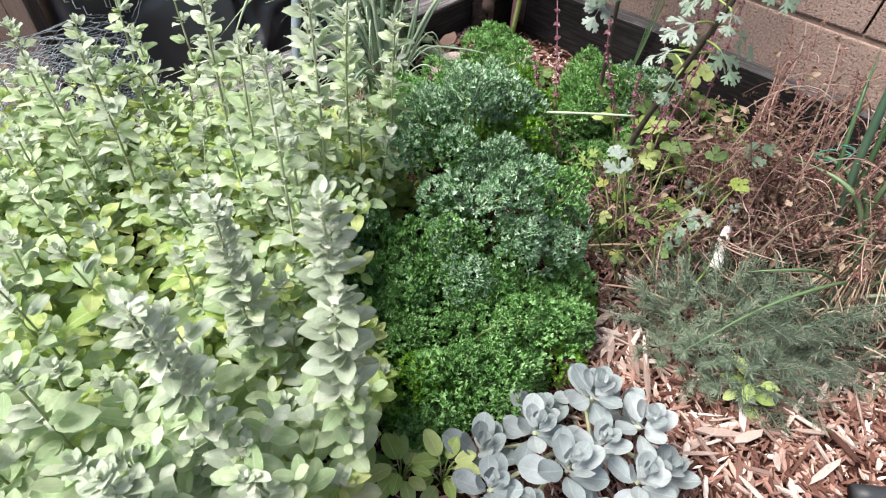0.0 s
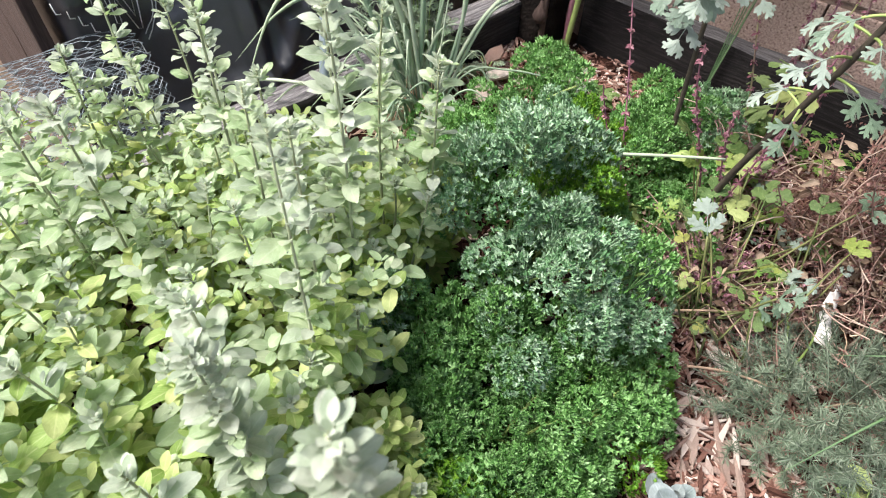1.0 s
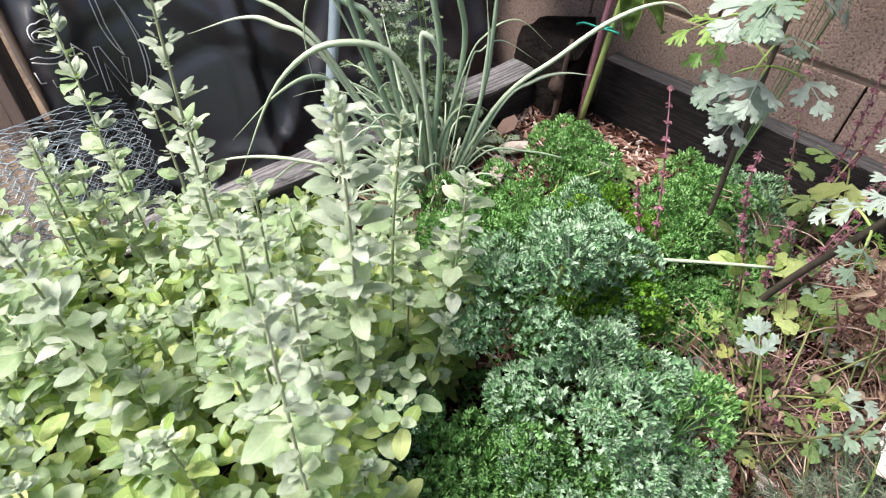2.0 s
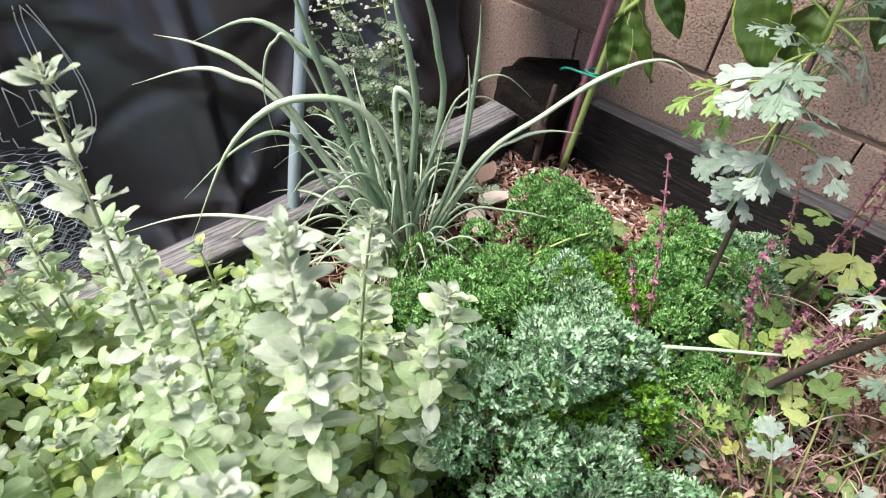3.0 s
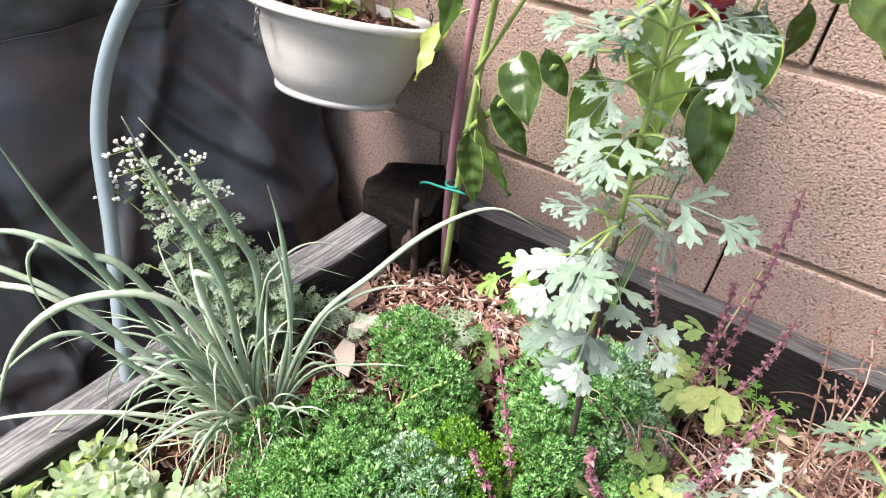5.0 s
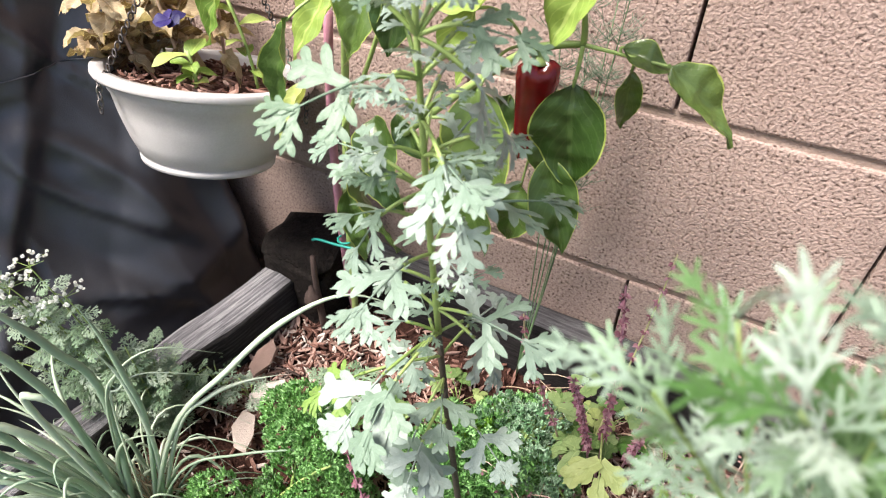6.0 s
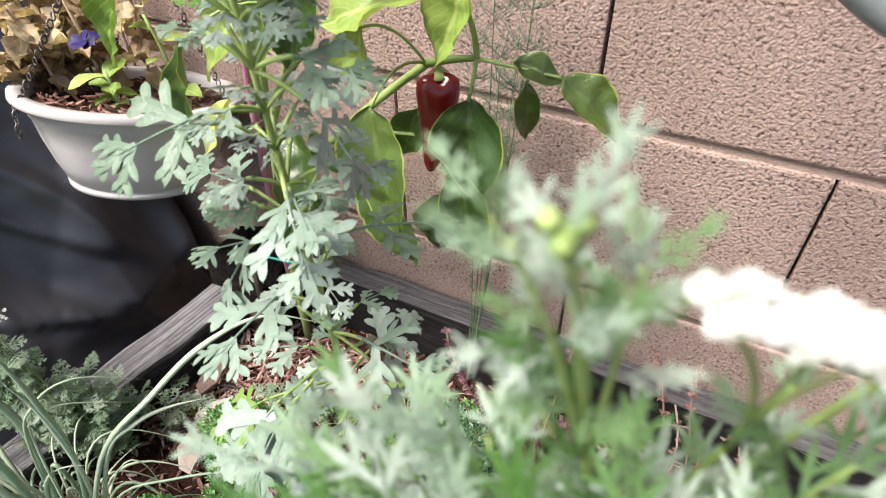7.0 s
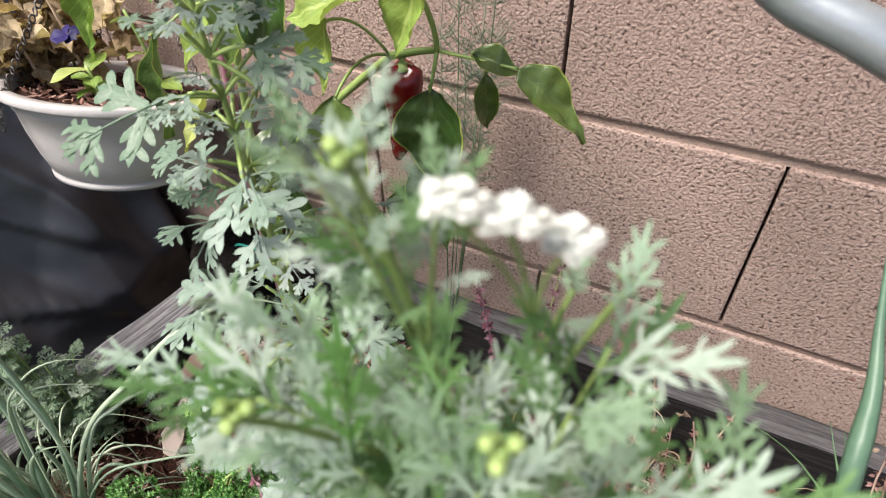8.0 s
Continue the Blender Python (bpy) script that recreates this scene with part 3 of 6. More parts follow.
def make_cover():
    ob = thing("grill_cover", COVER_AT, "black vinyl grill cover with soft folds and white printed outlines", "grill cover")
    ob.rotation_euler = (0, 0, -radians(COVER_TURN))
    v, f, t = [], [], []
    nx, nz = 170, 110
    y0, y1, deep, high = -0.145, 0.545, 0.55, 1.02

    def skin(y, z):
        fold = 0.030 * noise.noise((y * 3.1, z * 1.3, 3)) + 0.016 * noise.noise((y * 8 + z * 3, z * 2.5, 7)) + 0.006 * noise.noise((y * 22 + z * 9, z * 6, 9))
        ridge = 0.012 * max(0, 1 - abs(y - 0.08 - 0.05 * z) / 0.02) - 0.010 * max(0, 1 - abs(y - 0.10 - 0.05 * z) / 0.02)
        seam = 0.004 if z > 0.405 + 0.006 * math.sin(9 * y) else 0.0
        drape = 0.022 * noise.noise((y * 5 - z * 4, z * 2 + y, 21)) + 0.010 * abs(noise.noise((y * 9 + z * 8, z * 3, 31)))
        crease = 0.022 * max(0, 1 - 7 * abs(noise.noise((y * 2.6 + z * 2.2, z * 1.1 - y * 0.6, 41)))) + 0.014 * max(0, 1 - 8 * abs(noise.noise((y * 4.5 - z * 3.5, z * 2.0, 51))))
        crease += 0.011 * max(0, 1 - 13 * abs(noise.noise((y * 5.2 + z * 4.6, z * 2.4 - y * 2.0, 61)))) - 0.008 * max(0, 1 - 12 * abs(noise.noise((y * 3.4 - z * 6.0, z * 3.0 + y * 2.0, 71))))
        return crease * min(1, 3 * (1.05 - z)) + (fold + drape) * min(1, 3 * (1.05 - z)) + ridge + seam + 0.135 * (max(0, 0.30 - z) / 0.30) ** 1.4 * min(1, max(0, (y + 0.05) * 9)) * min(1, max(0.5, (0.56 - y) * 7)) - 0.012 - 0.42 * max(0, z - 0.28)

    outline = [(-deep, y0)] + [(None, y0 + (y1 - y0) * k / (nx - 2)) for k in range(nx - 1)] + [(-deep, y1)]
    for k in range(nz + 1):
        z = 0.0 + high * k / nz
        for i, (x, y) in enumerate(outline):
            if x is None:
                edge = min(1, (y - y0) / 0.02, (y1 - y) / 0.02)
                x = skin(y, z) - 0.02 * (1 - edge) ** 2
            v.append((x, y, z))
            t.append((i / nx, k / nz))
    w = len(outline)
    for k in range(nz):
        for i in range(w):
            a, b = k * w + i, k * w + (i + 1) % w
            f.append((a, b, b + w, a + w))
    f.append(tuple(nz * w + i for i in range(w)))
    part("cover", mesh_of("cover", (v, f, t), MAT_CLOTH), ob)
    stitch = [(skin(y0 + (y1 - y0) * k / 60, 0.405) + 0.003, y0 + (y1 - y0) * k / 60, 0.402 + 0.006 * math.sin(9 * (y0 + (y1 - y0) * k / 60))) for k in range(1, 60)]
    part("seam", mesh_of("seam", tube(stitch, 0.0012, 5), MAT_CLOTH), ob, None, "raised stitched seam")

    def stroke(points, name="print_stroke"):
        out = [(skin(y, z) + 0.0035, y, z) for y, z in points]
        part(name, mesh_of(name, tube(out, 0.0008, 4), MAT_PRINT), ob, None, "thin white printed outline")

    def curve(*p):
        return [tuple(q) for q in bezier(p, 12)]

    # outlined emblem: a round curl, a zigzag and a flame with small bars below
    for d in (0.0, 0.0065):
        stroke(curve((-0.100 - d, 0.282 - d), (-0.125, 0.310 - 2 * d), (-0.150 + d, 0.285), (-0.124, 0.268 + d)) + curve((-0.124, 0.268 + d), (-0.088 - d, 0.252), (-0.112, 0.228 + 2 * d), (-0.144, 0.252 + d)))
        stroke(curve((-0.056 + d, 0.330), (-0.064 + d, 0.262), (-0.052 + d, 0.238), (-0.044, 0.226)))
        stroke(curve((-0.050 + d, 0.330), (-0.012 - d, 0.262), (-0.008 - d, 0.196), (-0.047, 0.153 + d)))
    stroke([(-0.075, 0.244), (-0.079, 0.190), (-0.073, 0.187), (-0.070, 0.224), (-0.054, 0.172), (-0.048, 0.170), (-0.041, 0.222), (-0.047, 0.225), (-0.052, 0.190), (-0.068, 0.243), (-0.075, 0.244)])
    stroke([(-0.098, 0.262), (-0.100, 0.212), (-0.082, 0.214), (-0.084, 0.240), (-0.098, 0.262)])
    for y, z in ((-0.146, 0.238), (-0.132, 0.225), (-0.121, 0.212), (-0.110, 0.200), (-0.070, 0.160), (-0.058, 0.150)):
        stroke([(y, z), (y + 0.001, z - 0.014), (y + 0.007, z - 0.015)], "print_bar")


make_cover()


def make_boards():
    for k, x in enumerate((-0.418, -0.524, -0.630)):
        ob = thing("fence_board", (x, 0.280, 0), "upright brown weathered board behind the wire roll", "board", "boards behind the wire roll")
        part("board", bm_mesh("board", box(-0.052, -0.010, 0, 0.052, 0.010, 1.1, 0.003, 0.004, k, 14, 2), MAT_POST), ob)


make_boards()


def make_wire_roll():
    ob = thing("wire_roll", (-0.305, 0.20, 0.0), "loose roll of galvanised hexagonal chicken wire lying beside the bed", "chicken wire")
    cell, length = 0.021, 0.36
    for layer, radius in enumerate((0.092, 0.080, 0.068, 0.055, 0.04)):
        g = Geo()
        nu = int(2 * math.pi * radius / cell)
        nv = int(length / (cell * 0.87))

        def spot(u, w):
            a = 2 * math.pi * u / nu
            r = radius * (1 + 0.07 * noise.noise((math.cos(a) * 2, math.sin(a) * 2, w * 0.3 + layer)))
            return (r * math.cos(a), w * cell * 0.87 - length / 2, 0.105 + r * math.sin(a) * 0.95)

        for j in range(nv):
            for i in range(nu):
                o = 0.5 * (j % 2)
                a, b, c = spot(i + o, j), spot(i + o, j + 0.45), spot(i + o + 0.5, j + 1)
                d = spot(i + o - 0.5, j + 1)
                for p, q in ((a, b), (b, c), (b, d)):
                    g.put(tube([p, q], 0.00045, 3, False))
        part("wire_turn", g.mesh("wire_turn", MAT_WIRE), ob)
    ob.rotation_euler = (0, 0, -radians(8))


make_wire_roll()


# ---- hose and hoop ----
def make_hose():
    base = (-0.068, 0.500, BED)
    ob = thing("garden_hose", base, "grey-blue garden hose rising from the mulch in an arch", "hose")
    way = [q - np.array(base) for q in glide([(-0.068, 0.500, 0.05), (-0.085, 0.525, 0.16), (-0.116, 0.575, 0.285), (-0.134, 0.610, 0.386), (-0.108, 0.643, 0.475), (-0.04, 0.68, 0.56), (0.05, 0.72, 0.62)], 6)]
    part("hose", mesh_of("hose", tube(way, 0.0072, 12), MAT_HOSE), ob)


make_hose()


# ---- hanging pot ----
POT = (-0.074, 0.897, 0.425)
LEAN = Matrix.Rotation(math.atan(-0.322), 4, "X")


def make_pot():
    ob = thing("hanging_pot", POT, "tilted white plastic hanging pot with soil, hung by the wall", "plant pot")
    wallp = [(0.001, -0.101), (0.062, -0.101), (0.0685, -0.099), (0.0695, -0.094), (0.0665, -0.091), (0.0700, -0.089), (0.079, -0.070), (0.089, -0.044), (0.0965, -0.020), (0.0985, -0.0185), (0.1, -0.010), (0.1005, -0.006), (0.112, -0.0055), (0.1135, -0.003), (0.1135, 0.003), (0.112, 0.0045), (0.101, 0.004), (0.0985, 0.0), (0.094, -0.018), (0.085, -0.044), (0.07, -0.08), (0.001, -0.085)]
    wallp = [(r * (1.06 - 0.6 * (z + 0.1)), 0.965 * z) for r, z in wallp]
    part("bowl", mesh_of("bowl", lathe(wallp, 64), MAT_POT), ob, LEAN.copy())
    soil = []
    for r in (0.001, 0.03, 0.06, 0.085, 0.0955):
        soil.append((r, -0.010 - 0.004 * math.sin(40 * r)))
    part("soil", mesh_of("soil", lathe(soil, 40), MAT_POTSOIL), ob, LEAN.copy(), "dark potting soil")
    link = lathe([(0.0020, 0.0), (0.0028, -0.0009), (0.0037, 0.0), (0.0028, 0.0009), (0.0020, 0.0)], 14)
    for ang in (256, 20, 150):
        a = radians(ang)
        x, y = 0.106 * math.cos(a), 0.106 * math.sin(a)
        g = Geo()
        for k in range(26):
            p = Vector((x, y, 0)) * (1.06 if k < 5 else 1.0 - (k - 5) * 0.034) + Vector((0, 0, -0.032 + 0.0068 * k))
            g.put(link, Matrix.Translation(p) @ Matrix.Rotation(radians(90), 4, "X") @ Matrix.Rotation(k % 2 * radians(90), 4, "Y") @ Matrix.Diagonal((1, 1.35, 1, 1)))
        part("chain", g.mesh("chain", MAT_CHAIN), ob, LEAN.copy(), "dark metal hanging chain")


make_pot()


# ---- curly parsley ----
FRONDS = {}


def frond_meshes(mat, key):
    out = []
    for s in range(4):
        rnd = random.Random(100 * s + len(key))
        g = Geo()
        leaflets = [frill(0.0034, 10 * s + k) for k in range(5)]
        for k in range(128):
            a, r = rnd.uniform(0, 2 * math.pi), 0.027 * math.sqrt(rnd.random())
            p = (r * math.cos(a), r * math.sin(a), 0.018 - 52 * r * r + rnd.uniform(-0.004, 0.004))
            tilt = Vector((math.cos(a) * r * 55, math.sin(a) * r * 55, 1.0)) + Vector((rnd.uniform(-0.5, 0.5), rnd.uniform(-0.5, 0.5), 0))
            away = Vector((math.cos(a) + rnd.uniform(-0.8, 0.8), math.sin(a) + rnd.uniform(-0.8, 0.8), rnd.uniform(-0.4, 0.2)))
            g.put(leaflets[k % 5], aim(p, away, tilt, rnd.uniform(0.7, 1.3)))
        for k in range(5):
            a = rnd.uniform(0, 6.28)
            g.put(tube([(0, 0, -0.03), (0.008 * math.cos(a), 0.008 * math.sin(a), -0.01), (0.018 * math.cos(a), 0.018 * math.sin(a), 0.004)], 0.0007, 3, False))
        out.append(g.mesh("frond_" + key, mat))
    return out


FRONDS["deep"] = frond_meshes(MAT_PARSLEY, "deep")
FRONDS["blue"] = frond_meshes(MAT_PARSLEY_BLUE, "blue")
FRONDS["fresh"] = frond_meshes(MAT_PARSLEY_YOUNG, "fresh")
PARSLEY = 0


def make_parsley(base, mounds, label):
    """A parsley plant: fronds domed over each mound (x, y, top, radius, kind), on long stalks from the base."""
    global PARSLEY
    rnd = random.Random(7 + PARSLEY)
    PARSLEY += 1
    ob = thing("parsley_plant", (*base, BED), label, "parsley", "curly parsley plants")
    at = Vector((*base, BED))
    stalks = Geo()
    for x, y, top, radius, key in mounds:
        n = max(7, int(1.35 * (radius / 0.021) ** 2))
        for k in range(n):
            r = math.sqrt((k + 0.5) / n) * 1.12
            a = k * 2.39996 + rnd.uniform(-0.3, 0.3)
            drop = 1.3 * radius * r * r + rnd.uniform(-0.022, 0.016)
            p = Vector((x + radius * r * math.cos(a), y + radius * r * math.sin(a), max(BED + 0.022, top - drop - 0.014)))
            normal = Vector((math.cos(a) * r * 1.25, math.sin(a) * r * 1.25, 1.0)) + Vector((rnd.uniform(-0.6, 0.6), rnd.uniform(-0.6, 0.6), 0))
            m = aim(p, Vector((math.cos(a), math.sin(a), -0.5 * r)), normal, rnd.uniform(0.78, 1.15))
            kind = key if rnd.random() < 0.86 else rnd.choice(("deep", "fresh" if key != "blue" else "blue"))
            part("frond", FRONDS[kind][k % 4], ob, rel(at, m))
            if k % 3 == 0:
                foot = at + Vector((rnd.uniform(-0.03, 0.03), rnd.uniform(-0.03, 0.03), -0.005))
                mid = (foot + p) / 2 + Vector((0, 0, 0.03))
                stalks.put(tube(bezier([foot - at, mid - at, p - at - Vector((0, 0, 0.015))], 5), 0.0016, 4, False))
        # shaded inner leaves below the dome
        for k in range(n // 2):
            a, r = rnd.uniform(0, 6.28), radius * math.sqrt(rnd.random()) * 0.95
            p = Vector((x + r * math.cos(a), y + r * math.sin(a), BED + 0.02 + (top - BED - 0.04) * rnd.uniform(0.1, 0.75)))
            part("frond", FRONDS["deep"][k % 4], ob, rel(at, aim(p, (math.cos(a), math.sin(a), rnd.uniform(-0.3, 0.2)), (math.cos(a), math.sin(a), 1.0), rnd.uniform(0.8, 1.1))))
    tagged(part("stalk_tangle", stalks.mesh("stalk_tangle", MAT_STALK), ob), kind="stuff")


make_parsley((0.33, 0.43), [(0.305, 0.420, 0.325, 0.066, "blue"), (0.318, 0.475, 0.305, 0.045, "blue"), (0.395, 0.385, 0.292, 0.062, "blue"), (0.432, 0.425, 0.262, 0.045, "blue"), (0.355, 0.478, 0.262, 0.036, "fresh")], "curly parsley with dense blue-green ruffled leaves")
make_parsley((0.25, 0.58), [(0.285, 0.610, 0.235, 0.050, "fresh"), (0.215, 0.545, 0.225, 0.055, "deep"), (0.265, 0.560, 0.250, 0.045, "blue"), (0.33, 0.66, 0.21, 0.05, "deep"), (0.405, 0.640, 0.155, 0.042, "deep"), (0.44, 0.60, 0.125, 0.036, "deep")], "curly parsley with bright green ruffled leaves")
make_parsley((0.16, 0.64), [(0.155, 0.715, 0.208, 0.040, "deep"), (0.145, 0.600, 0.185, 0.050, "deep"), (0.110, 0.540, 0.165, 0.045, "deep"), (0.205, 0.680, 0.200, 0.045, "deep"), (0.16, 0.52, 0.19, 0.04, "deep")], "deep green curly parsley among the mulch")
make_parsley((0.33, 0.77), [(0.300, 0.775, 0.185, 0.045, "deep"), (0.350, 0.760, 0.185, 0.050, "deep"), (0.345, 0.840, 0.175, 0.045, "blue"), (0.395, 0.775, 0.175, 0.045, "blue"), (0.400, 0.720, 0.165, 0.045, "deep"), (0.320, 0.730, 0.185, 0.045, "deep")], "deep green curly parsley near the wall")
make_parsley((0.44, 0.30), [(0.455, 0.335, 0.180, 0.050, "deep"), (0.497, 0.370, 0.150, 0.036, "deep"), (0.437, 0.265, 0.158, 0.048, "deep"), (0.412, 0.222, 0.148, 0.040, "fresh"), (0.380, 0.255, 0.165, 0.040, "deep"), (0.478, 0.290, 0.128, 0.040, "deep"), (0.447, 0.218, 0.118, 0.036, "deep"), (0.415, 0.350, 0.165, 0.045, "deep"), (0.475, 0.425, 0.145, 0.035, "deep")], "spreading green curly parsley at the edge of the mulch")
make_parsley((0.30, 0.31), [(0.262, 0.298, 0.215, 0.036, "blue"), (0.318, 0.300, 0.178, 0.042, "deep"), (0.350, 0.345, 0.205, 0.040, "deep"), (0.345, 0.280, 0.165, 0.035, "deep")], "green curly parsley beside the downy oregano")


# ---- downy oregano ----
LEAF_OLD = [mesh_of("old_leaf", blade(0.0240, 0.0150, 0.10, 0.14 + 0.12 * s, 0.055, 0.47, 0.56, 8, 4, s, 0.02, True), MAT_OREGANO_OLD) for s in range(3)]
LEAF_MID = [mesh_of("downy_leaf", blade(0.0255, 0.0152, 0.14, 0.04 + 0.15 * s, 0.055, 0.48, 0.56, 8, 4, s + 5, 0.03, True), MAT_OREGANO) for s in range(3)]
LEAF_TIP = [mesh_of("tip_leaf", blade(0.0235, 0.0135, 0.18, -0.05 + 0.13 * s, 0.05, 0.48, 0.56, 8, 4, s + 9, 0.03, True), MAT_OREGANO_TIP) for s in range(3)]


AXIL = [blade(0.0250, 0.0148, 0.18, 0.08 + 0.1 * s, 0.03, 0.48, 0.54, 6, 2, s, 0.0, True) for s in range(2)]


def sprig(ob, at, foot, tip, rnd, big=1.0, first=0.12, gap=0.021, pale=0.0, axil=None, crowd=2):
    """One stem with crossed pairs of leaves and small shoots in their axils, smaller and whiter to the top."""
    foot, tip = Vector(foot), Vector(tip)
    lift = (tip - foot).length
    mid = (foot + tip) / 2 + Vector((rnd.uniform(-0.02, 0.02), rnd.uniform(-0.02, 0.02), 0.10 * lift))
    mid.x, mid.y = mid.x * 0.6 + tip.x * 0.4, mid.y * 0.6 + tip.y * 0.4
    way = [Vector(p) for p in bezier([foot, mid, tip], 14)]
    part("stem", mesh_of("stem", tube([p - at for p in way], [0.0017 - 0.0009 * k / 14 for k in range(15)], 5), MAT_STALK_GREY), ob)
    s, turn = first, rnd.uniform(0, 3)
    while s < 1.0:
        k = min(13, int(s * 14))
        p = way[k].lerp(way[k + 1], s * 14 - k)
        d = (way[k + 1] - way[k]).normalized()
        h = (p.z - BED) / 0.36
        size = big * (1.05 if s < 0.75 else 1.05 - 1.9 * (s - 0.75)) * rnd.uniform(0.65, 1.15)
        size = max(0.42, size)
        for w in (0, math.pi):
            a = turn + w + rnd.uniform(-0.25, 0.25)
            u = d.orthogonal().normalized()
            out = Matrix.Rotation(a, 3, d) @ u
            along = out + d * (0.20 + 0.45 * s * s) + Vector((0, 0, rnd.uniform(-0.35, 0.15) * (1 - s)))
            c = h + rnd.uniform(-0.28, 0.28) + pale
            kind = LEAF_OLD if c < 0.42 else LEAF_MID if c < 0.82 else LEAF_TIP
            part("leaf", kind[rnd.randrange(3)], ob, rel(at, aim(p + out * 0.003, along, d, size, rnd.uniform(-0.5, 0.5))))
            for j in range(crowd):
                b = a + rnd.uniform(-0.9, 0.9)
                o = Matrix.Rotation(b, 3, d) @ u
                axil[0 if c < 0.44 else 1 if c < 0.84 else 2].put(AXIL[j % 2], rel(at, aim(p + o * 0.003 + d * rnd.uniform(0.0, 0.006), o + d * rnd.uniform(0.2, 1.4), d, size * rnd.uniform(0.34, 0.78), rnd.uniform(-0.4, 0.4))))
        turn += math.pi / 2 + rnd.uniform(-0.15, 0.15)
        s += gap / lift * rnd.uniform(0.85, 1.2) * (1.0 if s < 0.85 else 0.7)
    # the budding tip
    d = (way[-1] - way[-3]).normalized()
    for w in range(9):
        a = w * 2.4 + turn
        out = Matrix.Rotation(a, 3, d) @ d.orthogonal().normalized()
        axil[2].put(AXIL[w % 2], rel(at, aim(way[-1] - d * 0.0012 * w, out * (0.35 + 0.09 * w) + d, d, (0.24 + 0.035 * w) * big, rnd.uniform(-0.3, 0.3))))


def make_oregano(seed, centre, spread, n, high, tall=(), big=1.0, pale=0.0, under=64, label="downy pale green oregano plant with oval leaves in pairs"):
    rnd = random.Random(seed)
    ob = thing("oregano_plant", (*centre, BED), label, "oregano", "downy oregano plants")
    at = Vector((*centre, BED))
    axil = [Geo(), Geo(), Geo()]
    for *tip, way in tall:
        foot = (tip[0] * 0.75 + centre[0] * 0.25 + rnd.uniform(-0.015, 0.015), tip[1] * 0.75 + centre[1] * 0.25, BED - 0.005)
        gap, size, crowd = {"open": (0.023, 0.84, 4), "close": (0.0165, 0.95, 2), "spike": (0.0085, 0.74, 3)}[way]
        sprig(ob, at, foot, tip, rnd, big * size, 0.16 if way != "spike" else 0.35, gap, 0.12 if way != "spike" else 0.25, axil, crowd)
    for k in range(n):
        r, a = spread * math.sqrt((k + 0.5) / n), k * 2.4 + rnd.uniform(-0.4, 0.4)
        x, y = centre[0] + r * math.cos(a), centre[1] + r * math.sin(a)
        tip = (x + 0.35 * (x - centre[0]) + rnd.uniform(-0.02, 0.02), y + 0.35 * (y - centre[1]) + rnd.uniform(-0.02, 0.02), BED + (high - BED) * rnd.uniform(0.62, 1.08))
        sprig(ob, at, (x * 0.9 + centre[0] * 0.1, y * 0.9 + centre[1] * 0.1, BED - 0.005), tip, rnd, big, 0.10, 0.024, pale, axil)
    # low, crowded shoots between the stems
    for k in range(under):
        a, r = rnd.uniform(0, 6.28), spread * 1.15 * math.sqrt(rnd.random())
        x, y = centre[0] + r * math.cos(a), centre[1] + r * math.sin(a)
        top = BED + (high - BED) * rnd.uniform(0.25, 0.85)
        tilt = Vector((rnd.uniform(-0.25, 0.25), rnd.uniform(-0.25, 0.25), 1)).normalized()
        turn = rnd.uniform(0, 3)
        for level in range(4):
            p = Vector((x, y, top)) - tilt * 0.013 * level
            if p.z < BED + 0.01:
                break
            turn += math.pi / 2
            c = (p.z - BED) / 0.36 + rnd.uniform(-0.25, 0.25) + pale
            for w in (0, math.pi):
                out = Matrix.Rotation(turn + w + rnd.uniform(-0.3, 0.3), 3, tilt) @ tilt.orthogonal().normalized()
                axil[0 if c < 0.44 else 1 if c < 0.84 else 2].put(AXIL[level % 2], rel(at, aim(p, out + tilt * (0.9 - 0.25 * level), tilt, big * rnd.uniform(0.7, 1.1) * (0.6 + 0.14 * level), rnd.uniform(-0.3, 0.3))))
    for g, mat in zip(axil, (MAT_OREGANO_OLD, MAT_OREGANO, MAT_OREGANO_TIP)):
        if g.n:
            tagged(part("small_foliage", g.mesh("small_foliage", mat), ob), kind="stuff")


make_oregano(1, (0.20, 0.30), 0.070, 12, 0.29, ((0.245, 0.286, 0.470, "close"), (0.212, 0.364, 0.408, "close"), (0.174, 0.394, 0.345, "close"), (0.228, 0.298, 0.440, "close")), 0.88, 0.08)
make_oregano(2, (0.25, 0.20), 0.075, 12, 0.30, ((0.283, 0.223, 0.420, "close"), (0.300, 0.200, 0.440, "close"), (0.21, 0.24, 0.40, "close")), 0.92)
make_oregano(3, (0.09, 0.24), 0.080, 12, 0.28, ((0.136, 0.263, 0.500, "open"), (0.060, 0.272, 0.395, "open"), (0.110, 0.272, 0.400, "close"), (0.003, 0.25, 0.325, "close"), (0.18, 0.27, 0.385, "close")), 0.88, 0.12)
make_oregano(4, (0.11, 0.10), 0.085, 13, 0.29, ((0.02, 0.14, 0.38, "close"), (0.126, 0.15, 0.390, "close"), (0.07, 0.13, 0.36, "close")), 0.9, 0.12)
make_oregano(5, (0.28, 0.09), 0.080, 13, 0.30, ((0.315, 0.126, 0.385, "close"),))
make_oregano(6, (0.40, 0.08), 0.070, 11, 0.33, ((0.455, 0.110, 0.472, "spike"), (0.351, 0.109, 0.395, "spike"), (0.40, 0.03, 0.42, "spike")), 1.08, 0.2)
make_oregano(7, (0.20, -0.03), 0.085, 12, 0.31, (), 1.05, 0.08)
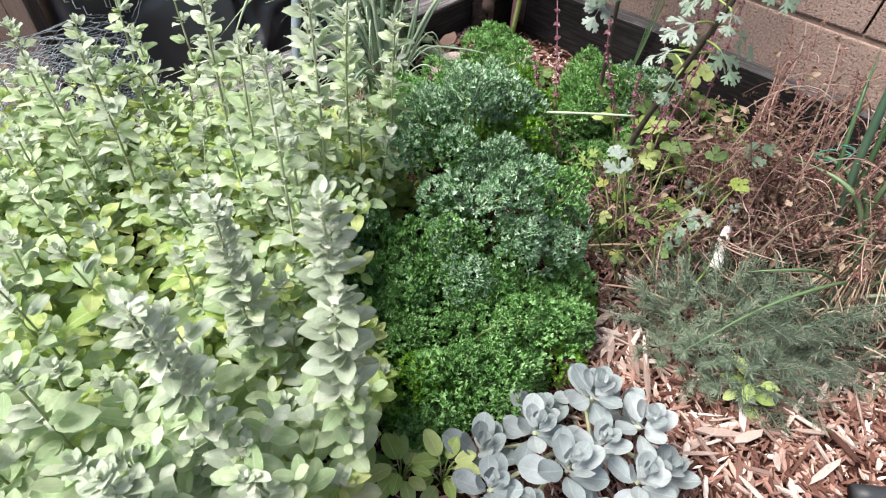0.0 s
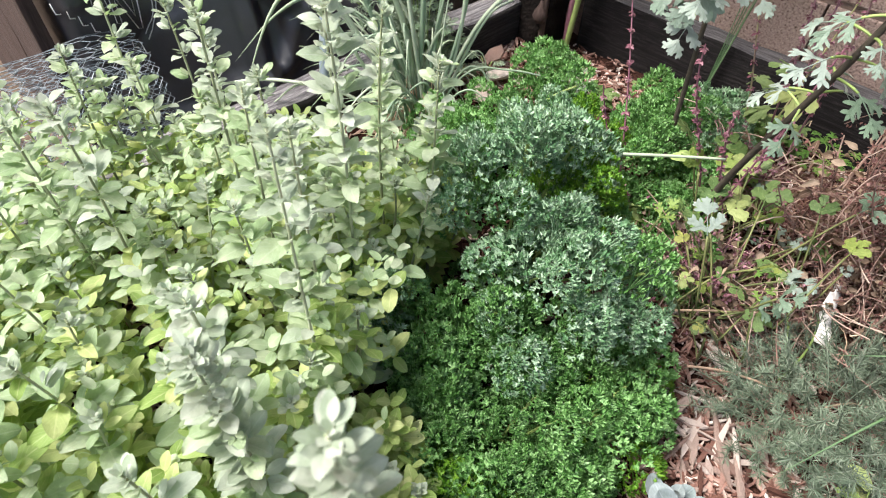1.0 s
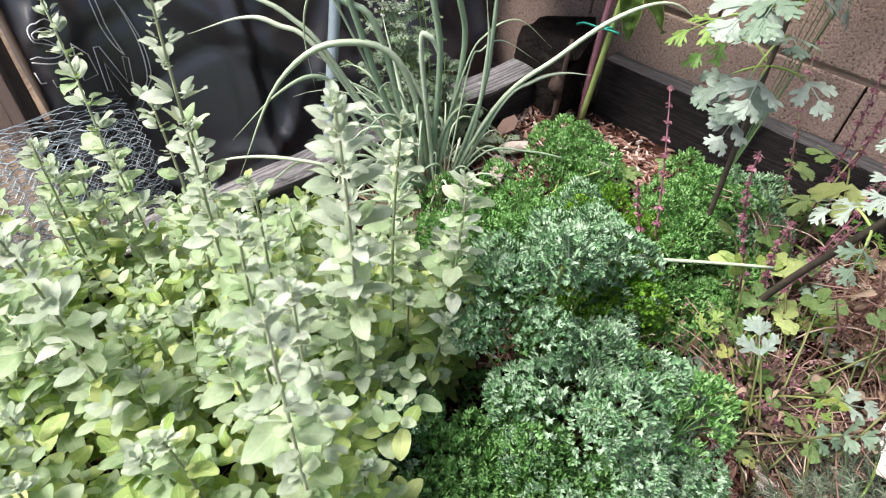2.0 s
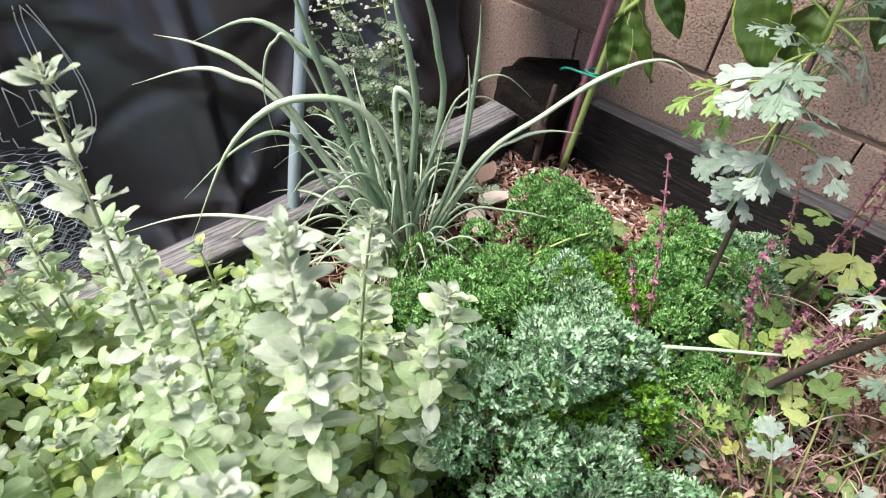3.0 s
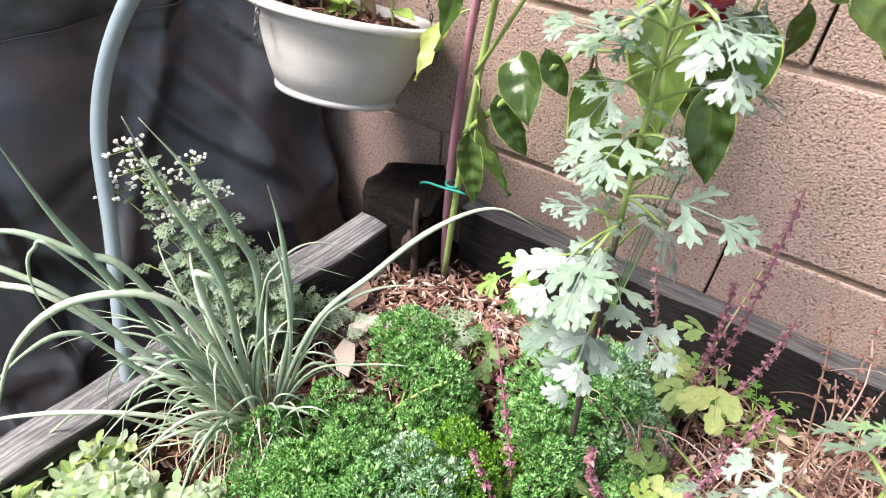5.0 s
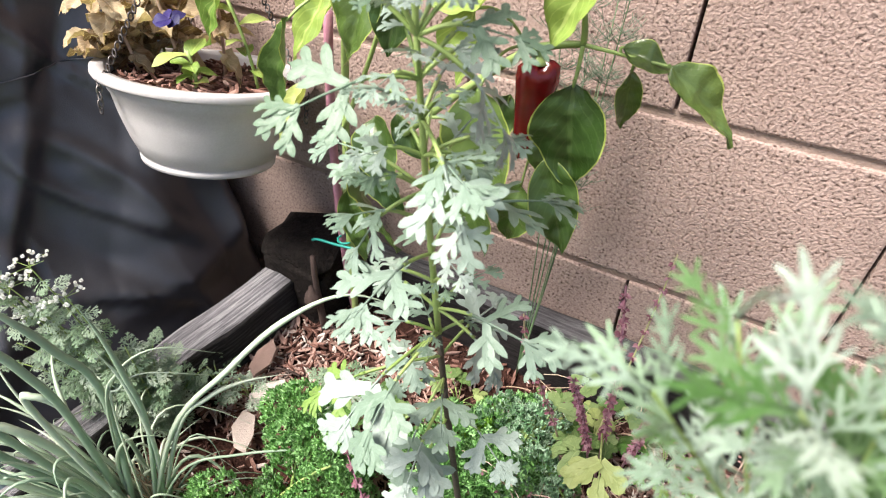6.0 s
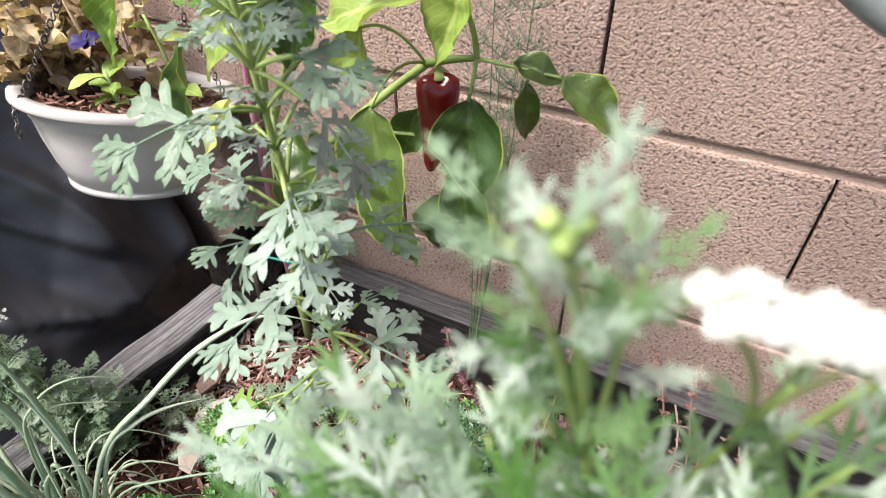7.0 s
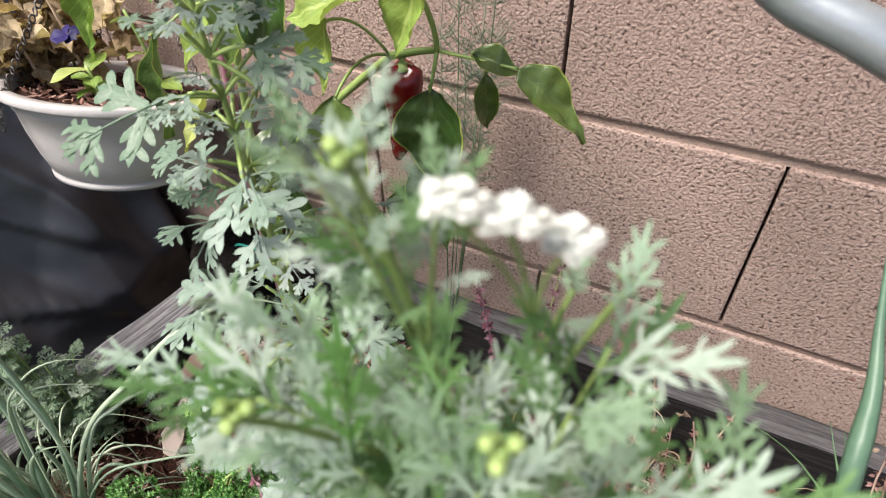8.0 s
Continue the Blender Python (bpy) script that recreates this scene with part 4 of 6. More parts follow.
make_oregano(8, (0.35, -0.05), 0.075, 12, 0.35, (), 1.1, 0.22)
make_oregano(9, (0.04, 0.37), 0.060, 10, 0.20, (), 0.95, 0.25)
make_oregano(10, (-0.02, 0.02), 0.080, 11, 0.28, (), 1.0, 0.15)
make_oregano(11, (-0.05, 0.18), 0.065, 10, 0.30, ((-0.035, 0.259, 0.440, "open"), (-0.03, 0.21, 0.34, "open")), 0.85, 0.15)
make_oregano(12, (0.36, 0.18), 0.045, 6, 0.21, (), 0.95, -0.05)
make_oregano(13, (-0.01, 0.42), 0.055, 6, 0.135, (), 0.9, 0.45)
make_oregano(14, (0.10, 0.42), 0.055, 7, 0.165, (), 0.9, 0.4)
make_oregano(15, (-0.05, 0.30), 0.045, 7, 0.21, (), 0.9, 0.35)
make_oregano(16, (0.20, 0.40), 0.040, 6, 0.22, ((0.265, 0.368, 0.386, "close"), (0.250, 0.376, 0.33, "close")), 0.92, 0.08)


# ---- chives ----
def make_chives(seed, base, arcs, n, spread, long, label, lean=(0, 0), group="chive clumps", pale=0.3, width=0.0026, body=MAT_CHIVE, skirt=0):
    """A clump of hollow leaves; arcs are (points, thickness, pale) ways, the n others fan out by chance."""
    rnd = random.Random(seed)
    ob = thing("chive_clump", (*base, BED), label, "chives", group)
    for k in range(n + len(arcs)):
        a = rnd.uniform(0, 6.28)
        foot = Vector((0.022 * math.cos(a) * rnd.random(), 0.022 * math.sin(a) * rnd.random(), -0.004))
        if k < len(arcs):
            p, w, light = arcs[k]
            way = glide([foot] + [Vector(q) - Vector((*base, BED)) for q in p], 6)
        else:
            a, out = rnd.uniform(0, 6.28), rnd.random() ** 0.8
            high = long * rnd.uniform(0.25, 1.0)
            reach = Vector((math.cos(a) * spread * out + lean[0] * high, math.sin(a) * spread * out + lean[1] * high, 0))
            sag = high * (1.0 - 1.1 * out * rnd.random())
            way = bezier([foot, foot + reach * 0.25 + Vector((rnd.uniform(-0.02, 0.02), rnd.uniform(-0.02, 0.02), high * 0.6)), foot + reach * 0.7 + Vector((0, 0, high)), foot + reach * rnd.uniform(0.9, 1.6) + Vector((rnd.uniform(-0.05, 0.05), rnd.uniform(-0.05, 0.05), max(0.01, sag)))], 16)
            w, light = width * rnd.uniform(0.35, 1.05), rnd.random() < pale
        m = len(way)
        part("leaf", mesh_of("chive_leaf", tube(way, [w * min(1.0, 0.75 + 0.06 * i) * max(0.08, min(1.0, (m - 1 - i) / (0.40 * m))) for i in range(m)], 7), MAT_CHIVE_PALE if light else body), ob)
    for k in range(skirt):
        a, r = rnd.uniform(0, 6.28), rnd.uniform(0.05, 0.15)
        top = rnd.uniform(0.05, 0.17)
        way = bezier([(0.018 * math.cos(a), 0.018 * math.sin(a), -0.004), (0.3 * r * math.cos(a), 0.3 * r * math.sin(a), top), (0.8 * r * math.cos(a + 0.3), 0.8 * r * math.sin(a + 0.3), top * rnd.uniform(0.7, 1.2)), (r * math.cos(a + rnd.uniform(-0.8, 0.8)), r * math.sin(a + rnd.uniform(-0.8, 0.8)), rnd.uniform(0.01, 0.06))], 14)
        w = rnd.uniform(0.0008, 0.0019)
        part("leaf", mesh_of("chive_leaf", tube(way, [w * max(0.1, min(1.0, (14 - i) / 6.0)) for i in range(15)], 6), MAT_CHIVE_PALE if k % 3 else body), ob)
    dry = Geo()
    for k in range(190):
        a = rnd.uniform(0, 6.28)
        r = rnd.uniform(0.015, 0.085)
        dry.put(tube(bezier([(0.02 * math.cos(a), 0.02 * math.sin(a), rnd.uniform(0.0, 0.12)), (r * 0.5 * math.cos(a), r * 0.5 * math.sin(a), rnd.uniform(0.02, 0.10)), (r * math.cos(a + 0.4), r * math.sin(a + 0.4), rnd.uniform(0.0, 0.03))], 6), rnd.uniform(0.0004, 0.0012), 4, False))
    tagged(part("dead_leaf_tangle", dry.mesh("dead_leaf_tangle", MAT_STRAW), ob, None, "thin tangle of straw-coloured dead leaves"), kind="stuff")


CLUMP = Vector((0.056, 0.570, 0))


def fan(pairs, lean=0.0):
    """Places in the upright plane in which the clump leans over the rail: (way out, height) pairs, bent forward by lean."""
    far = max(abs(u) for u, z in pairs)
    return [CLUMP + Vector((-0.69 * u, -0.724 * u, z)) + Vector((-0.724, 0.69, 0)) * lean * (u / far) ** 2 for u, z in pairs]


over_rail = [
    (fan([(0.031, 0.288), (0.100, 0.327), (0.166, 0.285), (0.226, 0.169)], -0.02), 0.0036, True),
    (fan([(0.056, 0.324), (0.094, 0.368), (0.136, 0.394), (0.192, 0.370)], 0.01), 0.0033, False),
    (fan([(0.102, 0.289), (0.148, 0.346), (0.190, 0.364), (0.226, 0.367)], 0.03), 0.0026, True),
    (fan([(0.114, 0.301), (0.162, 0.338), (0.197, 0.342), (0.257, 0.318)], 0.03), 0.0026, True),
    (fan([(0.098, 0.251), (0.125, 0.289), (0.170, 0.269), (0.226, 0.214)], -0.01), 0.0023, True),
    (fan([(0.050, 0.242), (0.083, 0.356), (0.098, 0.412), (0.110, 0.480)]), 0.0034, False),
    (fan([(0.086, 0.147), (0.162, 0.173), (0.238, 0.172), (0.324, 0.136)], 0.02), 0.0024, True),
    (fan([(0.073, 0.110), (0.147, 0.168), (0.196, 0.138), (0.255, 0.085)], 0.02), 0.0018, True),
    (fan([(0.094, 0.353), (0.120, 0.378), (0.134, 0.335), (0.128, 0.258)]), 0.0014, True),
    (fan([(0.060, 0.170), (0.100, 0.190), (0.150, 0.150)], -0.03), 0.0018, True),
]
upright = [
    (fan([(-0.003, 0.287), (0.004, 0.361), (0.017, 0.409), (0.030, 0.480)]), 0.0034, False),
    (fan([(-0.028, 0.293), (-0.020, 0.372), (-0.006, 0.423), (0.022, 0.475)], 0.01), 0.0032, False),
    (fan([(-0.049, 0.252), (-0.056, 0.334), (-0.056, 0.382), (-0.053, 0.415)]), 0.0024, False),
    (fan([(-0.045, 0.220), (-0.053, 0.317), (-0.047, 0.370)]), 0.0024, False),
    (fan([(-0.066, 0.245), (-0.129, 0.310), (-0.183, 0.354), (-0.235, 0.369), (-0.283, 0.339)]), 0.0026, True),
    (fan([(-0.071, 0.245), (-0.106, 0.281), (-0.137, 0.291), (-0.173, 0.288)]), 0.0021, True),
    (fan([(-0.028, 0.286), (-0.051, 0.334), (-0.084, 0.346), (-0.126, 0.310)], 0.02), 0.0011, True),
    (fan([(-0.033, 0.286), (-0.047, 0.317), (-0.069, 0.326), (-0.112, 0.298)], 0.01), 0.0010, True),
    (fan([(-0.054, 0.180), (-0.112, 0.190), (-0.180, 0.178), (-0.230, 0.170)], -0.02), 0.0013, False),
    (fan([(0.016, 0.306), (0.009, 0.332), (-0.003, 0.306), (-0.007, 0.240)]), 0.0028, False),
]
make_chives(3, CLUMP.xy, over_rail + upright, 84, 0.085, 0.27, "clump of blue-green chives arching over the timber edge", (-0.22, -0.16), "chive clumps", 0.26, 0.0025, MAT_CHIVE, 55)


# ---- feverfew with cut leaves, and its near, flowering neighbour ----
CUT = [mesh_of("cut_leaf", feather(0.066, 0.062, 2, 2, 0.165, s, 0.16), MAT_FERN) for s in range(5)]
CUT_BROAD = [mesh_of("broad_cut_leaf", feather(0.062, 0.066, 2, 2, 0.215, s + 60, 0.22), MAT_FERN) for s in range(4)]
CUT_GREEN = [mesh_of("young_cut_leaf", feather(0.062, 0.056, 2, 2, 0.15, s + 10, 0.15), MAT_FERN_GREEN) for s in range(3)]
CUT_YELLOW = [mesh_of("yellow_cut_leaf", feather(0.056, 0.050, 1, 2, 0.34, s + 20, 0.3), MAT_FERN_YELLOW) for s in range(3)]
CUT_FINE = [mesh_of("fine_cut_leaf", feather(0.062, 0.054, 3, 2, 0.12, s + 30, 0.15), MAT_CORIANDER) for s in range(3)]
CUT_NEAR = [mesh_of("feathery_cut_leaf", feather(0.062, 0.042, 3, 1, 0.10, s + 50, 0.1, 0.55), MAT_FERN_NEAR) for s in range(4)]
CUT_ROUND = [mesh_of("round_cut_leaf", feather(0.056, 0.056, 1, 2, 0.36, s + 40, 0.25), MAT_FLAT) for s in range(3)]


def leaf_on_stalk(ob, at, node, tip, rnd, meshes, size, stalk=MAT_STALK, share=0.42, rise=0.02):
    """A cut leaf on its own stalk from a node of the stem to where the leaf ends."""
    node, tip = Vector(node), Vector(tip)
    start = node.lerp(tip, share) + Vector((0, 0, rise))
    part("leaf_stalk", mesh_of("leaf_stalk", tube(bezier([node - at, node.lerp(start, 0.5) - at + Vector((0, 0, rise * 0.4)), start - at], 6), 0.0011, 5), stalk), ob)
    along = tip - start
    part("leaf", meshes[rnd.randrange(len(meshes))], ob, rel(at, aim(start - along.normalized() * 0.004, along, (rnd.uniform(-0.4, 0.4), rnd.uniform(-0.5, 0.1), 1.0), size * along.length / 0.062)))


def make_feverfew():
    base = (0.350, 0.712, BED)
    ob = thing("feverfew_plant", base, "tall feverfew with pale deeply cut leaves on a woody stem", "feverfew")
    at, rnd = Vector(base), random.Random(21)
    way = [Vector(p) for p in bezier([(0.350, 0.712, BED - 0.005), (0.345, 0.700, 0.25), (0.322, 0.700, 0.45), (0.332, 0.685, 0.62), (0.330, 0.685, 0.72)], 30)]
    part("stem", mesh_of("stem", tube([p - at for p in way[:16]], [0.0034 - 0.0012 * k / 15 for k in range(16)], 8), MAT_TWIG), ob, None, "dark woody lower stem")
    part("stem", mesh_of("stem", tube([p - at for p in way[15:]], [0.0022 - 0.0012 * k / 15 for k in range(16)], 8), MAT_STALK), ob)
    a = 0.4
    for k in range(12, 31):
        a += 2.4
        p, h = way[k], (k - 9) / 21
        reach = (0.076 if h < 0.6 else 0.076 - 0.07 * (h - 0.6)) * rnd.uniform(0.8, 1.12)
        tip = p + Vector((math.cos(a) * reach, math.sin(a) * reach, rnd.uniform(-0.01, 0.03)))
        leaf_on_stalk(ob, at, p, tip, rnd, CUT if h > 0.25 else CUT_BROAD, rnd.uniform(0.85, 1.05), share=0.32, rise=0.006)
        for b in (a + 1.2, a + 3.3, a + 4.6, a + 0.5, a + 2.6)[: 5 if h > 0.5 else 2 if h > 0.2 else 0]:
            r = reach * rnd.uniform(0.38, 0.66)
            leaf_on_stalk(ob, at, p, p + Vector((math.cos(b) * r, math.sin(b) * r, rnd.uniform(0.0, 0.03))), rnd, CUT_GREEN if h > 0.72 and b < a + 2 else CUT, 1.1, rise=0.006)
    for node, tip, size, kind in ((15, (0.304, 0.591, 0.415), 1.35, CUT), (16, (0.395, 0.690, 0.412), 1.4, CUT), (20, (0.295, 0.645, 0.505), 1.35, CUT), (24, (0.388, 0.695, 0.570), 1.5, CUT), (14, (0.238, 0.615, 0.375), 0.85, CUT_GREEN), (13, (0.262, 0.634, 0.357), 0.95, CUT_GREEN), (15, (0.330, 0.584, 0.427), 1.1, CUT), (15, (0.320, 0.640, 0.412), 1.2, CUT), (12, (0.35, 0.60, 0.36), 1.3, CUT), (12, (0.290, 0.630, 0.330), 1.0, CUT), (13, (0.330, 0.620, 0.320), 1.0, CUT), (11, (0.335, 0.610, 0.290), 0.8, CUT), (12, (0.415, 0.66, 0.36), 1.3, CUT), (22, (0.39, 0.63, 0.56), 1.3, CUT)):
        leaf_on_stalk(ob, at, way[node], tip, rnd, CUT_BROAD if kind is CUT and node < 17 else kind, min(1.05, size) * 0.80, rise=0.01)


make_feverfew()


def blossom(radius, seed):
    """A small white flower head: rounded petals in two rings over a cushion."""
    rnd = random.Random(seed)
    g = Geo()
    petal = blade(radius, radius * 0.8, 0.1, 0.1, 0.05, 0.62, 0.6, 4, 2, seed)
    for ring, n, up in ((0, 7, 0.15), (1, 6, 0.7), (2, 4, 1.6)):
        for k in range(n):
            a = 2 * math.pi * k / n + ring * 0.5 + rnd.uniform(-0.2, 0.2)
            g.put(petal, aim((0, 0, 0.12 * radius * ring), (math.cos(a), math.sin(a), up), (0, 0, 1), rnd.uniform(0.8, 1.1)))
    return np.concatenate(g.v), g.f, np.concatenate(g.t)


BLOSSOM = [mesh_of("blossom", blossom(0.0036, s), MAT_PETAL) for s in range(3)]
BUD = mesh_of("bud", lathe([(0.0003, -0.0026), (0.0018, -0.002), (0.0026, 0.0), (0.0020, 0.002), (0.0003, 0.0024)], 10), MAT_STALK)


def make_near_plant():
    base = (0.425, 0.640, BED)
    ob = thing("flowering_feverfew", base, "feathery grey-green feverfew with white flower heads on thin stems", "feverfew")
    at, rnd = Vector(base), random.Random(33)
    way = [Vector(p) for p in bezier([(0.425, 0.640, BED - 0.005), (0.425, 0.635, 0.18), (0.440, 0.600, 0.28), (0.520, 0.540, 0.42), (0.515, 0.580, 0.53), (0.502, 0.580, 0.600)], 30)]
    part("stem", mesh_of("stem", tube([p - at for p in way[:21]], [0.0042 - 0.0016 * k / 20 for k in range(21)], 8), MAT_TWIG), ob, None, "dark woody branch")
    part("stem", mesh_of("stem", tube([p - at for p in way[20:]], [0.0025 - 0.0010 * k / 10 for k in range(11)], 8), MAT_STALK), ob)
    a = 0.0
    for k in range(14, 30):
        for w in range(2):
            a += 2.4
            p = way[k]
            reach = rnd.uniform(0.030, 0.050) if k > 21 else rnd.uniform(0.045, 0.065)
            leaf_on_stalk(ob, at, p, p + Vector((math.cos(a) * reach, math.sin(a) * reach, rnd.uniform(-0.03, 0.0))), rnd, CUT_NEAR if k > 21 else CUT, 1.0, MAT_STALK, 0.4, 0.006)

    def twig(foot, tip, n, size, thick=0.0008, first=0.3, bow=0.006, kinds=CUT_NEAR):
        """A side shoot with small feathery leaves all round it."""
        foot, tip = Vector(foot), Vector(tip)
        line = [Vector(p) for p in bezier([foot, foot.lerp(tip, 0.5) + Vector((0, 0, bow)), tip], 12)]
        part("side_shoot", mesh_of("side_shoot", tube([p - at for p in line], [thick * (1.2 - 0.06 * k) for k in range(13)], 5), MAT_STALK), ob)
        turn = rnd.uniform(0, 6.28)
        for k in range(n):
            s = first + (1 - first) * k / max(1, n - 1)
            i = min(11, int(s * 12))
            p = line[i].lerp(line[i + 1], s * 12 - i)
            d = (line[i + 1] - line[i]).normalized()
            turn += 2.4
            out = Matrix.Rotation(turn, 3, d) @ d.orthogonal().normalized()
            along = out * (1.0 - 0.45 * s) + d * (0.35 + 0.5 * s) + Vector((0, 0, 0.15))
            part("leaf", kinds[rnd.randrange(len(kinds))], ob, rel(at, aim(p, along, (rnd.uniform(-0.4, 0.4), rnd.uniform(-0.8, 0.0), 1.0), size * rnd.uniform(0.8, 1.2) * (1.0 - 0.25 * s) / 0.062)))

    top = way[-1]
    for tip, n in (((0.456, 0.556, 0.640), 9), ((0.464, 0.566, 0.652), 9), ((0.474, 0.553, 0.652), 10), ((0.484, 0.564, 0.662), 10), ((0.495, 0.550, 0.652), 10), ((0.503, 0.562, 0.656), 10), ((0.514, 0.552, 0.658), 10), ((0.522, 0.565, 0.664), 10), ((0.534, 0.560, 0.655), 9), ((0.545, 0.572, 0.648), 9), ((0.486, 0.547, 0.636), 8), ((0.512, 0.545, 0.640), 8), ((0.524, 0.578, 0.664), 6)):
        node = way[24 + rnd.randrange(6)]
        twig(node, tip, n + 5, 0.029, 0.0006, 0.3)
    # the budding shoot and its leaves
    twig(top, (0.4905, 0.567, 0.692), 16, 0.018, 0.0013, 0.25, 0.002)
    twig((0.496, 0.572, 0.655), (0.480, 0.572, 0.690), 8, 0.014, 0.0005, 0.3)
    twig((0.496, 0.572, 0.655), (0.496, 0.578, 0.684), 11, 0.015, 0.0005, 0.3)
    twig((0.494, 0.570, 0.660), (0.486, 0.562, 0.697), 8, 0.013, 0.0005, 0.4)
    # the flowering shoot
    twig(top, (0.516, 0.583, 0.668), 11, 0.014, 0.0009, 0.35, 0.002)
    for x, y, z, size in ((0.490, 0.566, 0.6955, 1.0), (0.484, 0.543, 0.668, 1.0), (0.518, 0.549, 0.676, 0.9), (0.524, 0.586, 0.670, 0.7)):
        p = Vector((x, y, z))
        foot = top.lerp(p, 0.55)
        part("bud_stalk", mesh_of("bud_stalk", tube(bezier([foot - at, foot.lerp(p, 0.5) - at + Vector((0, 0, 0.003)), p - at], 6), 0.0007, 5), MAT_STALK), ob)
        for k in range(5):
            b = 2.4 * k
            part("bud", BUD, ob, rel(at, Matrix.Translation(p + Vector((0.0017 * math.cos(b), 0.0017 * math.sin(b), 0.0006 * k - 0.001)) * (k > 0)) @ Matrix.Scale(0.45 * size, 4)))
    for hx, hy, hz, n in ((0.5048, 0.5645, 0.6942, 10), (0.5110, 0.5665, 0.6926, 9), (0.5163, 0.5725, 0.6868, 11)):
        head = Vector((hx, hy, hz))
        part("flower_stalk", mesh_of("flower_stalk", tube(bezier([Vector((0.512, 0.580, 0.655)) - at, Vector((0.512, 0.573, 0.678)) - at, head - at - Vector((0, 0, 0.002))], 6), 0.0004, 4), MAT_STALK), ob)
        for k in range(n):
            b, r = 2.4 * k, 0.0030 * math.sqrt((k + 0.3) / n)
            p = head + Vector((r * math.cos(b) * 1.15, r * math.sin(b), 0.0012 - 120 * r * r))
            part("blossom", BLOSSOM[k % 3], ob, rel(at, Matrix.Translation(p) @ Matrix.Rotation(b, 4, "Z") @ Matrix.Rotation(rnd.uniform(-0.5, 0.5), 4, "X") @ Matrix.Scale(0.44, 4)))


make_near_plant()


def make_flat_parsley():
    base = (0.475, 0.560, BED)
    ob = thing("flat_parsley", base, "yellowing flat-leaf parsley sprawling on thin stalks", "parsley")
    at, rnd = Vector(base), random.Random(5)
    for tip, size, kind in (((0.462, 0.505, 0.200), 0.9, CUT_YELLOW), ((0.490, 0.480, 0.150), 1.0, CUT_YELLOW), ((0.452, 0.482, 0.175), 0.8, CUT_YELLOW), ((0.500, 0.510, 0.190), 0.9, CUT_ROUND), ((0.520, 0.525, 0.175), 0.9, CUT_ROUND), ((0.505, 0.478, 0.155), 0.8, CUT_ROUND), ((0.430, 0.570, 0.230), 1.0, CUT_GREEN), ((0.415, 0.640, 0.215), 1.0, CUT_ROUND), ((0.470, 0.640, 0.200), 1.1, CUT_ROUND), ((0.535, 0.590, 0.150), 1.2, CUT_GREEN), ((0.560, 0.560, 0.130), 1.2, CUT_ROUND), ((0.545, 0.640, 0.140), 1.2, CUT_ROUND), ((0.400, 0.600, 0.260), 0.9, CUT_YELLOW), ((0.445, 0.690, 0.180), 1.1, CUT_ROUND), ((0.505, 0.700, 0.150), 1.0, CUT_GREEN), ((0.370, 0.618, 0.281), 0.9, CUT_ROUND), ((0.385, 0.560, 0.225), 0.7, CUT_ROUND), ((0.41, 0.72, 0.20), 1.0, CUT_ROUND), ((0.48, 0.76, 0.16), 0.9, CUT_ROUND), ((0.434, 0.564, 0.165), 0.9, CUT_YELLOW), ((0.482, 0.528, 0.140), 0.9, CUT_YELLOW), ((0.417, 0.570, 0.185), 0.8, CUT_YELLOW), ((0.415, 0.700, 0.200), 1.1, CUT_YELLOW), ((0.497, 0.689, 0.155), 1.0, CUT_YELLOW), ((0.446, 0.768, 0.155), 1.0, CUT_ROUND), ((0.438, 0.750, 0.160), 1.0, CUT_YELLOW), ((0.405, 0.755, 0.205), 1.0, CUT_ROUND), ((0.52, 0.62, 0.16), 1.0, CUT_ROUND), ((0.50, 0.57, 0.17), 0.9, CUT_ROUND), *(((0.40 + 0.19 * rnd.random(), 0.50 + 0.24 * rnd.random(), 0.10 + 0.15 * rnd.random()), rnd.uniform(0.7, 1.1), (CUT_ROUND, CUT_BROAD, CUT_YELLOW, CUT_ROUND, CUT_BROAD, CUT_GREEN)[k % 6]) for k in range(38))):
        node = Vector(tip).lerp(at, 0.55)
        node = Vector((node.x + rnd.uniform(-0.055, 0.055), node.y + rnd.uniform(-0.055, 0.055), BED + 0.005 + 0.3 * (tip[2] - BED)))
        leaf_on_stalk(ob, at, node, tip, rnd, kind, size * 0.82, MAT_STALK_DULL, 0.55, 0.012)
        part("stalk", mesh_of("stalk", tube(bezier([(rnd.uniform(-0.03, 0.03), rnd.uniform(-0.03, 0.03), -0.004), (node - at) * 0.5 + Vector((0, 0, 0.02)), node - at], 6), 0.0007, 5), MAT_STALK_DULL), ob)


make_flat_parsley()


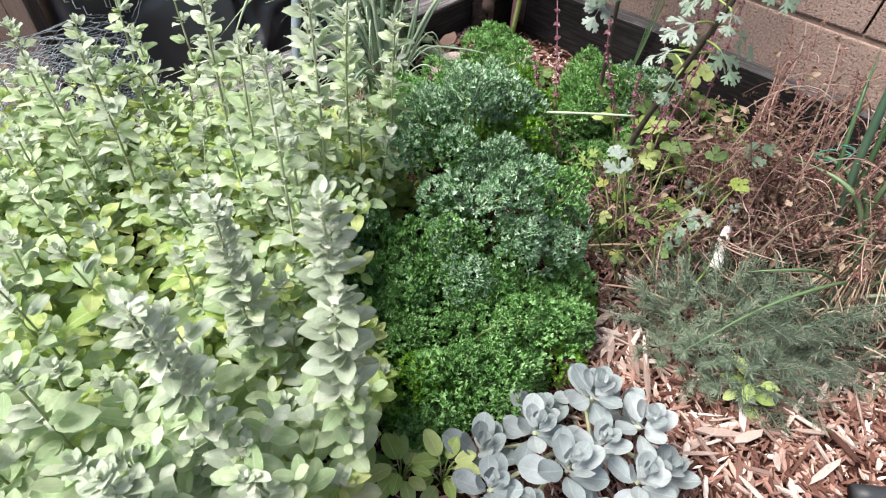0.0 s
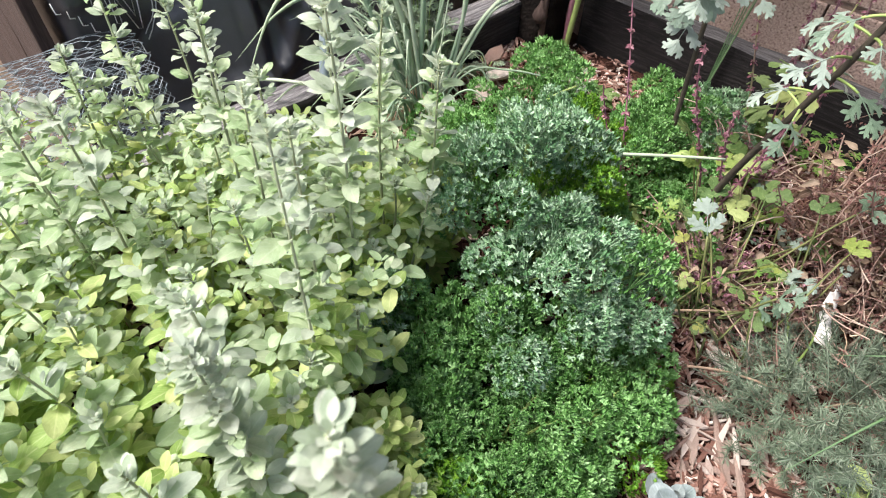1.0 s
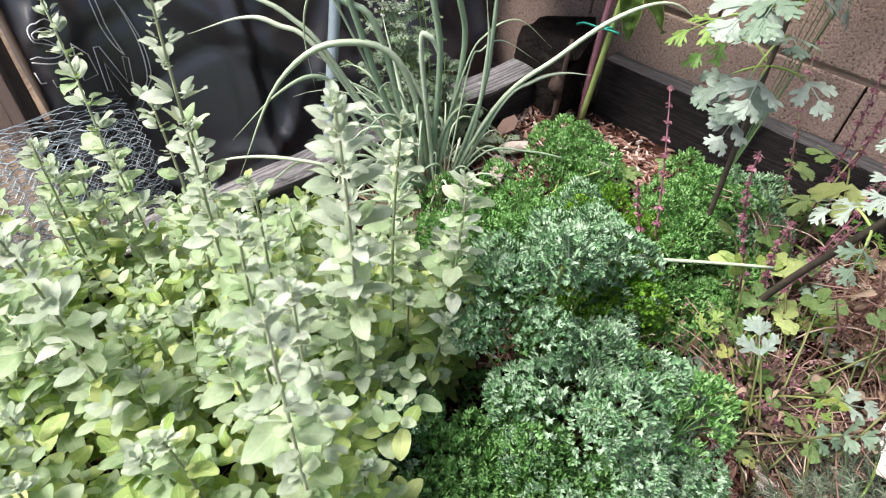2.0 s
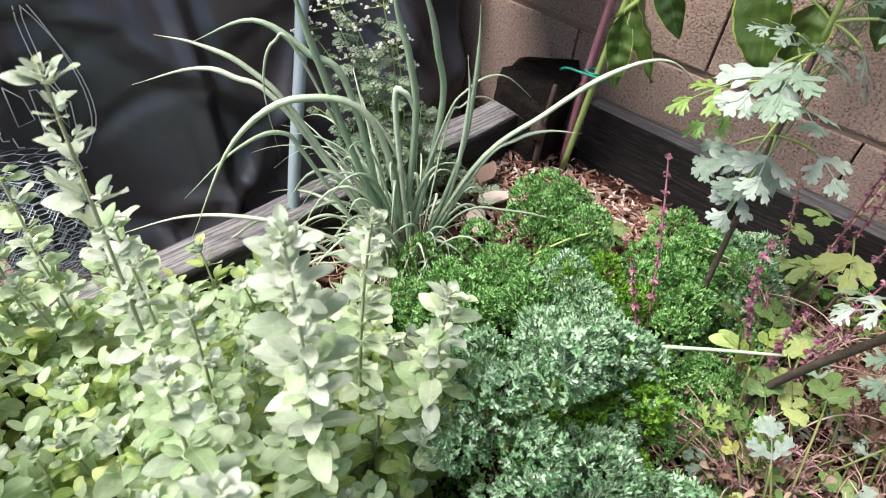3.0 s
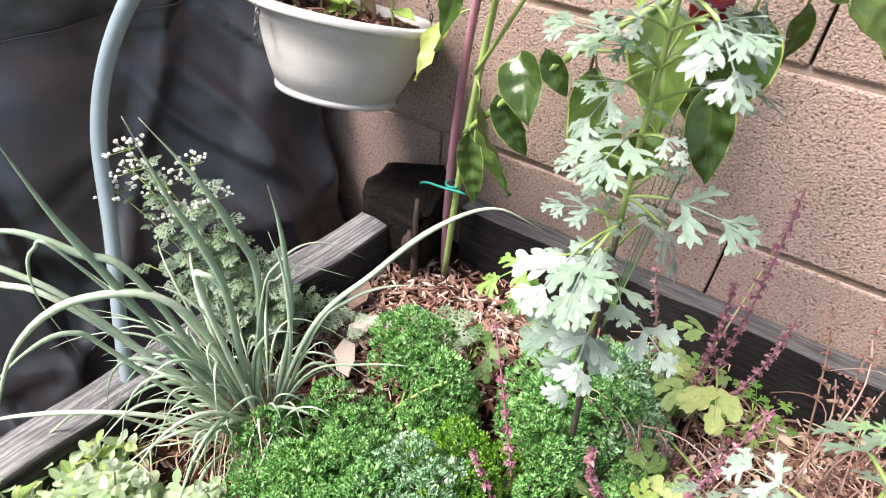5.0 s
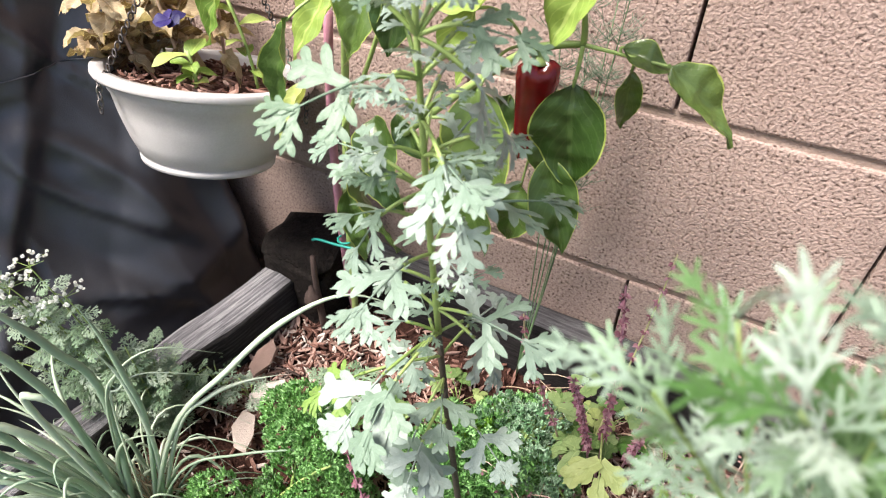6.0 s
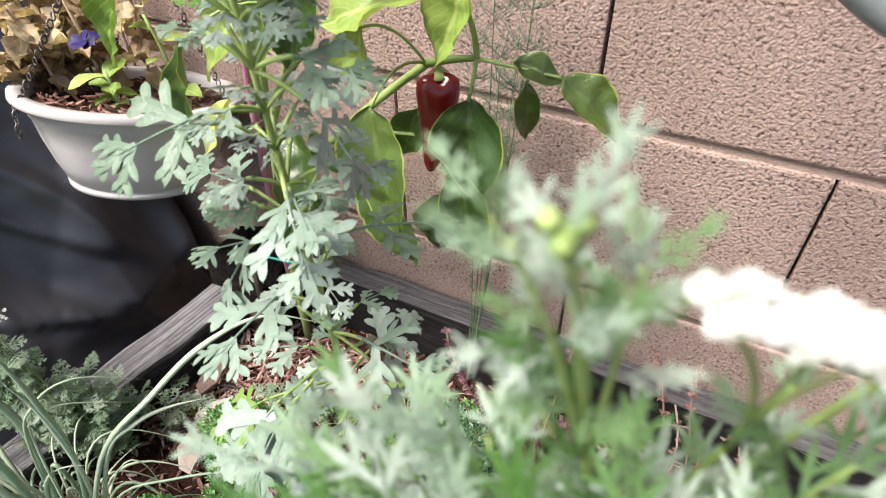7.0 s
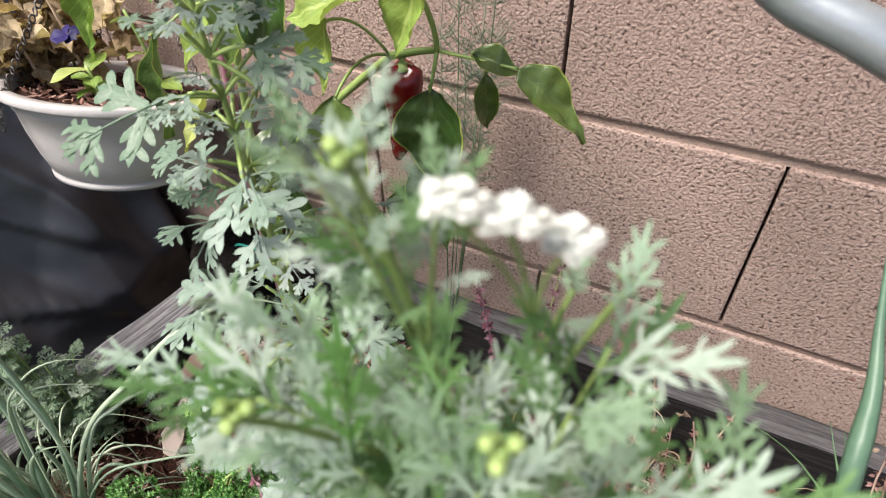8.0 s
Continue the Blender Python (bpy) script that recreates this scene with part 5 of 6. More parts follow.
# ---- white-flowering coriander behind the chives, small seedlings ----
def make_coriander():
    base = (-0.030, 0.660, BED)
    ob = thing("coriander_plant", base, "feathery grey-green coriander with small white flower heads", "coriander")
    at, rnd = Vector(base), random.Random(9)
    heads = ((-0.098, 0.612, 0.372), (-0.052, 0.640, 0.358), (-0.078, 0.625, 0.332), (-0.125, 0.600, 0.318), (-0.040, 0.648, 0.318), (-0.066, 0.632, 0.300), (-0.105, 0.612, 0.345), (-0.090, 0.628, 0.290))
    low = ((-0.07, 0.64, 0.25), (-0.11, 0.61, 0.25), (-0.02, 0.69, 0.22), (-0.06, 0.67, 0.19), (-0.03, 0.71, 0.165), (0.0, 0.72, 0.15), (-0.09, 0.64, 0.20), (-0.13, 0.60, 0.22), (0.01, 0.68, 0.20), (-0.01, 0.66, 0.25))
    for tip in heads + low:
        tip = Vector(tip)
        way = [Vector(p) for p in bezier([at, (at + tip) / 2 + Vector((0.01, 0, 0.05)), tip], 14)]
        part("stem", mesh_of("stem", tube([p - at for p in way], [0.0014 - 0.0008 * k / 14 for k in range(15)], 5), MAT_STALK), ob)
        for k in range(3, 14):
            for w in range(2):
                a = rnd.uniform(0, 6.28)
                r = rnd.uniform(0.014, 0.032) * (1.25 - 0.045 * k)
                along = Vector((math.cos(a), math.sin(a), rnd.uniform(-0.2, 0.6)))
                part("leaf", CUT_FINE[w], ob, rel(at, aim(way[k], along, (rnd.uniform(-0.4, 0.4), rnd.uniform(-0.6, 0.2), 1), r / 0.062 * 1.2)))
        # a loose umbel: thin rays, each with a knot of tiny white flowers
        for k in range(8 if tuple(tip.to_tuple(3)) in heads else 0):
            a, r = 2.4 * k, 0.019 * math.sqrt((k + 0.4) / 8)
            q = tip + Vector((r * math.cos(a), r * math.sin(a), 0.008 - 22 * r * r))
            part("ray", mesh_of("ray", tube([tip - at, q - at - Vector((0, 0, 0.002))], 0.0004, 4, False), MAT_STALK), ob)
            for w in range(3):
                part("blossom", BLOSSOM[(k + w) % 3], ob, rel(at, Matrix.Translation(q + Vector((rnd.uniform(-0.004, 0.004), rnd.uniform(-0.004, 0.004), rnd.uniform(-0.002, 0.002)))) @ Matrix.Rotation(a, 4, "Z") @ Matrix.Rotation(rnd.uniform(-0.6, 0.6), 4, "X") @ Matrix.Scale(rnd.uniform(0.45, 0.7), 4)))


make_coriander()


def make_seedlings():
    rnd = random.Random(15)
    for x, y, n, size, kind in ((-0.045, 0.425, 12, 0.030, LEAF_MID), (-0.020, 0.740, 9, 0.034, CUT_FINE), (0.030, 0.745, 8, 0.034, CUT_FINE), (0.130, 0.800, 10, 0.042, CUT_FINE), (0.185, 0.790, 9, 0.040, CUT_ROUND), (0.400, 0.880, 11, 0.036, CUT_ROUND), (0.430, 0.915, 10, 0.038, CUT_ROUND), (0.500, 0.900, 8, 0.040, CUT_GREEN), (0.370, 0.900, 8, 0.034, CUT_ROUND), (0.690, 0.455, 9, 0.026, LEAF_OLD), (0.470, 0.150, 12, 0.030, LEAF_OLD), (0.500, 0.175, 10, 0.028, LEAF_OLD), (0.02, 0.44, 10, 0.03, LEAF_MID), (0.08, 0.47, 10, 0.028, LEAF_MID), (-0.03, 0.36, 10, 0.03, LEAF_MID), (0.26, 0.86, 9, 0.036, CUT_ROUND)):
        ob = thing("seedling", (x, y, BED), "small leafy seedling growing out of the mulch", "seedling", "seedlings in the mulch")
        for k in range(n):
            a, r = k * 2.4, size * rnd.uniform(0.7, 1.2)
            high = rnd.uniform(0.008, 0.05)
            foot = Vector((0.01 * math.cos(a), 0.01 * math.sin(a), high))
            part("stem", mesh_of("stem", tube([(0, 0, -0.003), foot * 0.6 + Vector((0, 0, high * 0.2)), foot], 0.0008, 4), MAT_STALK), ob)
            scale = r / (0.062 if kind[0].name.endswith("cut_leaf") or "cut" in kind[0].name else 0.028)
            part("leaf", kind[k % 3], ob, aim(foot, (math.cos(a), math.sin(a), rnd.uniform(-0.1, 0.5)), (0, 0, 1), scale))


make_seedlings()


# ---- pepper plant ----
def solid_pepper():
    """A tapering, slightly bent and ribbed fruit hanging from the origin."""
    v, f, t = [], [], []
    n = 16
    for i, (s, r) in enumerate(((0.0, 0.002), (0.01, 0.010), (0.05, 0.0145), (0.14, 0.0150), (0.3, 0.0135), (0.5, 0.0115), (0.7, 0.009), (0.88, 0.006), (0.97, 0.003), (1.0, 0.0004))):
        for k in range(n):
            a = 2 * math.pi * k / n
            rr = r * (1 + 0.09 * math.cos(3 * a + 0.5 + s))
            v.append((rr * math.cos(a) - 0.010 * s * s, rr * math.sin(a), -0.083 * s + 0.003 * math.cos(3 * a) * (s < 0.06)))
            t.append((k / n, s))
    for i in range(9):
        for k in range(n):
            a, b = i * n + k, i * n + (k + 1) % n
            f.append((a, a + n, b + n, b))
    return v, f, t


def make_pepper():
    base = (0.060, 0.925, BED)
    ob = thing("pepper_plant", base, "pepper plant with glossy broad leaves, some yellowing, beside the wall", "pepper plant")
    at, rnd = Vector(base), random.Random(2)

    nodes = []

    def branch(points, r0, r1, mat=MAT_STALK, name="branch", label=""):
        way = bezier([Vector(p) - at for p in points], 16)
        nodes.extend(Vector(q) for q in way)
        part(name, mesh_of(name, tube(way, [r0 + (r1 - r0) * k / 16 for k in range(17)], 8), mat), ob, None, label)

    branch([(0.060, 0.925, BED - 0.005), (0.062, 0.915, 0.20), (0.070, 0.910, 0.36), (0.100, 0.905, 0.52)], 0.0056, 0.0046, MAT_STALK_PURPLE, "stem", "purple-striped main stem")
    branch([(0.066, 0.915, BED - 0.005), (0.085, 0.905, 0.22), (0.085, 0.905, 0.34), (0.125, 0.900, 0.50), (0.13, 0.90, 0.60)], 0.0048, 0.0035, MAT_STALK, "stem")
    branch([(0.090, 0.905, 0.32), (0.170, 0.875, 0.42), (0.240, 0.860, 0.49), (0.310, 0.860, 0.548)], 0.0038, 0.0030)
    branch([(0.310, 0.860, 0.548), (0.33, 0.86, 0.556), (0.347, 0.860, 0.559)], 0.0030, 0.0022)
    branch([(0.347, 0.860, 0.559), (0.350, 0.855, 0.585), (0.335, 0.84, 0.62)], 0.0022, 0.0016)
    branch([(0.347, 0.860, 0.559), (0.368, 0.866, 0.555), (0.402, 0.870, 0.552)], 0.0015, 0.0010)
    branch([(0.347, 0.860, 0.559), (0.350, 0.850, 0.550), (0.350, 0.842, 0.538)], 0.0016, 0.0012)
    branch([(0.22, 0.862, 0.47), (0.28, 0.88, 0.48), (0.32, 0.89, 0.47)], 0.0020, 0.0012)
    branch([(0.10, 0.90, 0.40), (0.16, 0.89, 0.50), (0.22, 0.86, 0.62)], 0.0026, 0.0016)
    # red fruit with its green cap
    fruit = part("fruit", mesh_of("fruit", solid_pepper(), MAT_RED), ob, rel(at, Matrix.Translation((0.318, 0.862, 0.541))), "ripe dark red pepper")
    part("cap", mesh_of("cap", lathe([(0.0005, 0.012), (0.0020, 0.011), (0.0024, 0.004), (0.005, 0.0012), (0.0075, -0.0005), (0.007, -0.0015)], 14), MAT_STALK), fruit)
    leaves = (
        ((0.350, 0.842, 0.540), (0.357, 0.838, 0.464), 0.058, (0.25, -1.0, 0.1), 0, 0.10),
        ((0.379, 0.868, 0.545), (0.381, 0.872, 0.498), 0.020, (0.6, -0.8, 0.0), 0, 0.10),
        ((0.371, 0.866, 0.560), (0.404, 0.870, 0.548), 0.022, (0.2, -0.7, 0.8), 0, 0.05),
        ((0.402, 0.870, 0.552), (0.455, 0.872, 0.513), 0.032, (0.5, -0.5, 0.7), 0, 0.15),
        ((0.236, 0.880, 0.452), (0.272, 0.880, 0.326), 0.068, (-0.1, -1.0, 0.2), 0, 0.05),
        ((0.299, 0.900, 0.405), (0.286, 0.900, 0.335), 0.050, (0.2, -1.0, 0.2), 0, 0.10),
        ((0.302, 0.800, 0.545), (0.322, 0.782, 0.462), 0.052, (0.1, -1.0, 0.15), 0, 0.08),
        ((0.340, 0.845, 0.480), (0.362, 0.832, 0.405), 0.042, (0.2, -1.0, 0.15), 0, 0.10),
        ((0.335, 0.822, 0.612), (0.258, 0.815, 0.588), 0.044, (0.0, -0.6, 0.8), 1, 0.12),
        ((0.365, 0.822, 0.628), (0.336, 0.815, 0.572), 0.036, (-0.2, -0.8, 0.5), 1, 0.10),
        ((0.288, 0.822, 0.585), (0.273, 0.820, 0.530), 0.034, (-0.3, -1.0, 0.2), 1, 0.10),
        ((0.150, 0.802, 0.560), (0.108, 0.800, 0.462), 0.028, (-0.3, -0.9, 0.4), 0, 0.10),
        ((0.105, 0.802, 0.600), (0.054, 0.800, 0.522), 0.034, (-0.2, -0.9, 0.3), 1, 0.08),
        ((0.110, 0.893, 0.390), (0.148, 0.890, 0.262), 0.046, (-0.7, -0.8, 0.1), 0, 0.12),
        ((0.135, 0.890, 0.390), (0.175, 0.885, 0.330), 0.038, (0.2, -0.9, 0.3), 0, 0.15),
        ((0.100, 0.897, 0.330), (0.118, 0.890, 0.240), 0.036, (0.5, -0.9, 0.1), 0, 0.05),
        ((0.160, 0.880, 0.445), (0.190, 0.840, 0.400), 0.050, (0.0, -0.7, 0.7), 0, 0.20),
        ((0.200, 0.860, 0.600), (0.165, 0.830, 0.520), 0.056, (-0.2, -0.9, 0.3), 0, 0.15),
        ((0.220, 0.860, 0.610), (0.210, 0.830, 0.535), 0.050, (0.2, -0.9, 0.3), 0, 0.15),
        ((0.130, 0.890, 0.560), (0.090, 0.850, 0.500), 0.046, (-0.2, -0.8, 0.5), 1, 0.20),
        ((0.290, 0.880, 0.500), (0.270, 0.880, 0.450), 0.036, (0.0, -1.0, 0.1), 0, 0.10),
        ((0.190, 0.870, 0.460), (0.215, 0.870, 0.420), 0.030, (0.0, -1.0, 0.2), 0, 0.10),
        ((0.310, 0.895, 0.470), (0.330, 0.890, 0.420), 0.030, (0.2, -1.0, 0.1), 0, 0.10),
        ((0.335, 0.84, 0.62), (0.29, 0.81, 0.635), 0.045, (0.0, -0.3, 1.0), 1, 0.25),
        ((0.345, 0.84, 0.62), (0.385, 0.82, 0.632), 0.040, (0.0, -0.3, 1.0), 1, 0.25),
        ((0.07, 0.90, 0.45), (0.045, 0.86, 0.395), 0.030, (-0.3, -0.8, 0.4), 1, 0.10),
    )
    for k, (a, b, w, up, old, droop) in enumerate(leaves):
        a, b = Vector(a), Vector(b)
        d = b - a
        near = min(nodes, key=lambda q: (q - (a - at)).length)
        mid = near.lerp(a - at, 0.55) - d * 0.08 + Vector((0, 0, 0.25 * (near - (a - at)).length))
        part("leaf_stalk", mesh_of("leaf_stalk", tube(bezier([near, mid, a - at + d * 0.03], 8), 0.0011, 5), MAT_STALK), ob)
        v, f, t = blade(d.length * 1.04, w * 0.9, 0.42, droop, 0.045, 0.38, 0.84, 26, 12, k)
        v = [(x + 0.0012 * noise.noise((x * 60, y * 60, k)), y, z + 0.0045 * noise.noise((x * 75, y * 75, 3 * k)) + 0.0012 * noise.noise((x * 190, y * 190, k)) + (0.35 if old else 0.12) * w * (2 * x / w) ** 4 * (0.5 + noise.noise((y * 30, k, 5)))) for x, y, z in v]
        me = mesh_of("pepper_leaf", (v, f, t), MAT_PEPPER_YELLOW if old else MAT_PEPPER_LEAF)
        part("leaf", me, ob, rel(at, aim(a, d, up, 1.0, rnd.uniform(-0.15, 0.15))))
    tie = bezier([Vector((0.036, 0.893, 0.232)) - at, Vector((0.05, 0.89, 0.247)) - at, Vector((0.062, 0.895, 0.232)) - at, Vector((0.085, 0.893, 0.245)) - at, Vector((0.10, 0.90, 0.238)) - at], 14)
    wrap = [Vector((0.077, 0.908, 0.238)) - at + Vector((0.010 * math.cos(a * 0.7), 0.010 * math.sin(a * 0.7), 0.0004 * a)) for a in range(10)]
    part("tie", mesh_of("tie", tube(tie, 0.0017, 6), MAT_TIE), ob, None, "twisted teal plastic tie")
    part("tie", mesh_of("tie", tube(wrap, 0.0015, 6), MAT_TIE), ob, None, "twisted teal plastic tie")


make_pepper()


# ---- basil gone to seed: husk spikes and dry bushes ----
HUSK = blade(0.0050, 0.0030, 0.6, 0.35, 0.10, 0.5, 0.7, 4, 2, 1)


def husk_spike(g, stems, foot, tip, rnd, gap=0.011, dense=1.0, first=0.35, bend=0.012, loose=True):
    """A flower stem with loose whorls of small papery husks along its upper part."""
    sway = Vector((rnd.uniform(-bend, bend), rnd.uniform(-bend, bend), 0))
    way = [Vector(p) for p in bezier([foot, foot.lerp(tip, 0.35) + Vector((0.004, 0.003, 0.02)) + sway, foot.lerp(tip, 0.7) - sway * 1.2, tip], 12)]
    stems.put(tube(way, [0.0013 - 0.0006 * k / 12 for k in range(13)], 4, False))
    s, lift = first, (tip - foot).length
    while s < 1.0:
        k = min(11, int(s * 12))
        p = way[k].lerp(way[k + 1], s * 12 - k)
        for j in range(int(rnd.uniform(2.5, 8.5) * dense) if loose else 11):
            a = rnd.uniform(0, 6.28) if loose else 0.571 * j + 9 * s
            out = Vector((math.cos(a), math.sin(a), rnd.uniform(-0.8, 0.8) if loose else rnd.uniform(-0.45, 0.55)))
            high = rnd.uniform(-0.004, 0.004) if loose else rnd.uniform(-0.0012, 0.0012)
            g.put(HUSK, aim(p + out * rnd.uniform(0.0, 0.003 if loose else 0.001) + Vector((0, 0, high)), out, (rnd.uniform(-1, 1), rnd.uniform(-1, 1), 1), rnd.uniform(0.6, 1.35) * (1.1 - 0.4 * s)))
        s += gap / lift * (rnd.uniform(0.5, 1.5) if loose else (1.45 - 0.5 * s) * rnd.uniform(0.85, 1.2))


def make_spike_plant(label, base, spikes, mat, stem_mat=MAT_TWIG, seed=0, leaves=0, leaf_set=None):
    ob = thing("basil_plant", (*base, BED), label, "basil", "basil plants gone to seed")
    rnd = random.Random(seed)
    at = Vector((*base, BED))
    for foot, tip in spikes:
        g, st = Geo(), Geo()
        husk_spike(g, st, Vector(foot) - at, Vector(tip) - at, rnd, 0.0155, loose=False)
        part("stem", st.mesh("stem", stem_mat), ob)
        part("flower_spike", g.mesh("flower_spike", mat), ob, None, "whorls of papery husks")
    for k in range(leaves):
        foot, tip = (Vector(q) for q in spikes[k % len(spikes)])
        p = foot.lerp(tip, rnd.uniform(0.05, 0.5)) - at
        a = rnd.uniform(0, 6.28)
        part("leaf", leaf_set[k % 3], ob, aim(p, (math.cos(a), math.sin(a), rnd.uniform(-0.4, 0.3)), (0, 0, 1), rnd.uniform(0.8, 1.4)))


make_spike_plant("basil gone to seed with dusky pink flower spikes", (0.345, 0.615), [((0.345, 0.615, 0.08), (0.272, 0.655, 0.335)), ((0.350, 0.600, 0.08), (0.295, 0.590, 0.270)), ((0.36, 0.63, 0.08), (0.33, 0.56, 0.22))], MAT_HUSK_PINK, MAT_STALK_PURPLE, 1, 6, LEAF_OLD)
make_spike_plant("basil with purple flower spikes", (0.42, 0.67), [((0.42, 0.67, 0.08), (0.378, 0.588, 0.352)), ((0.43, 0.68, 0.08), (0.425, 0.600, 0.300)), ((0.44, 0.69, 0.08), (0.468, 0.694, 0.340)), ((0.43, 0.66, 0.08), (0.465, 0.640, 0.300))], MAT_HUSK_PINK, MAT_STALK_PURPLE, 2, 9, LEAF_OLD)
make_spike_plant("tall basil with pink flower spikes near the wall", (0.44, 0.84), [((0.44, 0.84, 0.08), (0.425, 0.755, 0.470)), ((0.40, 0.84, 0.08), (0.350, 0.800, 0.360)), ((0.43, 0.85, 0.08), (0.412, 0.730, 0.400)), ((0.46, 0.86, 0.08), (0.46, 0.757, 0.37)), ((0.42, 0.85, 0.08), (0.44, 0.93, 0.36))], MAT_HUSK_PINK, MAT_STALK_PURPLE, 3, 10, CUT_ROUND)
make_spike_plant("dry basil with faded pink husks against the wall", (0.56, 0.90), [((0.56, 0.90, 0.08), (0.505, 0.930, 0.270)), ((0.57, 0.90, 0.08), (0.545, 0.905, 0.300)), ((0.62, 0.92, 0.08), (0.625, 0.93, 0.245)), ((0.58, 0.88, 0.08), (0.57, 0.88, 0.22))], MAT_HUSK, MAT_STRAW, 4)


def make_dry_bush(seed, base, radius, high, label, husk_mat=MAT_HUSK, stems=30):
    rnd = random.Random(seed)
    ob = thing("dry_basil_bush", (*base, BED), label, "dry bush", "dry basil bushes")
    twigs, husks, leaves = Geo(), Geo(), Geo()
    for k in range(stems):
        a, r = rnd.uniform(0, 6.28), radius * math.sqrt(rnd.random())
        foot = Vector((0.3 * r * math.cos(a), 0.3 * r * math.sin(a), 0))
        tip = Vector((r * math.cos(a) + rnd.uniform(-0.05, 0.05), min(0.955 - base[1], r * math.sin(a) + rnd.uniform(-0.05, 0.05)), (high - BED) * rnd.uniform(0.35, 1.0)))
        husk_spike(husks, twigs, foot, tip, rnd, 0.011, 0.9, 0.4, 0.04)
        for j in range(7):
            p = foot.lerp(tip, rnd.uniform(0.1, 0.95))
            p = p + Vector((rnd.uniform(-0.02, 0.02), rnd.uniform(-0.02, 0.02), rnd.uniform(-0.02, 0.02)))
            b = rnd.uniform(0, 6.28)
            leaves.put(blade(0.013, 0.006, 0.8, rnd.uniform(-0.5, 0.9), 0.16, 0.45, 0.7, 5, 2, j), aim(p, (math.cos(b), math.sin(b), rnd.uniform(-1, 0.3)), (rnd.uniform(-1, 1), rnd.uniform(-1, 1), 0.6), rnd.uniform(0.5, 1.3)))
        # thin broken stems hanging across
        for j in range(2):
            p, b = foot.lerp(tip, rnd.uniform(0.2, 0.95)), rnd.uniform(0, 6.28)
            n = rnd.uniform(0.03, 0.10)
            end = p + Vector((n * math.cos(b + 0.5), min(0.95 - base[1] - p.y, n * math.sin(b + 0.5)), rnd.uniform(-0.06, 0.04)))
            twigs.put(tube(bezier([p, p + Vector((0.5 * n * math.cos(b), 0.5 * n * math.sin(b), 0.015)), end], 6), rnd.uniform(0.0004, 0.0009), 4, False))
            for w in range(5):
                husks.put(HUSK, aim(p.lerp(end, 0.5 + 0.1 * w), (rnd.uniform(-1, 1), rnd.uniform(-1, 1), rnd.uniform(-1, 0.6)), (rnd.uniform(-1, 1), rnd.uniform(-1, 1), 1), rnd.uniform(0.6, 1.2)))
    tagged(part("twigs_dry", twigs.mesh("twigs_dry", MAT_DRY_TWIG), ob, None, "brittle straw-coloured twigs"), kind="stuff")
    tagged(part("husks_dry", husks.mesh("husks_dry", husk_mat), ob, None, "faded dry husks"), kind="stuff")
    tagged(part("leaves_dry", leaves.mesh("leaves_dry", MAT_DRY), ob, None, "curled brown dead leaves"), kind="stuff")


make_dry_bush(1, (0.545, 0.745), 0.095, 0.32, "withered rust-brown basil bush with seed husks", MAT_HUSK, 34)
make_dry_bush(2, (0.640, 0.705), 0.100, 0.36, "withered tan basil bush with curled leaves", MAT_HUSK, 44)
make_dry_bush(3, (0.600, 0.690), 0.075, 0.19, "low withered brown basil bush on the mulch")
make_dry_bush(4, (0.745, 0.730), 0.110, 0.42, "withered pale basil bush beside the wall", MAT_HUSK, 40)
make_dry_bush(5, (0.475, 0.590), 0.065, 0.19, "low withered basil with rusty husks among parsley stalks", MAT_HUSK_PINK)
make_dry_bush(6, (0.560, 0.625), 0.070, 0.15, "small heap of withered basil on the mulch")
make_dry_bush(7, (0.430, 0.740), 0.060, 0.20, "withered basil with pinkish husks behind the parsley", MAT_HUSK_PINK)


# ---- silver sage ----
SILVER = [mesh_of("silver_leaf", blade(0.029, 0.0195, 0.10, -0.16 - 0.08 * s, 0.03, 0.58, 0.50, 9, 6, s, 0.07, True), MAT_SAGE) for s in range(4)]


def make_sage():
    base = (0.585, 0.305, BED)
    ob = thing("silver_sage", base, "low silver-grey sage with thick felted oval leaves in rosettes", "sage")
    at, rnd = Vector(base), random.Random(8)
    for x, y, z, big in ((0.573, 0.305, 0.178, 1.0), (0.624, 0.312, 0.170, 0.95), (0.549, 0.243, 0.165, 1.0), (0.592, 0.225, 0.182, 1.05), (0.646, 0.265, 0.165, 0.95), (0.548, 0.175, 0.160, 1.0), (0.517, 0.210, 0.128, 1.15), (0.662, 0.305, 0.130, 0.95), (0.602, 0.272, 0.160, 0.95), (0.628, 0.215, 0.150, 0.95), (0.536, 0.275, 0.125, 1.05), (0.580, 0.180, 0.150, 0.95), (0.600, 0.335, 0.135, 0.9), (0.560, 0.330, 0.130, 0.9)):
        p = Vector((x, y, z))
        part("stem", mesh_of("stem", tube(bezier([(rnd.uniform(-0.03, 0.03), rnd.uniform(-0.03, 0.03), -0.004), (p - at) * 0.6, p - at - Vector((0, 0, 0.026))], 8), 0.0022, 6), MAT_STALK_GREY), ob)
        a = rnd.uniform(0, 6.28)
        for k in range(14):
            a += math.pi if k % 2 else math.pi / 2 + 0.2
            level = k // 2
            up = (-0.05, 0.15, 0.40, 0.70, 1.05, 1.8, 3.0)[level]
            size = (1.12, 1.06, 0.96, 0.84, 0.70, 0.54, 0.40)[level] * big * rnd.uniform(0.88, 1.1)
            q = p + Vector((0.004 * math.cos(a), 0.004 * math.sin(a), -0.034 + 0.0058 * level))
            part("leaf", SILVER[k % 4], ob, rel(at, aim(q, (math.cos(a), math.sin(a), up), (0, 0, 1), size, rnd.uniform(-0.2, 0.2))))


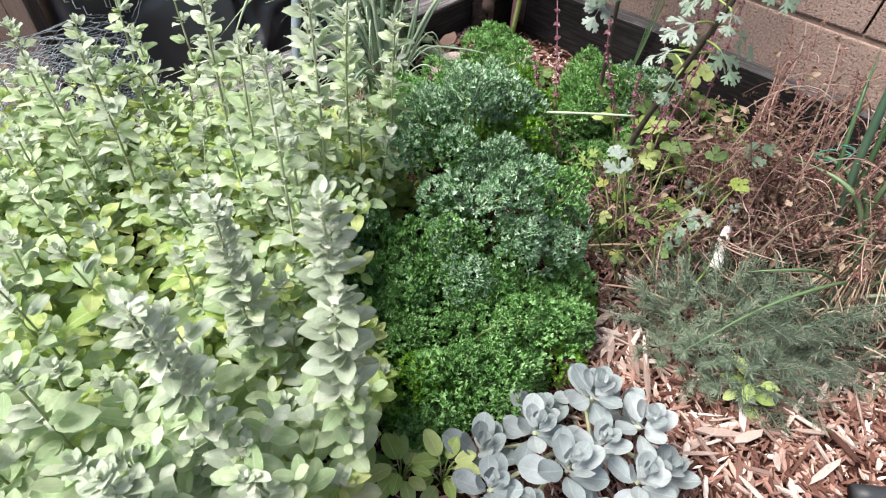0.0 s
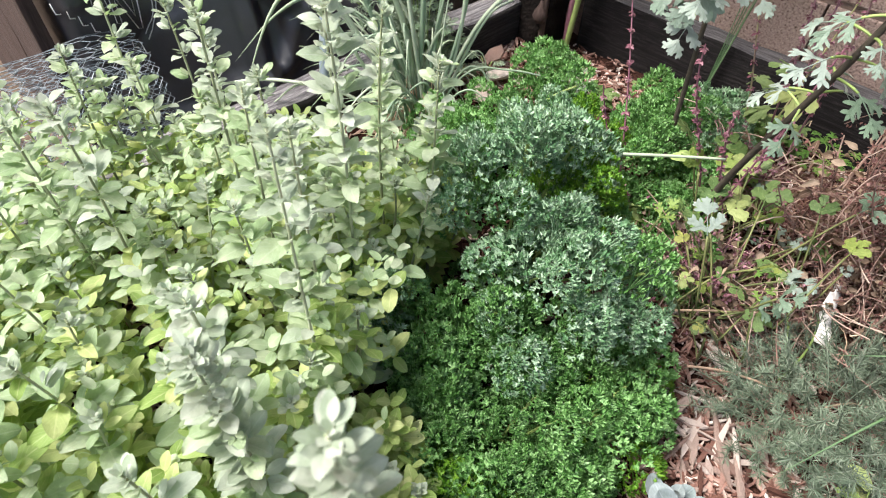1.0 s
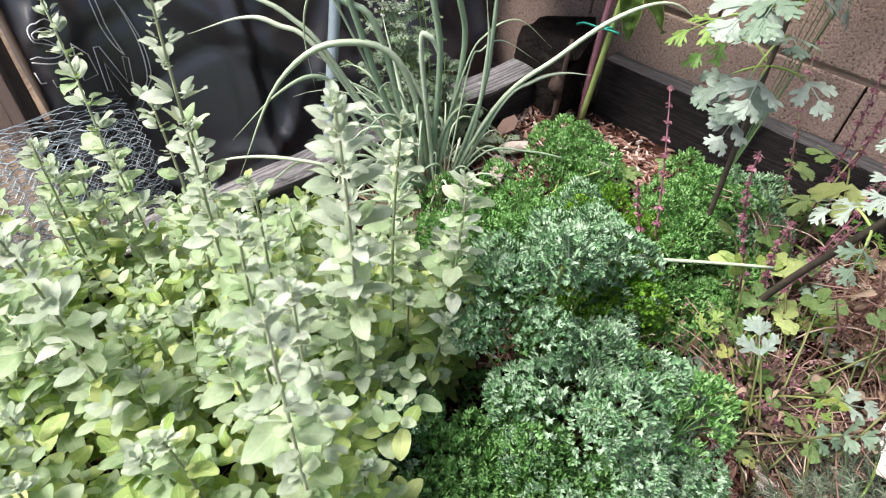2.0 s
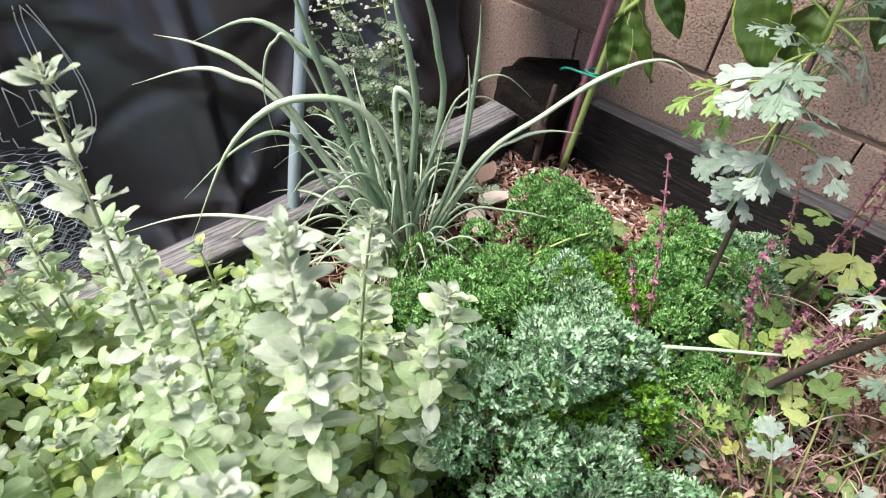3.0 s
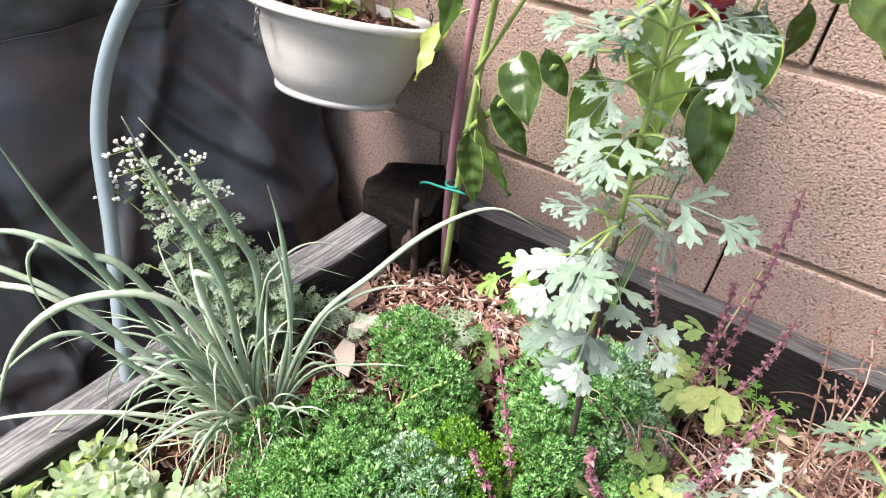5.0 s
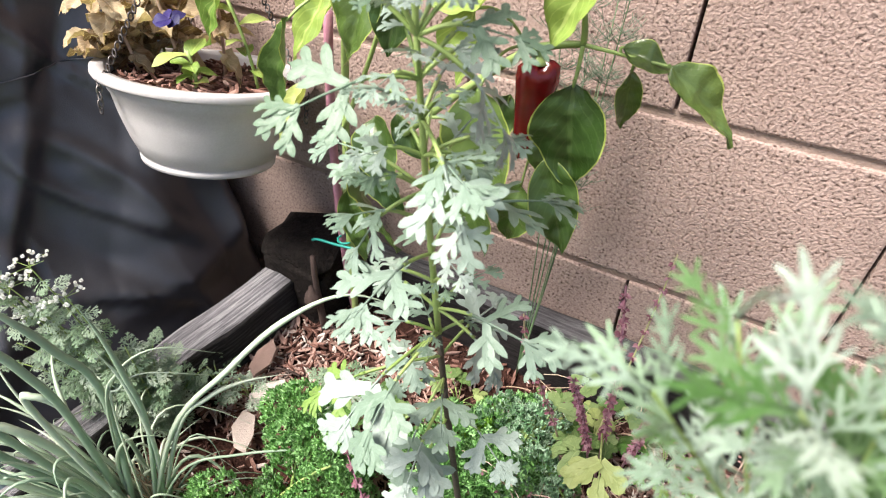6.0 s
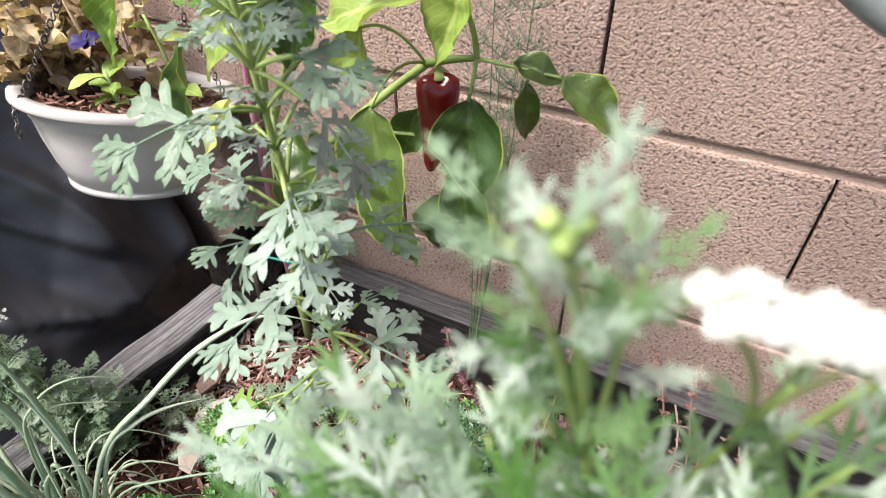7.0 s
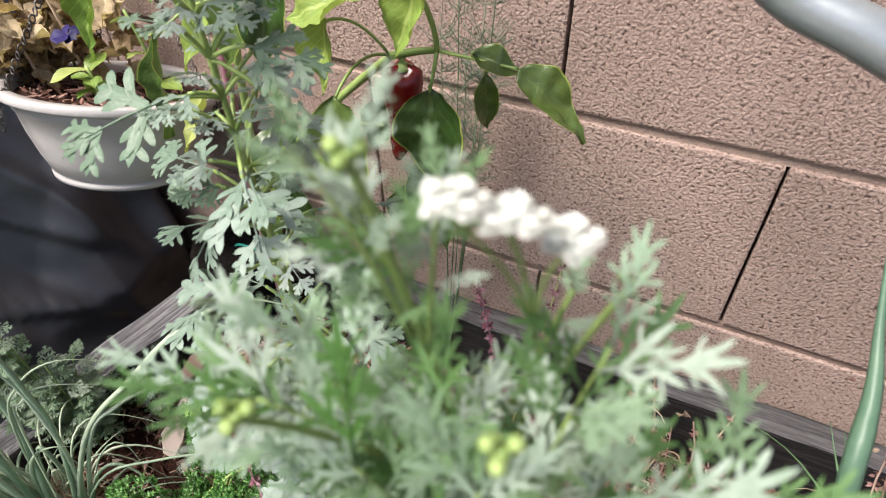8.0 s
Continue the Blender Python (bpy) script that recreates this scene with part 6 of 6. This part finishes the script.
make_sage()


# ---- grey thyme cushion ----
def needle_sprig(seed):
    rnd = random.Random(seed)
    g = Geo()
    way = [Vector(p) for p in bezier([(0, 0, 0), (0.004, 0.006, 0.025), (rnd.uniform(-0.01, 0.01), 0.02, 0.055)], 10)]
    g.put(tube(way, 0.0006, 3, False))
    needle = blade(0.0105, 0.0008, 0.3, 0.1, 0, 0.5, 0.6, 2, 2, seed)
    for k in range(1, 11):
        for j in range(10):
            a = rnd.uniform(0, 6.28)
            g.put(needle, aim(way[k], (math.cos(a), math.sin(a), rnd.uniform(0.2, 1.0)), (0, 0, 1), rnd.uniform(0.7, 1.2)))
    return g.mesh("needle_sprig", MAT_THYME)


def make_thyme(seed, base, rx, ry, n, high, label):
    sprigs = [needle_sprig(seed * 10 + s) for s in range(4)]
    rnd = random.Random(seed)
    ob = thing("thyme_bush", (*base, BED), label, "thyme", "grey thyme cushions")
    for k in range(n):
        r, a = math.sqrt((k + 0.5) / n), k * 2.39996
        p = Vector((rx * r * math.cos(a), ry * r * math.sin(a), (high - BED) * (1 - r * r) * rnd.uniform(0.3, 0.75)))
        out = Vector((math.cos(a) * (0.3 + r), math.sin(a) * (0.3 + r), 0.8)) + Vector((rnd.uniform(-0.7, 0.7), rnd.uniform(-0.7, 0.7), 0))
        m = Matrix.Translation(p) @ out.to_track_quat("Z", "Y").to_matrix().to_4x4() @ Matrix.Rotation(rnd.uniform(0, 6), 4, "Z") @ Matrix.Scale(rnd.uniform(0.7, 1.15), 4)
        part("sprig", sprigs[k % 4], ob, m)


make_thyme(1, (0.645, 0.525), 0.088, 0.075, 215, 0.145, "low grey-green thyme cushion spreading over the mulch")
make_thyme(2, (0.715, 0.600), 0.060, 0.055, 110, 0.120, "sprawling grey-green thyme beside the chives")


# ---- feathery fennel wisps against the wall ----
def make_fennel():
    base = (0.300, 0.945, BED)
    ob = thing("fennel_plant", base, "thin grey-green fennel with feathery wisps against the block wall", "fennel")
    at, rnd = Vector(base), random.Random(19)
    for tip in ((0.325, 0.955, 0.515), (0.341, 0.955, 0.555), (0.352, 0.955, 0.590), (0.318, 0.955, 0.575), (0.300, 0.955, 0.520), (0.340, 0.950, 0.490)):
        tip = Vector(tip)
        way = [Vector(p) for p in bezier([at - Vector((0, 0, 0.004)), at.lerp(tip, 0.5) + Vector((0.01, 0, 0.03)), tip], 14)]
        part("stem", mesh_of("stem", tube([p - at for p in way], [0.0008 - 0.0004 * k / 14 for k in range(15)], 4), MAT_CHIVE_DARK), ob)
        wisps = Geo()
        for k in range(8, 15):
            for j in range(7):
                a, n = rnd.uniform(0, 6.28), rnd.uniform(0.012, 0.030)
                p = way[k]
                out = Vector((math.cos(a), 0.35 * math.sin(a), rnd.uniform(0.1, 0.9))).normalized() * n
                wisps.put(tube([p - at, p + out * 0.6 - at, p + out + Vector((0, 0, 0.2 * n)) - at], 0.00028, 3, False))
                for i in range(4):
                    b = rnd.uniform(0, 6.28)
                    q = p + out * rnd.uniform(0.3, 1.0)
                    wisps.put(tube([q - at, q - at + Vector((0.010 * math.cos(b), 0.004 * math.sin(b), 0.006))], 0.00022, 3, False))
        tagged(part("foliage", wisps.mesh("foliage", MAT_THYME), ob, None, "hair-thin grey-green leaves"), kind="stuff")


make_fennel()


# ---- right-hand chives, leek, wire ring ----
make_chives(8, (0.745, 0.700), [
    ([(0.72, 0.70, 0.22), (0.68, 0.74, 0.34), (0.645, 0.80, 0.40)], 0.0030, False),
    ([(0.74, 0.72, 0.25), (0.70, 0.78, 0.36), (0.665, 0.86, 0.44)], 0.0030, False),
    ([(0.70, 0.67, 0.20), (0.66, 0.66, 0.24), (0.60, 0.68, 0.23)], 0.0030, False),
    ([(0.72, 0.62, 0.15), (0.66, 0.50, 0.17), (0.604, 0.385, 0.135)], 0.0018, False),
    ([(0.70, 0.63, 0.14), (0.66, 0.58, 0.16), (0.60, 0.56, 0.12)], 0.0017, False),
    ([(0.76, 0.66, 0.18), (0.78, 0.60, 0.20), (0.80, 0.52, 0.10)], 0.0034, False),
    ([(0.70, 0.70, 0.20), (0.62, 0.72, 0.22), (0.60, 0.74, 0.10)], 0.0032, False),
], 30, 0.13, 0.34, "dark green chive clump tied with a wire ring", (0.05, 0.1), "chive clumps", 0.12, 0.0024, MAT_CHIVE_DARK)


def make_ring():
    ob = thing("wire_ring", (0.640, 0.705, 0.235), "small green wire ring round chive stalks", "wire ring")
    loop = [(0.016 * math.cos(a * 0.35), 0.007 * math.sin(a * 0.35), 0.010 * math.sin(a * 0.35 + 1) + 0.0004 * a) for a in range(24)]
    part("wire", mesh_of("wire", tube(loop, 0.0012, 6), MAT_RING), ob)


make_ring()


def make_leek():
    base = (0.712, 0.705, BED)
    ob = thing("onion_plant", base, "blue-green onion with long hollow tapering leaves", "onion")
    at = np.array(base)
    for p, w in (((base, (0.665, 0.672, 0.25), (0.632, 0.670, 0.43), (0.616, 0.684, 0.502), (0.615, 0.712, 0.527), (0.610, 0.737, 0.548), (0.600, 0.775, 0.59)), 0.0043), ((base, (0.68, 0.68, 0.22), (0.655, 0.675, 0.36), (0.640, 0.700, 0.44), (0.625, 0.735, 0.475)), 0.0030), ((base, (0.70, 0.70, 0.25), (0.69, 0.73, 0.40), (0.675, 0.79, 0.52)), 0.0030), ((base, (0.66, 0.70, 0.2), (0.63, 0.74, 0.30), (0.62, 0.80, 0.33)), 0.0026)):
        way = [q - at for q in glide(p, 5)]
        n = len(way)
        part("leaf", mesh_of("onion_leaf", tube(way, [w * (1.0 if i < 0.6 * n else max(0.06, (n - 1 - i) / (0.4 * n))) for i in range(n)], 9), MAT_ONION if w > 0.0041 else MAT_CHIVE_DARK), ob)


make_leek()


def make_hoop():
    ob = thing("support_hoop", (0.95, 0.74, BED), "grey glossy metal support tube bent over the bed", "support tube")
    at = Vector((0.95, 0.74, BED))
    way = [q - np.array(at) for q in glide([(0.500, 0.82, 0.95), (0.505, 0.81, 0.73), (0.518, 0.806, 0.665), (0.540, 0.803, 0.643), (0.578, 0.795, 0.631), (0.65, 0.785, 0.60), (0.80, 0.77, 0.52), (0.93, 0.76, 0.36), (0.95, 0.74, BED - 0.01)], 5)]
    part("tube", mesh_of("tube", tube(way, 0.0105, 14), MAT_TUBE), ob)


make_hoop()


# ---- small things on the mulch ----
def make_tag():
    ob = thing("plant_tag", (0.590, 0.622, 0.112), "crumpled white plastic plant tag lying among dry stems", "plant tag")
    v, f, t = [], [], []
    for i in range(11):
        s = i / 10
        for j, c in enumerate((-1, 0, 1)):
            v.append((c * (0.0065 - 0.003 * (s > 0.8)), 0.075 * s - 0.037, 0.004 * math.sin(9 * s) + 0.0015 * c * math.sin(14 * s) + 0.006 * s))
            t.append((0.5 + 0.5 * c, s))
    for i in range(10):
        for j in range(2):
            k = i * 3 + j
            f.append((k, k + 1, k + 4, k + 3))
    p = part("strip", mesh_of("strip", (v, f, t), MAT_WHITE), ob, pose(0, 0, 0, 8, 10, 14))
    p.modifiers.new("thickness", "SOLIDIFY").thickness = 0.0008


make_tag()


def make_drip_hose():
    ob = thing("drip_hose", (0.870, 0.470, BED), "black rubber hose end lying on the mulch", "hose")
    at = Vector((0.870, 0.470, BED))
    part("hose", mesh_of("hose", tube(bezier([Vector(p) - at for p in ((0.818, 0.425, 0.082), (0.86, 0.455, 0.090), (0.95, 0.50, 0.095), (1.25, 0.55, 0.085))], 12), 0.010, 12), MAT_RUBBER), ob)


make_drip_hose()


def make_twigs():
    rnd = random.Random(12)
    for foot, mid, tip, r, mat, name in (((0.310, 0.525, 0.228), (0.37, 0.575, 0.232), (0.430, 0.620, 0.232), 0.0020, MAT_CHIVE_PALE, "dry_stalk"), ((0.62, 0.60, 0.075), (0.63, 0.64, 0.14), (0.66, 0.69, 0.20), 0.0018, MAT_TWIG, "bare_twig"), ((0.54, 0.62, 0.08), (0.56, 0.60, 0.13), (0.575, 0.56, 0.10), 0.0016, MAT_STALK, "green_stalk"), ((0.58, 0.66, 0.08), (0.60, 0.58, 0.13), (0.585, 0.53, 0.09), 0.0016, MAT_STALK, "green_stalk"), ((0.44, 0.50, 0.10), (0.50, 0.55, 0.115), (0.58, 0.62, 0.10), 0.0014, MAT_STRAW, "dry_stalk"), ((0.51, 0.46, 0.12), (0.55, 0.50, 0.11), (0.60, 0.52, 0.09), 0.0014, MAT_STRAW, "dry_stalk"), ((0.36, 0.86, 0.08), (0.40, 0.80, 0.14), (0.46, 0.74, 0.17), 0.0018, MAT_STALK, "green_stalk"), ((0.34, 0.80, 0.085), (0.42, 0.80, 0.09), (0.50, 0.78, 0.085), 0.0016, MAT_STRAW, "dry_stalk"), ((0.06, 0.80, 0.08), (0.02, 0.80, 0.088), (-0.01, 0.76, 0.08), 0.0016, MAT_POST, "bare_twig")):
        at = Vector(foot)
        ob = thing(name, foot, "thin fallen stalk lying across the bed", "stalk", "stalks across the bed")
        part("shaft", mesh_of("shaft", tube(bezier([Vector(p) - at for p in (foot, mid, tip)], 10), [r * (1 - 0.03 * k) for k in range(11)], 6), mat), ob)
    g = Geo()
    for k in range(420):
        x, y = rnd.uniform(0.33, 0.88), rnd.uniform(0.56, 0.95)
        if k % 5 == 0:
            x, y = rnd.uniform(-0.05, 0.10), rnd.uniform(0.42, 0.62)
        a, n = rnd.uniform(0, 6.28), rnd.uniform(0.02, 0.07)
        z = BED + rnd.uniform(0.004, 0.04)
        g.put(tube(bezier([(x, y, z), (x + 0.5 * n * math.cos(a), y + 0.5 * n * math.sin(a), z + rnd.uniform(0, 0.02)), (x + n * math.cos(a + 0.3), min(0.955, y + n * math.sin(a + 0.3)), BED + rnd.uniform(0.003, 0.03))], 4), rnd.uniform(0.0004, 0.0011), 4, False))
    tagged(new("straw_litter", g.mesh("straw_litter", MAT_STRAW)), "loose straw-coloured stem litter on the mulch", "straw", kind="stuff")


make_twigs()


# ---- fading petunia in the pot ----
def make_petunia():
    ob = thing("petunia_plant", POT, "fading petunia with yellow-green leaves, dry foliage and a dark blue flower", "petunia")
    at, rnd = Vector(POT), random.Random(17)
    fresh = [mesh_of("petunia_leaf", blade(0.027, 0.017, 0.3, 0.3, 0.05, 0.5, 0.65, 8, 4, s), MAT_PEPPER_YELLOW) for s in range(3)]
    dry = []
    for k in range(4):
        v, f, t = blade(0.036, 0.020, 0.5, 0.5 - 0.4 * k, 0.12, 0.5, 0.6, 10, 6, k + 4)
        v = [tuple(Vector(q) + noise.noise_vector(Vector(q) * 140 + Vector((k, 0, 0))) * 0.0055) for q in v]
        dry.append(mesh_of("dead_leaf", (v, f, t), MAT_PARCHED))
    for x, y, high, n, kind in ((0.030, -0.045, 0.045, 8, fresh), (-0.030, -0.010, 0.12, 10, dry), (0.055, 0.015, 0.10, 5, fresh), (-0.075, -0.020, 0.075, 15, dry), (-0.085, -0.045, 0.05, 14, dry), (-0.055, 0.010, 0.11, 14, dry), (-0.095, 0.02, 0.10, 10, fresh), (0.0, 0.02, 0.14, 14, dry), (-0.060, -0.040, 0.10, 16, dry), (-0.100, -0.020, 0.13, 16, dry), (-0.075, 0.03, 0.15, 16, dry)):
        foot = Vector((x, y, -0.012 - 0.322 * y))
        tip = foot + Vector((rnd.uniform(-0.02, 0.02), rnd.uniform(-0.02, 0.01), high))
        part("stem", mesh_of("stem", tube(bezier([foot, foot.lerp(tip, 0.5) + Vector((0.01, 0, 0)), tip], 8), 0.0018, 5), MAT_STRAW if kind is dry else MAT_STALK), ob)
        for k in range(n):
            p = foot.lerp(tip, 0.25 + 0.75 * k / n)
            a = k * 2.4
            part("leaf", kind[k % 3], ob, aim(p, (math.cos(a), math.sin(a), rnd.uniform(-0.8, 0.4) if kind is dry else rnd.uniform(-0.1, 0.7)), (0, 0, 1), rnd.uniform(0.7, 1.25)))
    for k in range(5):
        a = 2 * math.pi * k / 5
        part("petal", mesh_of("petal", blade(0.016, 0.017, 0.1, 0.3, 0.06, 0.6, 0.6, 5, 4, k), MAT_BLUE), ob, aim((0.005, -0.03, 0.070), (math.cos(a), math.sin(a) - 0.4, 0.25), (0, -0.6, 1), 1.0), "dark blue petal")


make_petunia()


# ---- mulch chips ----
def chip_template(seed):
    """A split sliver of wood: a six-cornered slab with ragged, tapering ends."""
    rnd = random.Random(seed)
    v, f = [], []
    ring = [(-0.5, -0.12), (-0.30, 0.45), (0.15, 0.55), (0.52, 0.12), (0.36, -0.42), (-0.12, -0.52)]
    for z in (-0.5, 0.5):
        for x, y in ring:
            v.append((x * rnd.uniform(0.85, 1.1), y * rnd.uniform(0.7, 1.1), z * rnd.uniform(0.6, 1.2) + 0.25 * x * rnd.uniform(-1, 1)))
    f = [(5, 4, 3, 2, 1, 0), (6, 7, 8, 9, 10, 11)] + [(i, (i + 1) % 6, 6 + (i + 1) % 6, 6 + i) for i in range(6)]
    return v, f, [(0.5 + q[0], 0.5 + q[1]) for q in v]


CHIPS = [chip_template(s) for s in range(8)]


def chip_pose(rnd, x, y, big):
    long = big * rnd.uniform(0.6, 1.6)
    wide, thick = long * rnd.uniform(0.08, 0.24), rnd.uniform(0.0015, 0.0038)
    z = BED - 0.003 + 0.010 * noise.noise((x * 9, y * 9, 1)) + thick * rnd.uniform(0.3, 1.6)
    return Matrix.Translation((x, y, z)) @ Euler((rnd.uniform(-0.3, 0.3), rnd.uniform(-0.3, 0.3), rnd.uniform(0, 6.28))).to_matrix().to_4x4() @ Matrix.Diagonal((long, wide, thick, 1))


def make_mulch():
    rnd = random.Random(77)
    dark = [mesh_of("chip", c, MAT_CHIP, False) for c in CHIPS]
    pale = [mesh_of("chip_pale", c, MAT_CHIP_PALE, False) for c in CHIPS]
    for k in range(300):
        if k < 210:
            x, y, big = rnd.uniform(0.47, 0.82), rnd.uniform(0.26, 0.56), 0.017
        else:
            x, y, big = rnd.uniform(0.0, 0.16), rnd.uniform(0.72, 0.90), 0.020
        if k % 7 == 0:
            big = 0.030
        part("chip", (pale if rnd.random() < 0.33 else dark)[k % 8], bed, chip_pose(rnd, x, y, big))
    for mat, n, name in ((MAT_CHIP, 12500, "mulch_chips"), (MAT_CHIP_PALE, 3600, "pale_mulch_chips")):
        g = Geo()
        for k in range(n):
            x, y = rnd.uniform(-0.18, 1.15), rnd.uniform(-0.35, 0.955)
            if x < rail_x(y) + 0.03:
                continue
            g.put(CHIPS[k % 8], chip_pose(rnd, x, y, rnd.choice((0.008, 0.011, 0.016))))
        # thicker cover on the open patches
        for x0, y0, x1, y1, m in ((0.44, 0.18, 0.86, 0.60, n // 3), (-0.02, 0.70, 0.24, 0.92, n // 10), (0.36, 0.76, 0.60, 0.94, n // 12)):
            for k in range(m):
                p = chip_pose(rnd, rnd.uniform(x0, x1), rnd.uniform(y0, y1), rnd.choice((0.009, 0.013, 0.018)))
                p.translation.z += rnd.uniform(0, 0.004)
                g.put(CHIPS[k % 8], p)
        tagged(part(name, g.mesh(name, mat, False), bed), kind="stuff")
    big = [((0.010, 0.792), 0.066, 0.030, 105), ((0.048, 0.752), 0.060, 0.030, 70), ((0.064, 0.700), 0.060, 0.034, 130), ((0.548, 0.420), 0.060, 0.014, 95), ((0.575, 0.430), 0.085, 0.018, 125), ((0.600, 0.415), 0.080, 0.014, 120), ((0.60, 0.46), 0.045, 0.022, 130), ((0.525, 0.445), 0.050, 0.020, 80), ((0.690, 0.400), 0.060, 0.016, 35), ((0.715, 0.415), 0.045, 0.020, 60), ((0.700, 0.445), 0.060, 0.016, 110), ((0.79, 0.43), 0.06, 0.015, 70), ((0.535, 0.515), 0.045, 0.014, 160)]
    for k, ((x, y), long, wide, deg) in enumerate(big):
        m = Matrix.Translation((x, y, BED + (0.024 if k < 3 else 0.010))) @ Euler((0.1, 0.05, radians(deg))).to_matrix().to_4x4() @ Matrix.Diagonal((long * 0.9, wide * (0.75 if k < 3 else 0.5), 0.0045, 1))
        part("chip", pale[k % 8], bed, m)


def make_splinters():
    """Long pale split slivers thrown over the mulch."""
    rnd = random.Random(91)
    pale = [mesh_of("splinter", c, MAT_CHIP_PALE, False) for c in CHIPS]
    brown = [mesh_of("splinter", c, MAT_CHIP, False) for c in CHIPS]
    for cx, cy, spread, n in ((0.555, 0.425, 0.050, 46), (0.50, 0.455, 0.02, 8), (0.715, 0.400, 0.060, 34), (0.78, 0.49, 0.05, 18), (0.05, 0.758, 0.035, 14)):
        for k in range(n):
            a, r = rnd.uniform(0, 6.28), spread * math.sqrt(rnd.random())
            m = Matrix.Translation((cx + r * math.cos(a), cy + r * math.sin(a), BED + rnd.uniform(0.004, 0.012))) @ Euler((rnd.uniform(-0.25, 0.25), rnd.uniform(-0.2, 0.2), rnd.uniform(0, 6.28))).to_matrix().to_4x4() @ Matrix.Diagonal((rnd.uniform(0.014, 0.050), rnd.uniform(0.0018, 0.0065), 0.0028, 1))
            part("splinter", (brown if k % 3 == 0 else pale)[k % 8], bed, m)


make_mulch()
make_splinters()


def make_pot_chips():
    rnd = random.Random(3)
    g = Geo()
    for k in range(340):
        a, r = rnd.uniform(0, 6.28), 0.090 * math.sqrt(rnd.random())
        m = LEAN @ Matrix.Translation((r * math.cos(a), r * math.sin(a), -0.007 + rnd.uniform(0, 0.005))) @ Euler((rnd.uniform(-0.5, 0.5), rnd.uniform(-0.5, 0.5), a * 3)).to_matrix().to_4x4() @ Matrix.Diagonal((rnd.uniform(0.006, 0.020), rnd.uniform(0.002, 0.0045), 0.002, 1))
        g.put(CHIPS[k % 8], m)
    tagged(new("pot_mulch", g.mesh("pot_mulch", MAT_CHIP, False)), "reddish wood mulch on the soil of the pot", "mulch", kind="stuff").location = POT


make_pot_chips()


# ---- concrete blocks of the wall ----
def make_blocks():
    bm = box(-0.1987, 0, 0.0048, 0.1987, 0.16, 0.1982, 0.0025)
    for q in bm.verts:
        q.co += Vector((0.0012 * noise.noise(q.co * 40), 0.0015 * noise.noise(q.co * 31), 0.0012 * noise.noise(q.co * 37)))
    whole = bm_mesh("block", bm, MAT_BLOCK)
    level_joint = bm_mesh("mortar_bed", box(-2.1, 0.0045, -0.0055, 2.1, 0.04, 0.0055, 0.0, 0.0014, 2, 120, 0), MAT_MORTAR)
    for row in range(-1, 9):
        z = 0.044 + 0.203 * row
        part("mortar_bed", level_joint, wall, Matrix.Translation((0.5, 1.0, z)))
        start = 0.397 if row % 2 == 0 else 0.592
        for k in range(-4, 6):
            x = start + 0.2 + 0.4 * k
            if -1.5 < x < 2.5:
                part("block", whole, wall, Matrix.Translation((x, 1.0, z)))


make_blocks()
